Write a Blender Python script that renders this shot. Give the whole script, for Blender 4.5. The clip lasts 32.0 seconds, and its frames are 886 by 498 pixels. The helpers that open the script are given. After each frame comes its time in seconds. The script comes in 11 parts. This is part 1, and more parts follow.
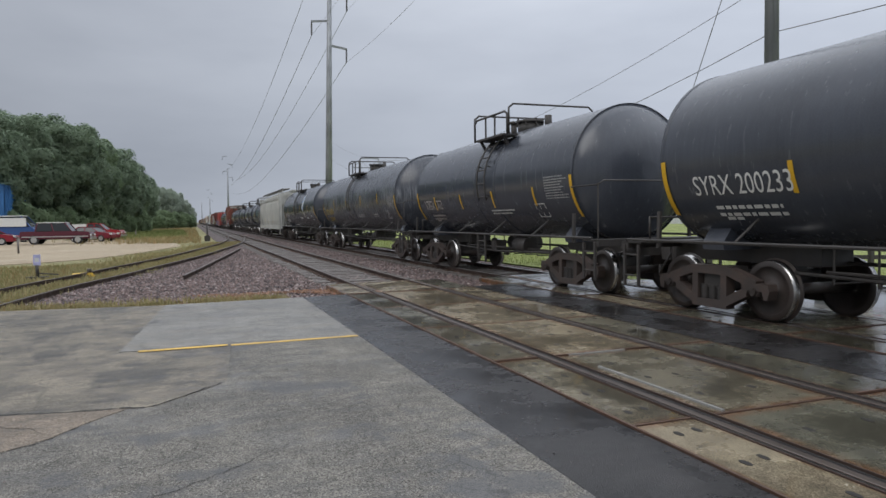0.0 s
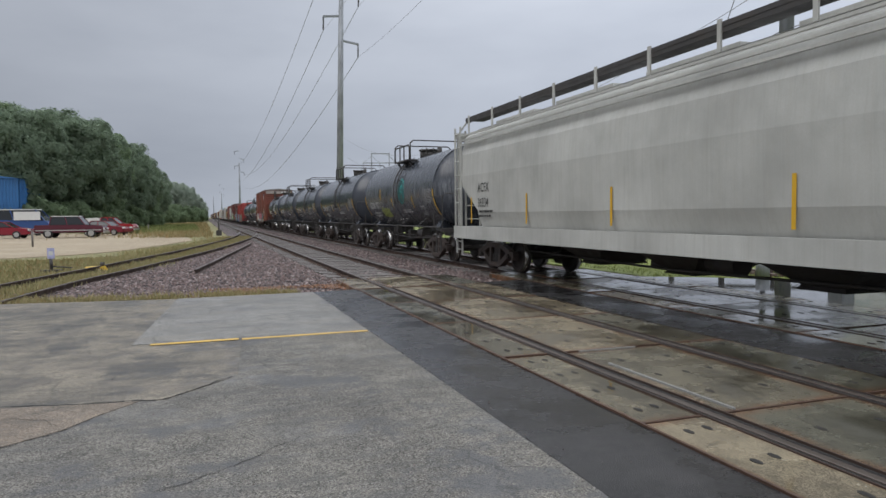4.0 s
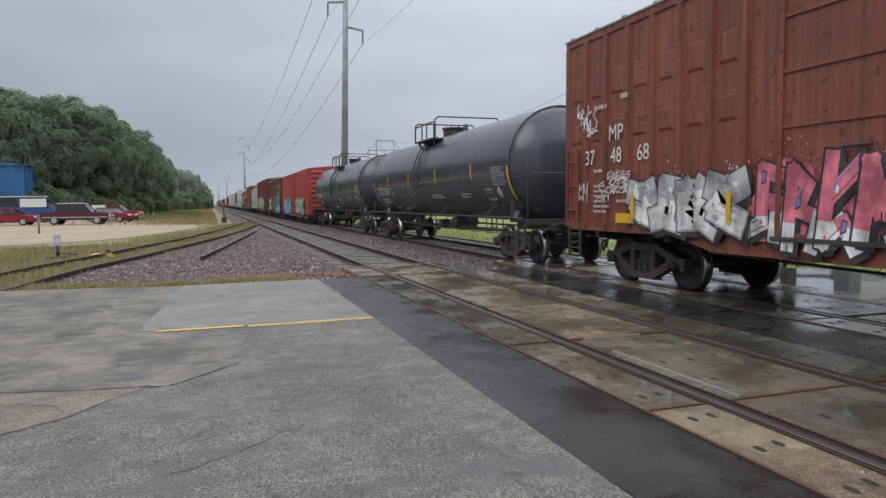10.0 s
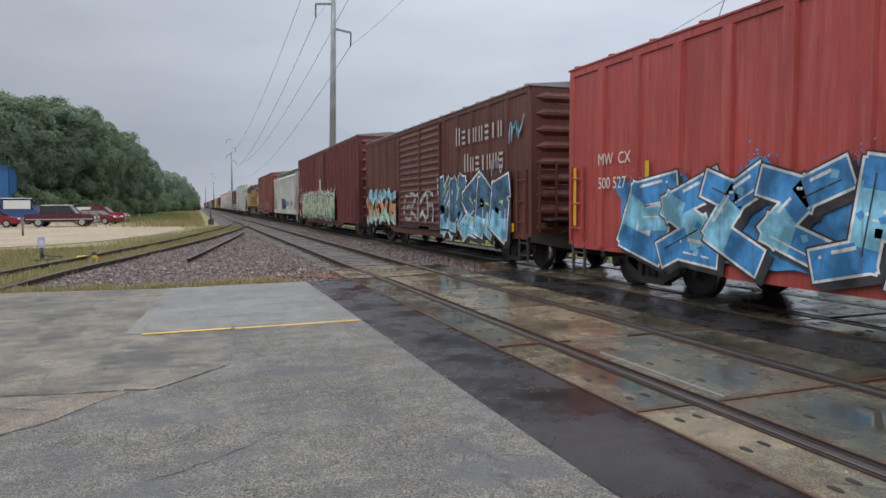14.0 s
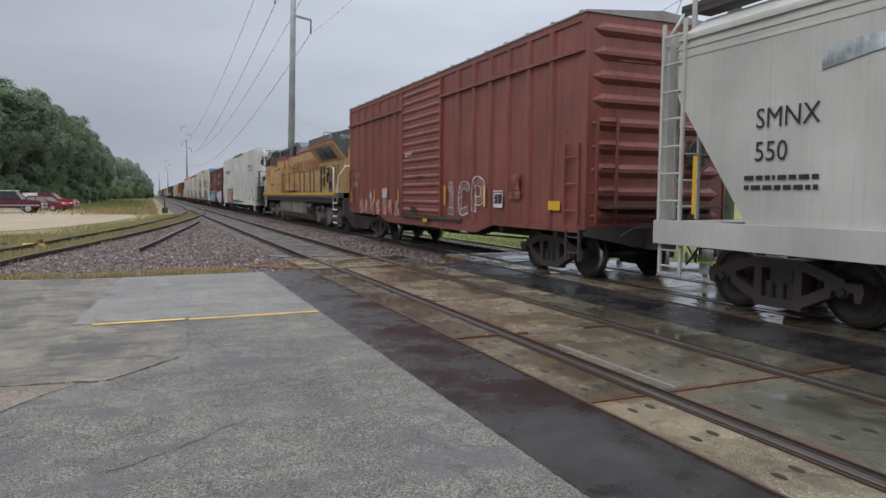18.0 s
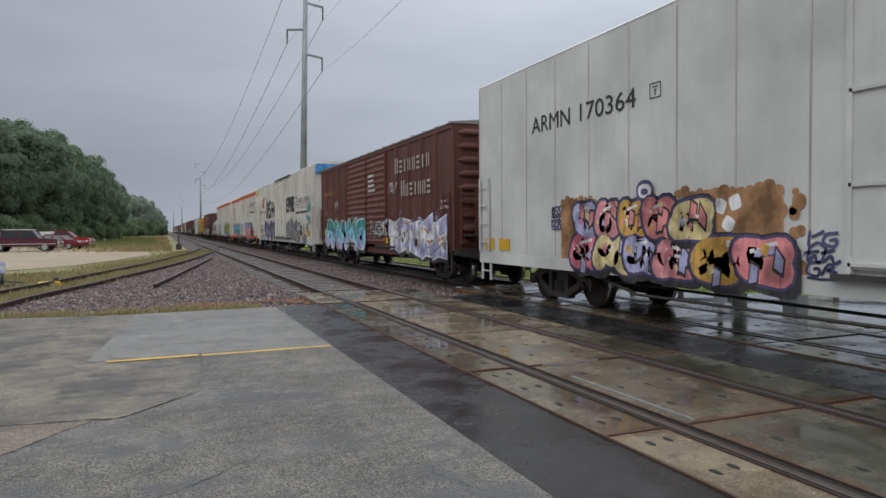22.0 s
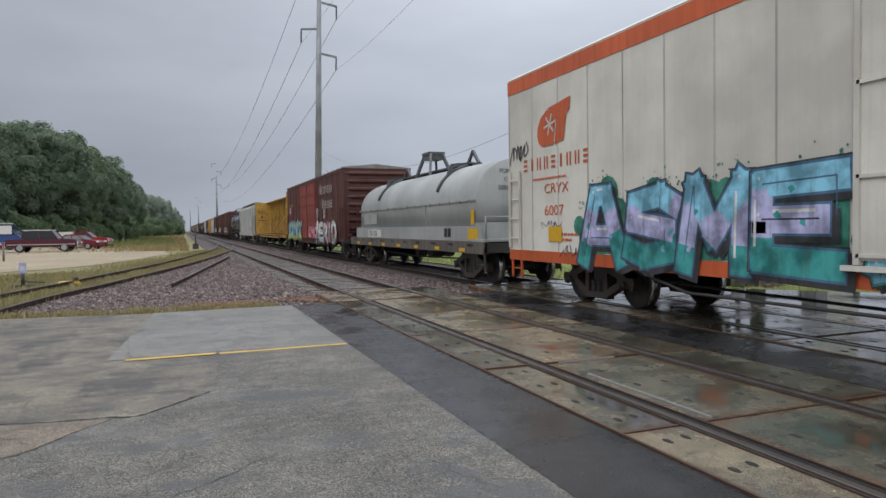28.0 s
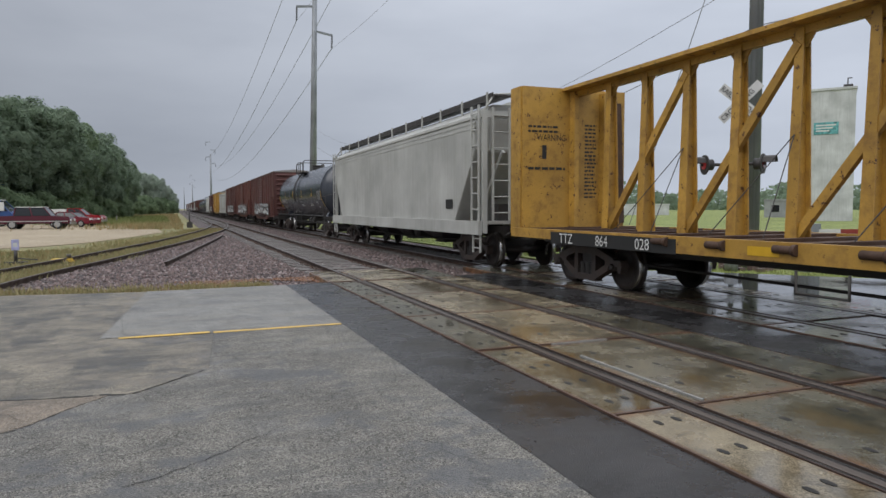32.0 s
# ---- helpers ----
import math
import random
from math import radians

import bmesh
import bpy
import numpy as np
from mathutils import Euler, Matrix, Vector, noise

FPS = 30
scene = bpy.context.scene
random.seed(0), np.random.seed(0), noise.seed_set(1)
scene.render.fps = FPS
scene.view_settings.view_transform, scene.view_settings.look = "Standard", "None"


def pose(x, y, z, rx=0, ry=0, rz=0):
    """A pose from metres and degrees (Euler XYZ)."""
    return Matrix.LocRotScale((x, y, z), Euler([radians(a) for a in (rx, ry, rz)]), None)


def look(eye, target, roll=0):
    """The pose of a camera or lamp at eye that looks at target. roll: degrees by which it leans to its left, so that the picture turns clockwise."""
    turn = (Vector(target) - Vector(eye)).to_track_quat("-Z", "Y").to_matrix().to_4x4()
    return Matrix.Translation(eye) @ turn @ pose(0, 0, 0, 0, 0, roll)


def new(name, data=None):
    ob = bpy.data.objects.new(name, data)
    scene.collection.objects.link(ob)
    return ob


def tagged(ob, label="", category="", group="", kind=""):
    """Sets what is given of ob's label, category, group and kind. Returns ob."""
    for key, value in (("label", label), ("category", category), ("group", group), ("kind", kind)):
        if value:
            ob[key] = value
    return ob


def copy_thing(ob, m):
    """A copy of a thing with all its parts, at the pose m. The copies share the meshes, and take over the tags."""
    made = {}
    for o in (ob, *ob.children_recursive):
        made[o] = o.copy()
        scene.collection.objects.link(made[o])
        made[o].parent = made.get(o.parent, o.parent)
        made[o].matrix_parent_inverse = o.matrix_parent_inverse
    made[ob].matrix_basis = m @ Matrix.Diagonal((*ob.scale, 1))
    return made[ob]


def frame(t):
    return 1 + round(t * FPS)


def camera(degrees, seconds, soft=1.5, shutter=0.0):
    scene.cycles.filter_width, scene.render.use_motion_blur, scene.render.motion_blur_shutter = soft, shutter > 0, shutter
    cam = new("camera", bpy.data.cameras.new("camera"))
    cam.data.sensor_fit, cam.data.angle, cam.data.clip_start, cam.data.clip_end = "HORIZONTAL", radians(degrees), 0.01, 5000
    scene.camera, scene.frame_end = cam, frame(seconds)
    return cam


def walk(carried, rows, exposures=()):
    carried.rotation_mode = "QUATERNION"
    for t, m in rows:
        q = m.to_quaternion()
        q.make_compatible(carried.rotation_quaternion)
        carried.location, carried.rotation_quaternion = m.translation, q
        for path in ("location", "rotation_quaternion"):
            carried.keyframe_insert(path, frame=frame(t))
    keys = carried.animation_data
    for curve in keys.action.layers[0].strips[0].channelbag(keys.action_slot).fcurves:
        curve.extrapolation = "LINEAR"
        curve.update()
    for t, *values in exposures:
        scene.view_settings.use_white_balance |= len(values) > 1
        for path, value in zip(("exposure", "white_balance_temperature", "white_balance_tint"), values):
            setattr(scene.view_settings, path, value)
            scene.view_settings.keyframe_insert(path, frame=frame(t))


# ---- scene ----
EYE = 1.53          # camera height over the rail tops
cam = camera(66.4, 32.0)
PATH = [
    (0.0, pose(0, 0, EYE, 87.45, 0.86, -20.26)),
    (0.5, pose(0, 0, EYE, 87.62, 0.74, -20.20)),
    (1.0, pose(0, 0, EYE, 87.71, 0.58, -20.09)),
    (1.5, pose(0, 0, EYE, 87.82, 0.43, -19.63)),
    (2.0, pose(0, 0, EYE, 87.62, 0.23, -19.71)),
    (2.5, pose(0, 0, EYE, 87.28, 0.26, -20.06)),
    (4.5, pose(0, 0, EYE, 86.97, 0.61, -19.23)),
    (5.0, pose(0, 0, EYE, 86.57, 0.57, -19.46)),
    (5.5, pose(0, 0, EYE, 86.46, 0.52, -19.35)),
    (6.0, pose(0, 0, EYE, 86.24, 0.27, -19.47)),
    (6.5, pose(0, 0, EYE, 86.65, 0.45, -19.34)),
    (7.0, pose(0, 0, EYE, 86.79, 0.77, -19.04)),
    (7.5, pose(0, 0, EYE, 86.79, 0.69, -19.11)),
    (8.0, pose(0, 0, EYE, 86.77, 0.62, -19.15)),
    (8.5, pose(0, 0, EYE, 86.70, 0.53, -19.08)),
    (9.0, pose(0, 0, EYE, 86.25, 0.76, -19.34)),
    (9.5, pose(0, 0, EYE, 85.98, 0.68, -19.15)),
    (10.0, pose(0, 0, EYE, 86.04, 0.51, -18.96)),
    (10.5, pose(0, 0, EYE, 86.19, 0.38, -18.76)),
    (11.0, pose(0, 0, EYE, 86.04, 0.65, -18.86)),
    (11.5, pose(0, 0, EYE, 85.83, 0.85, -19.01)),
    (12.0, pose(0, 0, EYE, 85.73, 0.79, -19.09)),
    (12.5, pose(0, 0, EYE, 85.75, 0.73, -19.22)),
    (13.0, pose(0, 0, EYE, 85.87, 0.50, -19.51)),
    (13.5, pose(0, 0, EYE, 86.15, 0.53, -19.71)),
    (14.0, pose(0, 0, EYE, 86.21, 0.46, -19.96)),
    (14.5, pose(0, 0, EYE, 86.13, 0.42, -20.06)),
    (16.5, pose(0, 0, EYE, 85.86, 0.06, -21.29)),
    (17.0, pose(0, 0, EYE, 85.61, -0.10, -21.61)),
    (17.5, pose(0, 0, EYE, 85.53, -0.19, -22.20)),
    (18.0, pose(0, 0, EYE, 85.51, -0.40, -23.34)),
    (18.5, pose(0, 0, EYE, 86.00, -0.32, -25.95)),
    (19.0, pose(0, 0, EYE, 87.49, 0.19, -27.62)),
    (19.5, pose(0, 0, EYE, 88.88, 0.10, -28.03)),
    (20.0, pose(0, 0, EYE, 89.76, 0.40, -28.19)),
    (20.5, pose(0, 0, EYE, 89.30, 0.77, -28.05)),
    (21.0, pose(0, 0, EYE, 87.96, 0.11, -27.66)),
    (21.5, pose(0, 0, EYE, 87.44, 0.93, -25.90)),
    (22.0, pose(0, 0, EYE, 88.27, 0.45, -22.38)),
    (22.5, pose(0, 0, EYE, 88.51, 0.76, -20.39)),
    (23.0, pose(0, 0, EYE, 88.29, 0.84, -19.54)),
    (23.5, pose(0, 0, EYE, 87.27, 0.77, -19.54)),
    (24.0, pose(0, 0, EYE, 86.86, 0.60, -19.45)),
    (24.5, pose(0, 0, EYE, 86.82, 0.72, -19.54)),
    (25.0, pose(0, 0, EYE, 86.93, 0.47, -19.73)),
    (25.5, pose(0, 0, EYE, 87.03, 0.26, -20.60)),
    (27.5, pose(0, 0, EYE, 88.02, 0.79, -20.97)),
    (28.0, pose(0, 0, EYE, 88.09, 0.85, -21.14)),
    (28.5, pose(0, 0, EYE, 88.09, 0.77, -21.44)),
    (29.0, pose(0, 0, EYE, 87.96, 0.93, -21.51)),
    (29.5, pose(0, 0, EYE, 87.55, 0.85, -21.52)),
    (30.0, pose(0, 0, EYE, 87.23, 0.46, -21.66)),
    (30.5, pose(0, 0, EYE, 86.85, 0.60, -21.70)),
    (31.0, pose(0, 0, EYE, 86.62, 0.57, -21.67)),
    (31.5, pose(0, 0, EYE, 86.59, 0.49, -21.59)),
    (32.0, pose(0, 0, EYE, 86.50, 0.23, -21.56)),
]
# the clip's own changes of brightness, in stops
EXPOSURES = [(0.0, 0.02), (2.5, 0.03), (4.5, 0.06), (9.0, 0.08), (9.6, 0.18), (10.2, 0.18), (11.0, 0.08), (13.0, 0.1), (14.0, 0.2), (16.5, 0.16), (18.0, 0.16), (19.0, 0.28), (19.6, 0.02), (20.0, -0.1), (22.0, -0.08),
             (23.0, 0.05), (24.0, 0.12), (25.0, 0.05), (28.0, 0.03), (28.6, -0.04), (29.0, -0.08), (30.0, 0.06), (31.0, 0.1), (32.0, 0.0)]
walk(cam, PATH, EXPOSURES)

# ------------------------------------------------------------ sky and light
def build_world():
    w = bpy.data.worlds.new("overcast_sky")
    scene.world = w
    w.use_nodes = True
    nt = w.node_tree
    nt.nodes.clear()
    N, K = nt.nodes.new, nt.links.new
    out, bg = N("ShaderNodeOutputWorld"), N("ShaderNodeBackground")
    sky = N("ShaderNodeTexSky")
    sky.sky_type, sky.sun_disc = "NISHITA", False
    sky.sun_elevation, sky.sun_rotation = radians(45), radians(238)
    sky.air_density, sky.dust_density = 1.0, 4.0
    dull = N("ShaderNodeHueSaturation")
    dull.inputs["Saturation"].default_value = 0.2
    dull.inputs["Value"].default_value = 0.08
    K(sky.outputs[0], dull.inputs["Color"])
    tc, sep = N("ShaderNodeTexCoord"), N("ShaderNodeSeparateXYZ")
    K(tc.outputs["Generated"], sep.inputs[0])
    grad = N("ShaderNodeValToRGB")
    e = grad.color_ramp.elements
    e[0].position, e[0].color = 0.0, (0.352, 0.38, 0.435, 1)
    e[1].position, e[1].color = 1.0, (1.5, 1.56, 1.68, 1)
    m = e.new(0.10); m.color = (0.322, 0.35, 0.405, 1)
    m = e.new(0.28); m.color = (0.395, 0.425, 0.485, 1)
    m = e.new(0.45); m.color = (0.555, 0.585, 0.645, 1)
    m = e.new(0.7); m.color = (1.05, 1.1, 1.19, 1)
    K(sep.outputs["Z"], grad.inputs[0])
    mp = N("ShaderNodeMapping")
    mp.inputs["Scale"].default_value = (1.0, 1.0, 3.2)
    K(tc.outputs["Generated"], mp.inputs[0])
    cl = N("ShaderNodeTexNoise")
    cl.inputs["Scale"].default_value, cl.inputs["Detail"].default_value = 2.6, 6
    cl.inputs["Roughness"].default_value = 0.5
    K(mp.outputs[0], cl.inputs["Vector"])
    cr = N("ShaderNodeValToRGB")
    cr.color_ramp.elements[0].position, cr.color_ramp.elements[0].color = 0.3, (0.855, 0.87, 0.895, 1)
    cr.color_ramp.elements[1].position, cr.color_ramp.elements[1].color = 0.7, (1.09, 1.095, 1.1, 1)
    K(cl.outputs["Fac"], cr.inputs[0])
    mul = N("ShaderNodeMix"); mul.data_type, mul.blend_type = "RGBA", "MULTIPLY"
    mul.inputs["Factor"].default_value = 1.0
    K(grad.outputs[0], mul.inputs["A"]); K(cr.outputs[0], mul.inputs["B"])
    # thinner cloud towards the east
    east = N("ShaderNodeMapRange")
    east.inputs["From Min"].default_value, east.inputs["From Max"].default_value = -0.3, 0.85
    east.inputs["To Min"].default_value, east.inputs["To Max"].default_value = 1.0, 1.85
    K(sep.outputs["X"], east.inputs["Value"])
    side = N("ShaderNodeMix"); side.data_type, side.blend_type = "RGBA", "MULTIPLY"
    side.inputs["Factor"].default_value = 1.0
    K(mul.outputs["Result"], side.inputs["A"]); K(east.outputs[0], side.inputs["B"])
    mix = N("ShaderNodeMix"); mix.data_type = "RGBA"
    mix.inputs["Factor"].default_value = 0.12
    K(side.outputs["Result"], mix.inputs["A"]); K(dull.outputs[0], mix.inputs["B"])
    K(mix.outputs["Result"], bg.inputs[0])
    bg.inputs[1].default_value = 1.0
    K(bg.outputs[0], out.inputs[0])

build_world()
sun = new("sun", bpy.data.lights.new("sun", "SUN"))
sun.data.energy, sun.data.angle, sun.data.color = 0.95, radians(40), (1.0, 0.98, 0.96)
sun.matrix_world = look((-32, -20, 38), (0, 0, 0))

# ------------------------------------------------------------ materials
MATS = {}

def nodes_of(name):
    m = bpy.data.materials.new(name)
    m.use_nodes = True
    nt = m.node_tree
    return m, nt, nt.nodes["Principled BSDF"], nt.nodes.new, nt.links.new

def ramp(N, K, src, a, b, ca, cb):
    r = N("ShaderNodeValToRGB")
    r.color_ramp.elements[0].position, r.color_ramp.elements[0].color = a, (*ca, 1)
    r.color_ramp.elements[1].position, r.color_ramp.elements[1].color = b, (*cb, 1)
    K(src, r.inputs[0])
    return r.outputs[0]

def noise_tex(N, K, vec, scale, detail=4, rough=0.55):
    n = N("ShaderNodeTexNoise")
    n.inputs["Scale"].default_value, n.inputs["Detail"].default_value, n.inputs["Roughness"].default_value = scale, detail, rough
    K(vec, n.inputs["Vector"])
    return n.outputs["Fac"]

def coords(N, K, stretch=(1, 1, 1), per_object=True):
    tc, mp = N("ShaderNodeTexCoord"), N("ShaderNodeMapping")
    mp.inputs["Scale"].default_value = stretch
    K(tc.outputs["Object"], mp.inputs[0])
    if per_object:
        oi, ml = N("ShaderNodeObjectInfo"), N("ShaderNodeMath")
        ml.operation = "MULTIPLY"
        ml.inputs[1].default_value = 37.0
        K(oi.outputs["Random"], ml.inputs[0])
        K(ml.outputs[0], mp.inputs["Location"])
    return mp.outputs[0]

def mix_rgb(N, K, fac, a, b, kind="MIX"):
    x = N("ShaderNodeMix")
    x.data_type, x.blend_type = "RGBA", kind
    for sock, v in (("Factor", fac), ("A", a), ("B", b)):
        if isinstance(v, (int, float)):
            x.inputs[sock].default_value = v
        elif isinstance(v, tuple):
            x.inputs[sock].default_value = (*v, 1)
        else:
            K(v, x.inputs[sock])
    return x.outputs["Result"]

def bump(N, K, p, src, strength, dist=0.01):
    b = N("ShaderNodeBump")
    b.inputs["Strength"].default_value, b.inputs["Distance"].default_value = strength, dist
    K(src, b.inputs["Height"])
    K(b.outputs[0], p.inputs["Normal"])

def paint(name, c, rough=0.45, metal=0.0, dirt=(0.06, 0.045, 0.035), amount=0.45, streak=True, spec=0.5, chips=0.0):
    """Weathered paint or bare surface: large fading, vertical streaks of dirt, fine grain."""
    if name in MATS:
        return MATS[name]
    m, nt, p, N, K = nodes_of(name)
    v1 = coords(N, K)
    big = noise_tex(N, K, v1, 0.6, 5)
    base = mix_rgb(N, K, ramp(N, K, big, 0.35, 0.7, (0, 0, 0), (1, 1, 1)), tuple(x * 0.76 for x in c), tuple(min(1, x * 1.16) for x in c))
    v2 = coords(N, K, (5, 5, 0.35) if streak else (2, 2, 2))
    st = noise_tex(N, K, v2, 1.6, 6, 0.65)
    f = ramp(N, K, st, 0.48, 0.78, (0, 0, 0), (amount, amount, amount))
    col = mix_rgb(N, K, f, base, dirt)
    if streak:
        # narrow runs of rain and rust, and a bleached run here and there
        runs = noise_tex(N, K, coords(N, K, (9, 9, 0.22)), 1.7, 5, 0.7)
        col = mix_rgb(N, K, ramp(N, K, runs, 0.5, 0.72, (0, 0, 0), (amount * 1.1,) * 3), col, tuple(0.42 * a + 0.1 * b for a, b in zip(c, dirt)))
        col = mix_rgb(N, K, ramp(N, K, runs, 0.24, 0.42, (amount * 0.5,) * 3, (0, 0, 0)), col, tuple(min(1, a * 1.25 + 0.02) for a in c))
    fine = noise_tex(N, K, v1, 45, 3)
    col = mix_rgb(N, K, ramp(N, K, fine, 0.3, 0.7, (0, 0, 0), (0.18, 0.18, 0.18)), col, dirt)
    if chips:
        cf = ramp(N, K, noise_tex(N, K, v1, 7, 7, 0.72), 0.66 - chips, 0.68 - chips, (0, 0, 0), (1, 1, 1))
        col = mix_rgb(N, K, cf, col, (0.075, 0.03, 0.016))
    K(col, p.inputs["Base Color"])
    K(ramp(N, K, st, 0.35, 0.8, (rough * 0.8,) * 3, (min(1, rough * 1.5),) * 3), p.inputs["Roughness"])
    p.inputs["Metallic"].default_value = metal
    p.inputs["Specular IOR Level"].default_value = spec
    bump(N, K, p, fine, 0.08, 0.004)
    MATS[name] = m
    return m

def plain(name, c, rough=0.5, metal=0.0, emit=0.0):
    if name in MATS:
        return MATS[name]
    m, nt, p, N, K = nodes_of(name)
    v = coords(N, K)
    n = noise_tex(N, K, v, 9, 5)
    K(mix_rgb(N, K, n, tuple(x * 0.85 for x in c), tuple(min(1, x * 1.1) for x in c)), p.inputs["Base Color"])
    p.inputs["Roughness"].default_value, p.inputs["Metallic"].default_value = rough, metal
    if emit:
        p.inputs["Emission Color"].default_value = (*c, 1)
        p.inputs["Emission Strength"].default_value = emit
    MATS[name] = m
    return m

def ground_mat(name, dark, light, stone=90, rough=(0.35, 0.75), big=0.5, speck=None, bump_s=0.5, bump_d=0.006, wet=0.0, streaks=None, pieces=False, grain=((0.6, 0.6, 0.6), (1.4, 1.4, 1.4)), stain=None, patchy=0, cracks=0, tar=None, runs=None):
    """Road surfaces and soils: patches, aggregate, damp places with a low roughness."""
    m, nt, p, N, K = nodes_of(name)
    v = coords(N, K, per_object=pieces)
    b1 = noise_tex(N, K, v, big, 6, 0.6)
    col = mix_rgb(N, K, ramp(N, K, b1, 0.32, 0.68, (0, 0, 0), (1, 1, 1)), dark, light)
    vo = N("ShaderNodeTexVoronoi")
    vo.inputs["Scale"].default_value = stone
    K(v, vo.inputs["Vector"])
    tone = ramp(N, K, vo.outputs["Color"], 0.22, 0.78, grain[0], grain[1])
    col = mix_rgb(N, K, 0.9, col, tone, "MULTIPLY")
    if patchy:
        col = mix_rgb(N, K, 1.0, col, ramp(N, K, noise_tex(N, K, v, patchy, 6, 0.7), 0.3, 0.7, (0.68, 0.69, 0.7), (1.2, 1.19, 1.17)), "MULTIPLY")
    if speck:
        # single pale stones that stand out
        sv = N("ShaderNodeTexVoronoi")
        sv.inputs["Scale"].default_value = stone * 0.62
        K(v, sv.inputs["Vector"])
        sc = N("ShaderNodeSeparateColor")
        K(sv.outputs["Color"], sc.inputs[0])
        pick = ramp(N, K, sc.outputs["Red"], 0.72, 0.84, (0, 0, 0), (0.85, 0.85, 0.85))
        heart = ramp(N, K, sv.outputs["Distance"], 0.32, 0.5, (1, 1, 1), (0, 0, 0))
        col = mix_rgb(N, K, mix_rgb(N, K, 1.0, pick, heart, "MULTIPLY"), col, speck)
    if streaks:
        vs = coords(N, K, streaks[1], per_object=False)
        sn = noise_tex(N, K, vs, 1.0, 5, 0.6)
        col = mix_rgb(N, K, ramp(N, K, sn, 0.45, 0.7, (0, 0, 0), (0.8, 0.8, 0.8)), col, streaks[0])
    if runs:
        rn = noise_tex(N, K, coords(N, K, runs[1], per_object=False), 1.0, 7, 0.72)
        col = mix_rgb(N, K, ramp(N, K, rn, 0.5, 0.6, (0, 0, 0), (0.5, 0.5, 0.5)), col, runs[0])
    if pieces:
        oi = N("ShaderNodeObjectInfo")
        col = mix_rgb(N, K, 1.0, col, ramp(N, K, oi.outputs["Random"], 0.2, 0.8, (0.55, 0.6, 0.6), (1.22, 1.17, 1.08)), "MULTIPLY")
    if stain:
        # rust that has run along the short ends of a piece
        tc, sx, mr, mt = N("ShaderNodeTexCoord"), N("ShaderNodeSeparateXYZ"), N("ShaderNodeMath"), N("ShaderNodeMath")
        K(tc.outputs["Generated"], sx.inputs[0])
        edges = []
        for axis, w in (("X", 0.1), ("Y", 0.055)):
            dc, ab, em = N("ShaderNodeMath"), N("ShaderNodeMath"), N("ShaderNodeMapRange")
            dc.operation, dc.inputs[1].default_value = "SUBTRACT", 0.5
            K(sx.outputs[axis], dc.inputs[0])
            ab.operation = "ABSOLUTE"
            K(dc.outputs[0], ab.inputs[0])
            em.inputs["From Min"].default_value, em.inputs["From Max"].default_value = 0.5 - w, 0.497
            K(ab.outputs[0], em.inputs["Value"])
            edges.append(em.outputs[0])
        mr.operation = "MAXIMUM"
        K(edges[0], mr.inputs[0]); K(edges[1], mr.inputs[1])
        mt.operation = "MULTIPLY"
        K(mr.outputs[0], mt.inputs[0]); K(ramp(N, K, noise_tex(N, K, v, 3.5, 5, 0.65), 0.35, 0.6, (0.1, 0.1, 0.1), (1, 1, 1)), mt.inputs[1])
        col = mix_rgb(N, K, mt.outputs[0], col, stain)
    if tar:
        f = ramp(N, K, noise_tex(N, K, v, 0.9, 7, 0.7), 0.52, 0.6, (0, 0, 0), (0.75, 0.75, 0.75))
        col = mix_rgb(N, K, f, col, tar)
    if cracks:
        # hairline cracks in patches
        vc = N("ShaderNodeTexVoronoi")
        vc.feature = "DISTANCE_TO_EDGE"
        vc.inputs["Scale"].default_value = cracks
        wob = N("ShaderNodeMix"); wob.data_type = "VECTOR"
        wob.inputs["Factor"].default_value = .12
        wn = N("ShaderNodeTexNoise")
        wn.inputs["Scale"].default_value = cracks * 1.5
        K(v, wn.inputs["Vector"])
        K(v, wob.inputs["A"]); K(wn.outputs["Color"], wob.inputs["B"])
        K(wob.outputs["Result"], vc.inputs["Vector"])
        line = ramp(N, K, vc.outputs["Distance"], 0.004, 0.022, (1, 1, 1), (0, 0, 0))
        mask = ramp(N, K, noise_tex(N, K, v, 0.8, 4, 0.6), 0.48, 0.58, (0, 0, 0), (0.4, 0.4, 0.4))
        col = mix_rgb(N, K, mix_rgb(N, K, 1.0, line, mask, "MULTIPLY"), col, (0.035, 0.033, 0.03))
    b2 = noise_tex(N, K, v, big * 1.7, 6, 0.68)
    if wet:
        damp = ramp(N, K, b2, 0.62 - wet * 0.35, 0.74 - wet * 0.25, (0, 0, 0), (1, 1, 1))
        col = mix_rgb(N, K, damp, col, (0.55, 0.55, 0.56), "MULTIPLY")
        K(mix_rgb(N, K, damp, (rough[1],) * 3, (rough[0],) * 3), p.inputs["Roughness"])
    else:
        K(ramp(N, K, b2, 0.3, 0.7, (rough[0],) * 3, (rough[1],) * 3), p.inputs["Roughness"])
    K(col, p.inputs["Base Color"])
    if wet:
        p.inputs["IOR"].default_value = 1.36
    bn = N("ShaderNodeBump")
    bn.inputs["Distance"].default_value = bump_d
    K(vo.outputs["Distance"], bn.inputs["Height"])
    if wet:
        # standing water is smooth
        K(mix_rgb(N, K, damp, (bump_s,) * 3, (bump_s * .12,) * 3), bn.inputs["Strength"])
    else:
        bn.inputs["Strength"].default_value = bump_s
    K(bn.outputs[0], p.inputs["Normal"])
    MATS[name] = m
    return m

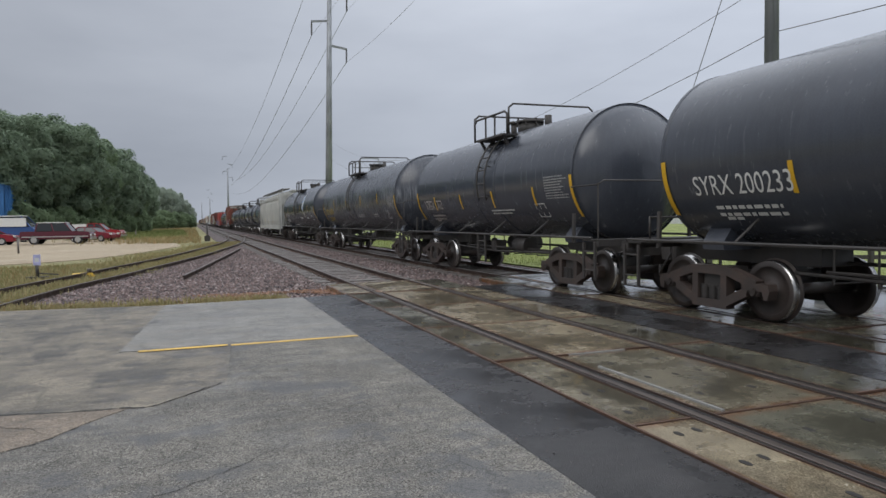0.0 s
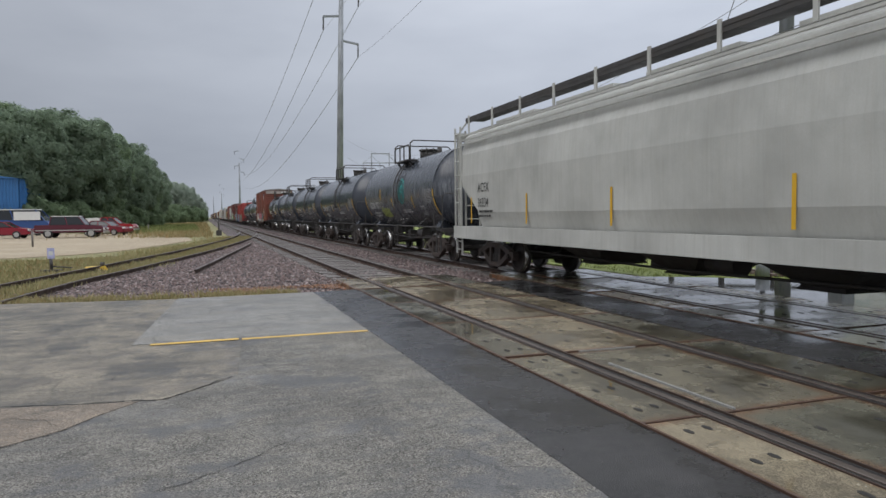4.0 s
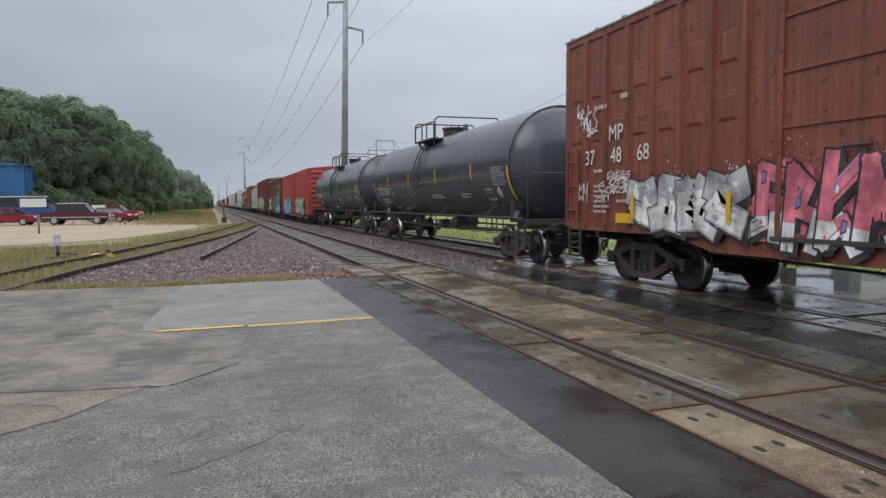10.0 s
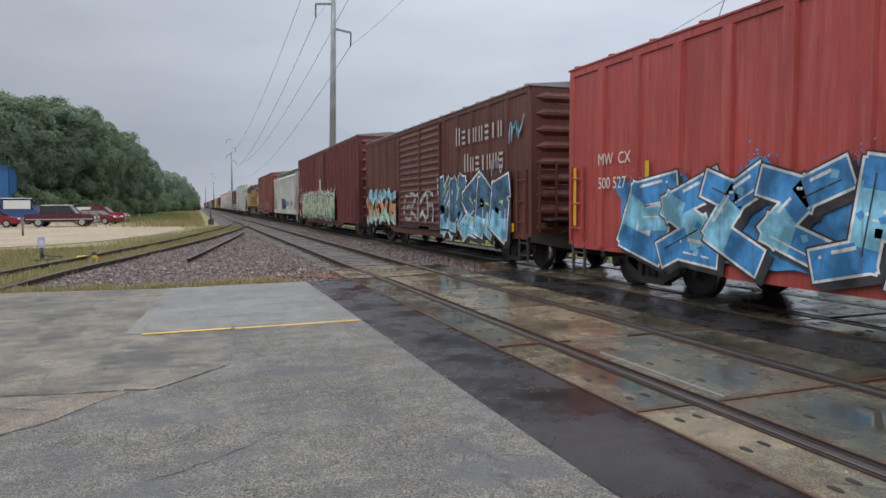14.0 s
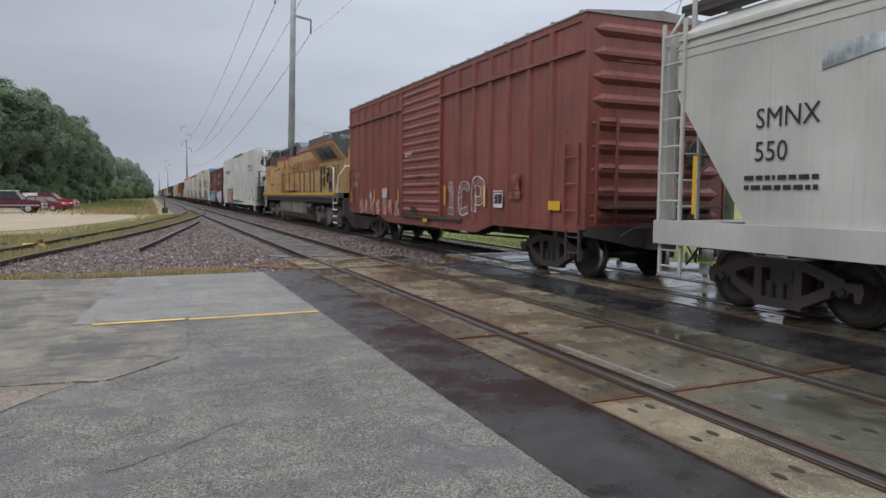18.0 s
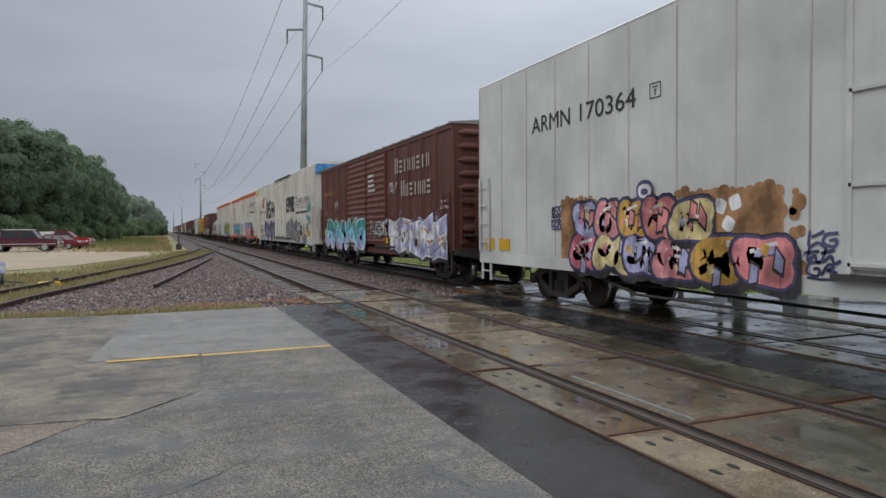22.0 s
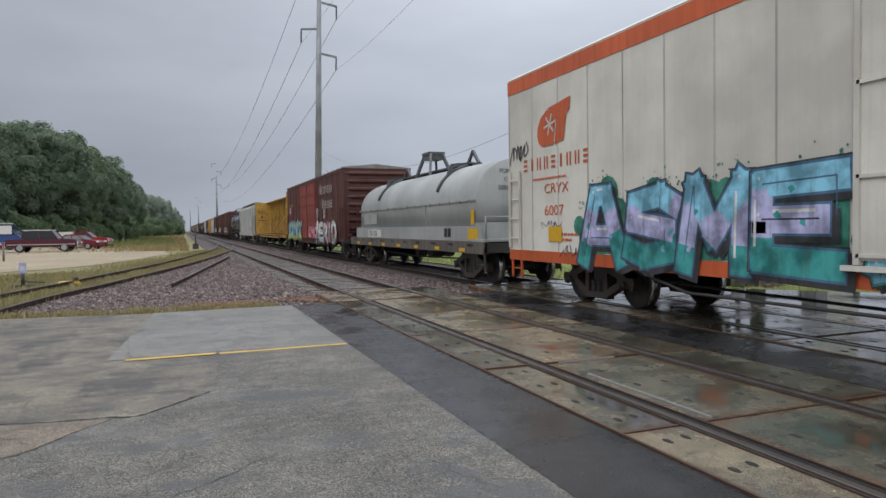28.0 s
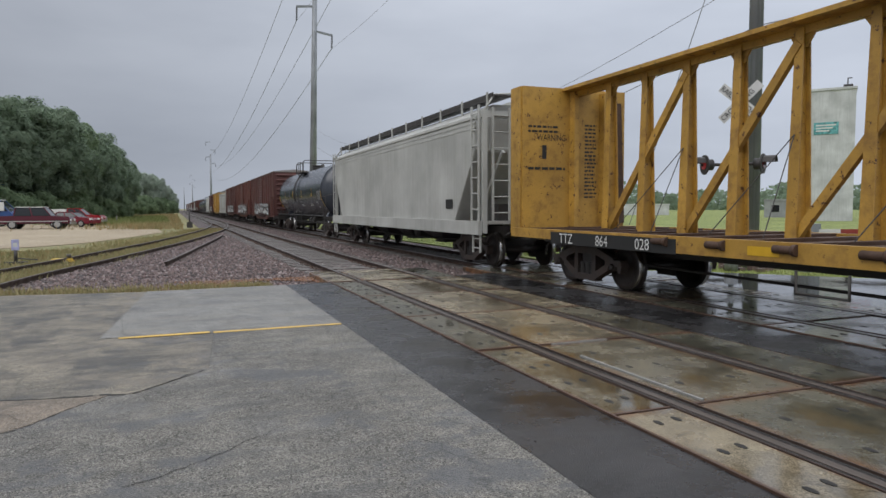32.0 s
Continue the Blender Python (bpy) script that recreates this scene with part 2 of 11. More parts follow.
# ------------------------------------------------------------ mesh helpers
def box(bm, x0, x1, y0, y1, z0, z1, mi=0):
    v = [bm.verts.new((x, y, z)) for x in (x0, x1) for y in (y0, y1) for z in (z0, z1)]
    for a in ((0, 1, 3, 2), (4, 6, 7, 5), (0, 4, 5, 1), (2, 3, 7, 6), (0, 2, 6, 4), (1, 5, 7, 3)):
        bm.faces.new([v[i] for i in a]).material_index = mi

def bar(bm, a, b, r, n=8, r2=None, mi=0, caps=True):
    """A round bar from a to b."""
    a, b = Vector(a), Vector(b)
    d = (b - a).normalized()
    u = d.orthogonal().normalized()
    w = d.cross(u)
    r2 = r if r2 is None else r2
    ra = [bm.verts.new(a + r * (math.cos(2 * math.pi * i / n) * u + math.sin(2 * math.pi * i / n) * w)) for i in range(n)]
    rb = [bm.verts.new(b + r2 * (math.cos(2 * math.pi * i / n) * u + math.sin(2 * math.pi * i / n) * w)) for i in range(n)]
    for i in range(n):
        f = bm.faces.new((ra[i], ra[(i + 1) % n], rb[(i + 1) % n], rb[i]))
        f.smooth, f.material_index = n > 6, mi
    if caps:
        bm.faces.new(ra[::-1]).material_index = mi
        bm.faces.new(rb).material_index = mi

def rod(bm, pts, r, n=6):
    """One bent bar through the points, mitred at the bends."""
    P = [Vector(p) for p in pts]
    if len(P) == 2:
        return bar(bm, P[0], P[1], r, n)
    D = [(b - a).normalized() for a, b in zip(P, P[1:])]
    u = D[0].orthogonal().normalized()
    loops = []
    for i, p in enumerate(P):
        a, b = D[max(0, i - 1)], D[min(len(D) - 1, i)]
        if i:
            u = (u - a * u.dot(a)).normalized()
        w = a.cross(u)
        t = (a + b)
        t = t.normalized() if t.length > 1e-4 else a
        ring = []
        for k in range(n):
            q = r * (math.cos(2 * math.pi * k / n) * u + math.sin(2 * math.pi * k / n) * w)
            c = max(.35, t.dot(a))
            ring.append(p + q - a * (q.dot(t) / c))
        loops.append(ring)
        if i and i < len(D):
            u = (u - b * u.dot(b)).normalized()
    rings(bm, loops, n > 5)

def beam(bm, a, b, w, h, mi=0):
    """A square bar from a to b, w wide sideways, h high."""
    a, b = Vector(a), Vector(b)
    d = (b - a).normalized()
    s = d.cross(Vector((0, 0, 1)))
    s = s.normalized() if s.length > 1e-4 else Vector((1, 0, 0))
    u = s.cross(d)
    va = [bm.verts.new(a + s * (i * w / 2) + u * (j * h / 2)) for i, j in ((-1, -1), (1, -1), (1, 1), (-1, 1))]
    vb = [bm.verts.new(b + s * (i * w / 2) + u * (j * h / 2)) for i, j in ((-1, -1), (1, -1), (1, 1), (-1, 1))]
    for i in range(4):
        bm.faces.new((va[i], va[(i + 1) % 4], vb[(i + 1) % 4], vb[i])).material_index = mi
    bm.faces.new(va[::-1]).material_index = mi
    bm.faces.new(vb).material_index = mi

def prism(bm, poly, axis, a, b, mi=0, smooth=False):
    """A closed outline swept along an axis; poly holds the two other coordinates in cyclic order."""
    def at(p, s):
        return {"x": (s, p[0], p[1]), "y": (p[0], s, p[1]), "z": (p[0], p[1], s)}[axis]
    va, vb = [bm.verts.new(at(p, a)) for p in poly], [bm.verts.new(at(p, b)) for p in poly]
    n = len(poly)
    for i in range(n):
        f = bm.faces.new((va[i], va[(i + 1) % n], vb[(i + 1) % n], vb[i]))
        f.material_index, f.smooth = mi, smooth
    bm.faces.new(va[::-1]).material_index = mi
    bm.faces.new(vb).material_index = mi

def rings(bm, loops, smooth=True, mi=0, cap=True):
    """Skin over loops of equal length."""
    vs = [[bm.verts.new(p) for p in lp] for lp in loops]
    n = len(vs[0])
    for a, b in zip(vs, vs[1:]):
        for i in range(n):
            f = bm.faces.new((a[i], a[(i + 1) % n], b[(i + 1) % n], b[i]))
            f.smooth, f.material_index = smooth, mi
    if cap:
        bm.faces.new(vs[0][::-1]).material_index = mi
        bm.faces.new(vs[-1]).material_index = mi

def to_mesh(name, bm, mats):
    bmesh.ops.recalc_face_normals(bm, faces=bm.faces)
    me = bpy.data.meshes.new(name)
    bm.to_mesh(me)
    bm.free()
    for m in (mats if isinstance(mats, (list, tuple)) else [mats]):
        me.materials.append(m)
    return me

def part(name, bm, material, parent, label=""):
    ob = new(name, to_mesh(name, bm, material) if isinstance(bm, bmesh.types.BMesh) else bm)
    ob.parent = parent
    if label:
        ob["label"] = label
    return ob

def thing(name, label, category, m=None, group="", kind=""):
    ob = new(name)
    ob.empty_display_size = 0.3
    if m is not None:
        ob.matrix_basis = m
    return tagged(ob, label, category, group, kind)

def solid(name, bm, material, label="", category="", group="", kind="", m=None):
    ob = new(name, to_mesh(name, bm, material))
    if m is not None:
        ob.matrix_basis = m
    return tagged(ob, label, category, group, kind)

def BM():
    return bmesh.new()

# ------------------------------------------------------------ plan of the place
RAIL_A = (3.60, 5.11)      # the rails of the empty track
RAIL_B = (7.68, 9.19)      # the rails under the train
XC = 8.435                 # the middle of the train's track
ROAD_END = 13.75           # the far edge of the road across the tracks

M_CHIP = ground_mat("chip_seal", (0.163, 0.155, 0.142), (0.265, 0.25, 0.222), 120, (0.35, 0.75), 0.7, (0.42, 0.405, 0.37), 1.0, 0.014, wet=0.3, grain=((0.38, 0.38, 0.38), (1.6, 1.58, 1.53)), patchy=3, cracks=2.6, tar=(0.145, 0.147, 0.152), runs=((0.135, 0.133, 0.129), (0.9, 4.0, 1)))
M_PALE = ground_mat("pale_concrete", (0.172, 0.168, 0.159), (0.225, 0.22, 0.207), 150, (0.34, 0.6), 0.7, (0.3, 0.29, 0.265), 0.5, 0.005, wet=0.25, patchy=3.5, cracks=1.1, streaks=((0.125, 0.123, 0.118), (0.5, 1.1, 1)), grain=((0.5, 0.5, 0.5), (1.5, 1.48, 1.45)), runs=((0.2, 0.18, 0.15), (1.2, 3.4, 1)))
M_SLAB = ground_mat("old_concrete", (0.13, 0.118, 0.096), (0.24, 0.211, 0.166), 130, (0.3, 0.6), 1.1, (0.26, 0.25, 0.225), 0.5, 0.006, wet=0.45, patchy=4, cracks=1.3, tar=(0.075, 0.072, 0.066), streaks=((0.19, 0.165, 0.132), (1.1, 2.4, 1)), grain=((0.4, 0.4, 0.4), (1.65, 1.62, 1.58)), runs=((0.075, 0.07, 0.062), (1.5, 4.2, 1)))
M_WET = ground_mat("wet_asphalt", (0.017, 0.0165, 0.0165), (0.04, 0.038, 0.038), 110, (0.17, 0.42), 0.6, (0.06, 0.058, 0.058), 0.4, 0.004, wet=0.65, patchy=2.2, streaks=((0.036, 0.034, 0.034), (0.7, 2.6, 1)), runs=((0.05, 0.047, 0.047), (0.9, 4.5, 1)))
M_ROAD = ground_mat("wet_road", (0.035, 0.035, 0.037), (0.07, 0.07, 0.072), 110, (0.04, 0.2), 0.3, None, 0.12, 0.002, wet=0.85)
M_PANEL = ground_mat("crossing_concrete", (0.155, 0.133, 0.098), (0.225, 0.196, 0.144), 140, (0.025, 0.3), 0.6, None, 0.2, 0.002, wet=0.5, pieces=True, patchy=4, stain=(0.15, 0.066, 0.027), cracks=1.2, runs=((0.075, 0.068, 0.052), (3.0, 1.1, 1)))
M_LAWN = ground_mat("lawn_soil", (0.14, 0.17, 0.04), (0.22, 0.25, 0.07), 25, (0.8, 1.0), 0.25, None, 0.6, 0.03)
M_GRASS = ground_mat("rough_grass", (0.15, 0.145, 0.06), (0.26, 0.235, 0.115), 25, (0.8, 1.0), 0.25, None, 0.6, 0.03)
M_SAND = ground_mat("sand_lot", (0.27, 0.215, 0.145), (0.37, 0.305, 0.215), 60, (0.7, 0.95), 0.2, None, 0.3, 0.01, streaks=((0.27, 0.21, 0.13), (0.15, 0.9, 1)))
M_BALLAST = ground_mat("ballast_bed", (0.045, 0.034, 0.033), (0.11, 0.082, 0.078), 22, (0.6, 0.9), 0.4, None, 0.8, 0.03)
M_RUST = paint("rusty_steel", (0.085, 0.045, 0.028), 0.7, 0.1, (0.035, 0.022, 0.016), 0.6, False)
M_RAILTOP = plain("worn_rail_head", (0.33, 0.31, 0.29), 0.28, 0.9)
M_RAILOLD = paint("idle_rail_head", (0.105, 0.085, 0.072), 0.4, 0.5, (0.06, 0.034, 0.02), 0.7, False)
M_RAILSIDE = paint("rail_side", (0.075, 0.05, 0.04), 0.65, 0.4, (0.03, 0.02, 0.015), 0.5, False)
M_TIE = paint("creosoted_tie", (0.17, 0.155, 0.143), 0.75, 0, (0.1, 0.088, 0.078), 0.5, False)
M_RUBBER = plain("rubber_seal", (0.035, 0.034, 0.033), 0.35)

def flat(name, pts, z, material, label, category="", kind="structure", depth=0.12):
    bm = BM()
    prism(bm, pts, "z", z - depth, z)
    return solid(name, bm, material, label, category, "", kind)

def build_ground():
    # one sheet to the horizon, a little under the road
    bm = BM()
    s = [-2500, -900, -300, -120] + [-60 + 8 * i for i in range(16)] + [120, 300, 900, 2500]
    g = [[bm.verts.new((x, y, -0.2)) for y in s] for x in s]
    for i in range(len(s) - 1):
        for j in range(len(s) - 1):
            bm.faces.new((g[i][j], g[i + 1][j], g[i + 1][j + 1], g[i][j + 1]))
    solid("ground", bm, M_GRASS, "rough yellow-green grass beside the railway", "ground", "", "structure")
    flat("road_chip_seal", [(-3.2, -12), (2.02, -12), (2.02, 8.7), (0.40, 8.72), (0.26, 6.75), (-0.12, 6.33), (-0.36, 6.08), (-1.0, 6.165), (-3.2, 6.51)], 0.0, M_CHIP, "grey chip-seal road surface with coarse stones", "road")
    flat("road_slab", [(-14, 6.9), (-3.2, 6.53), (-1.0, 6.19), (-0.38, 6.11), (-0.15, 6.36), (0.259, 6.755), (0.398, 8.72), (0.398, 8.82), (-0.871, 8.84), (-0.521, 13.6), (-2.9, 14.0), (-14, 15.5)], -0.004, M_SLAB, "cracked old concrete road slab with damp patches", "road")
    flat("road_slab_pale", [(-0.87, 8.842), (0.4, 8.822), (0.41, 8.735), (2.02, 8.715), (2.02, 13.7), (-0.52, 13.62)], 0.0, M_PALE, "pale concrete slab beside the crossing", "road")
    flat("road_left", [(-14, -12), (-3.23, -12), (-3.23, 6.48), (-14, 6.86)], -0.006, M_SLAB, "worn concrete road surface", "road")
    flat("road_wet_strip", [(2.03, -12), (2.94, -12), (2.94, 13.85), (2.03, 13.75)], -0.008, M_WET, "dark wet asphalt strip along the crossing panels", "road")
    flat("road_between_tracks", [(5.88, -12), (6.98, -12), (6.98, 14.3), (5.88, 14.1)], -0.006, M_WET, "dark wet asphalt between the two tracks", "road")
    flat("road_far_side", [(9.9, -12), (60, -34), (60, -14), (24, 1.5), (16, 8.0), (13.8, 9.9), (12.5, 11.5), (11.2, 12.9), (10.4, 13.5), (9.9, 13.8)], -0.01, M_ROAD, "wet shining road beyond the tracks", "road", depth=0.3)
    flat("lawn", [(10.62, 14.5), (10.62, 13.45), (11.23, 12.93), (12.53, 11.53), (13.83, 9.93), (16.03, 8.03), (24.03, 1.53), (60, -13.9), (400, -60), (400, 400), (10.7, 700)], -0.1, M_LAWN, "short green lawn beyond the tracks", "lawn")
    flat("road_patch", [(-3.2, 6.46), (-1.67, 6.3), (-.81, 6.12), (-.55, 6.1), (-.82, 5.77), (-1.02, 5.45), (-1.37, 5.17), (-2.2, 4.6), (-3.2, 4.35)], 0.004, ground_mat("tan_patch", (0.15, 0.125, 0.1), (0.23, 0.19, 0.152), 130, (0.4, 0.7), 1.4, (0.3, 0.27, 0.235), 0.6, 0.006, wet=0.3, patchy=5, cracks=2.2, grain=((0.5, 0.5, 0.5), (1.5, 1.47, 1.42)), runs=((0.1, 0.09, 0.078), (2.0, 5.0, 1))), "reddish tan concrete patch beside the crack", "road", depth=.05)
    # yellow line, in two painted lengths
    for a, b, k in ((-0.66, 0.36, 0.0), (0.40, 2.0, 0.03)):
        bm = BM()
        box(bm, a, b, 8.74 - k, 8.84 - k, 0.001, 0.005)
        solid("road_line", bm, paint("yellow_line", (0.62, 0.39, 0.07), 0.6, 0, (0.2, 0.185, 0.16), 0.85, False), "faded yellow road line painted on the pavement", "road marking", "", "structure")
    # cracks as thin dark seams
    cr = random.Random(4)
    def crack(pts, w):
        bm = BM()
        fine = []
        for (x0, y0), (x1, y1) in zip(pts, pts[1:]):
            k = max(2, int(math.hypot(x1 - x0, y1 - y0) / 0.06))
            fine += [(x0 + (x1 - x0) * i / k + cr.uniform(-.012, .012), y0 + (y1 - y0) * i / k + cr.uniform(-.02, .02)) for i in range(k)]
        for (x0, y0), (x1, y1) in zip(fine, fine[1:]):
            ww = w * cr.uniform(0.4, 1.5)
            q = [bm.verts.new(p) for p in ((x0, y0 - ww, 0.004), (x1, y1 - ww, 0.004), (x1, y1 + ww, 0.004), (x0, y0 + ww, 0.004))]
            bm.faces.new(q)
        solid("pavement_crack", bm, plain("crack_dirt", (0.025, 0.024, 0.022), 0.9), "dark open crack in the pavement", "crack", "", "structure")
    crack([(-3.2, 6.52), (-1.66, 6.34), (-1.0, 6.17), (-.36, 6.09), (-.13, 6.35), (.24, 6.76)], 0.013)
    crack([(.25, 6.77), (.33, 7.6), (.39, 8.72)], 0.003)
    crack([(-1.9, 4.75), (-1.37, 5.15), (-1.02, 5.42), (-.84, 5.72), (-.79, 6.12)], 0.006)
    crack([(-2.4, 5.98), (-1.62, 6.02), (-1.2, 5.78), (-1.02, 5.48)], 0.004)
    crack([(-.3, 4.02), (-.1, 4.13), (.13, 4.3), (.42, 4.55), (.68, 4.75)], 0.0035)
    crack([(-.62, 9.0), (-.75, 10.4), (-.55, 12.0), (-.52, 13.6)], 0.004)
    crack([(2.02, 2.0), (2.025, 4.3), (2.03, 6.4), (2.02, 8.7)], 0.02)
    crack([(2.02, 8.8), (2.03, 11.0), (2.02, 13.7)], 0.01)
    crack([(-0.87, 8.85), (0.5, 8.9), (2.0, 8.7)], 0.006)

def rail_profile(x):
    return [(x - .07, -.175), (x + .07, -.175), (x + .07, -.155), (x + .012, -.13), (x + .012, -.045), (x + .036, -.035), (x + .036, -.004), (x + .028, 0), (x - .028, 0), (x - .036, -.004), (x - .036, -.035), (x - .012, -.045), (x - .012, -.13), (x - .07, -.155)]

def rail_line(name, centre, label, head=None):
    """A rail along a line of points."""
    bm = BM()
    loops = []
    for i, (x, y) in enumerate(centre):
        a, b = centre[max(0, i - 1)], centre[min(len(centre) - 1, i + 1)]
        d = Vector((b[0] - a[0], b[1] - a[1])).normalized()
        s = Vector((d.y, -d.x))
        loops.append([(x + s.x * px, y + s.y * px, pz) for px, pz in rail_profile(0)])
    rings(bm, loops, False)
    for f in bm.faces:
        c = f.calc_center_median()
        f.material_index = 1 if c.z > -0.003 else 0
    return solid(name, bm, [M_RAILSIDE, head or M_RAILTOP], label, "rail", "rails", "structure")

SIDING_R = [(5.05, 76), (4.4, 64), (3.6, 55), (2.66, 47.75), (0.55, 34.9), (-1.2, 26.5), (-2.05, 22.5), (-2.93, 18.9), (-3.55, 15.2), (-4.1, 11.0), (-4.7, 5)]
def curve_pts(keys, n):
    """A smooth line through the keys, as n points."""
    out = []
    for s in np.linspace(0, len(keys) - 1, n):
        i = min(int(s), len(keys) - 2)
        u = s - i
        p = [keys[max(0, i - 1)], keys[i], keys[i + 1], keys[min(len(keys) - 1, i + 2)]]
        out.append(tuple(0.5 * (2 * p[1][k] + (p[2][k] - p[0][k]) * u + (2 * p[0][k] - 5 * p[1][k] + 4 * p[2][k] - p[3][k]) * u * u + (3 * p[1][k] - p[0][k] - 3 * p[2][k] + p[3][k]) * u ** 3) for k in (0, 1)))
    return out

def build_tracks():
    for x in RAIL_A:
        rail_line("rail", [(x, -60), (x, 60), (x, 700)], "rusty rail with a worn head of the empty track", M_RAILOLD)
    for x in RAIL_B:
        rail_line("rail", [(x, -60), (x, 60), (x, 700)], "shiny rail under the moving train")
    front = curve_pts(SIDING_R, 60)
    back = []
    for i, (x, y) in enumerate(front):
        a, b = front[max(0, i - 1)], front[min(len(front) - 1, i + 1)]
        d = Vector((b[0] - a[0], b[1] - a[1])).normalized()
        back.append((x + 1.5 * d.y, y - 1.5 * d.x))
    rail_line("rail", front, "rusty rail of the curved siding", M_RAILOLD)
    rail_line("rail", back, "rusty rail of the curved siding in grass", M_RAILOLD)
    rail_line("rail", curve_pts([(2.55, 41.5), (1.86, 36.2), (0.95, 29.8), (0.28, 25.0), (-0.3, 21.1)], 20), "loose end of a rusty rail on the ballast", M_RAILOLD)
    # ballast beds
    for nm, pts in (("ballast_bed", [(-1.6, 14.0), (7.0, 14.4), (7.0, 700), (1.2, 700), (1.9, 60), (0.2, 35), (-3.2, 18.0), (-3.6, 14.2)]), ("ballast_bed_far", [(7.0, 14.4), (10.6, 14.5), (10.6, 700), (7.0, 700)])):
        bm = BM()
        prism(bm, pts, "z", -0.3, -0.15)
        solid(nm, bm, M_BALLAST, "bed of pinkish grey crushed stone", "ballast", "", "structure")

def crossing_panels():
    """Concrete crossing panels, each one a piece; rubber beside the rails."""
    meshes = {}
    def slab(x0, x1, y0, y1, holes):
        key = (round(x1 - x0, 3), holes)
        w, l = (x1 - x0) / 2, (y1 - y0) / 2 - 0.012
        if key not in meshes:
            bm = BM()
            b = 0.02
            rings(bm, [[(-w, -l, -.2), (w, -l, -.2), (w, l, -.2), (-w, l, -.2)], [(-w, -l, -b), (w, -l, -b), (w, l, -b), (-w, l, -b)], [(-w + b, -l + b, 0), (w - b, -l + b, 0), (w - b, l - b, 0), (-w + b, l - b, 0)]], False)
            # lifting pockets
            for hx, hy in ((-.45, -.55), (-.45, .55), (.45, -.55), (.45, .55), (0, 0), (-.5, 0), (.5, .05)) if holes else ((-.3, -.75), (.35, -.72), (-.3, -.25), (.35, -.22), (-.3, .27), (.35, .3), (-.3, .78), (.35, .8)):
                x, y = hx * w, hy * l
                prism(bm, [(x + .026 * math.cos(q), y + .055 * math.sin(q)) for q in np.linspace(0, 6.283, 9)[:-1]], 'z', -.002, .0035, 1)
            box(bm, -w, w, -l - 0.01, -l + 0.015, -.1, .003, 2)
            meshes[key] = to_mesh("panel", bm, [M_PANEL, plain("lifting_pocket", (0.02, 0.018, 0.016), 0.9), M_RUST])
        return meshes[key]
    for (ra, rb), x0, x1 in ((RAIL_A, 2.97, 5.86), (RAIL_B, 7.0, 9.88)):
        deck = thing("crossing_deck", "wet tan concrete railroad crossing deck between road and rails", "crossing", kind="structure")
        for (a, b, holes) in ((x0, ra - 0.085, 0), (ra + 0.115, rb - 0.115, 1), (rb + 0.085, x1, 0)):
            for k in range(-4, 5):
                y0 = 4.12 + 2.44 * k
                ob = part("panel", slab(a, b, y0, y0 + 2.44, holes), None, deck)
                ob.location = ((a + b) / 2, y0 + 1.22, -0.002 - 0.004 * ((k * 7 + int(a * 3)) % 3))
        for r in (ra, rb):
            for s in (-1, 1):
                bm = BM()
                box(bm, min(r + s * .04, r + s * .082), max(r + s * .04, r + s * .082), -6, 13.9, -.09, -.03)
                for q in (.05, .066, .08):
                    prism(bm, [(r + s * q - .006, -.03), (r + s * q + .006, -.03), (r + s * q + .003, -.006), (r + s * q - .003, -.006)], "y", -6, 13.9)
                part("rubber_seal", bm, M_RUBBER, deck, "ridged rubber seal beside the rail")
        for x in (ra - .088, ra + .118, rb - .118, rb + .088):
            bm = BM()
            box(bm, x - .006, x + .006, -6, 13.9, -.1, .001)
            part("edge_iron", bm, M_RAILSIDE, deck, "worn steel angle along the rail gap")
        if ra == RAIL_A[0]:
            bm = BM()
            box(bm, ra + .24, ra + .264, 4.16, 5.9, -.05, .006)
            part("worn_edge", bm, plain("bare_steel_edge", (0.33, 0.33, 0.32), 0.4, 0.4), deck, "bare bright steel edge of a crossing panel")
            bm = BM()
            box(bm, ra + .28, rb - .5, 6.52, 6.54, -.05, .006)
            part("worn_edge", bm, plain("bare_steel_edge", (0.33, 0.33, 0.32), 0.4, 0.4), deck, "bare bright steel edge of a crossing panel")
        bm = BM()
        box(bm, x0 - .025, x0 - .004, -6, 13.9, -.1, .006)
        part("edge_iron", bm, M_RUST, deck, "rusty edge iron of the crossing panels")

def ties():
    me = None
    for (ra, rb), nm in ((RAIL_A, "track_bed"), (RAIL_B, "track_bed")):
        c = (ra + rb) / 2
        bed = thing(nm, "row of dark wooden ties set in ballast", "railway track", kind="structure")
        if me is None:
            bm = BM()
            box(bm, -1.3, 1.3, -.115, .115, -.33, -.165)
            for s in (-1, 1):
                box(bm, s * .755 - .17, s * .755 + .17, -.1, .1, -.166, -.15, 1)
                for q in (-.12, .12):
                    box(bm, s * .755 + q - .012, s * .755 + q + .012, -.03, -.005, -.15, -.125, 1)
            me = to_mesh("tie", bm, [M_TIE, M_RUST])
        rr = random.Random(7)
        n = 130
        for i in range(n):
            t = part("tie", me, None, bed)
            t.matrix_basis = pose(c + rr.uniform(-.04, .04), 14.3 + .52 * i, rr.uniform(-.012, .012) + 0.065, 0, 0, rr.uniform(-1, 1))
        bm = BM()
        for i in range(n, 900):
            y = 14.3 + .52 * i
            box(bm, c - 1.3, c + 1.3, y - .11, y + .11, -.3, -.12)
        tagged(part("tie_row", bm, M_TIE, bed, "far dark ties of the track"), kind="stuff")

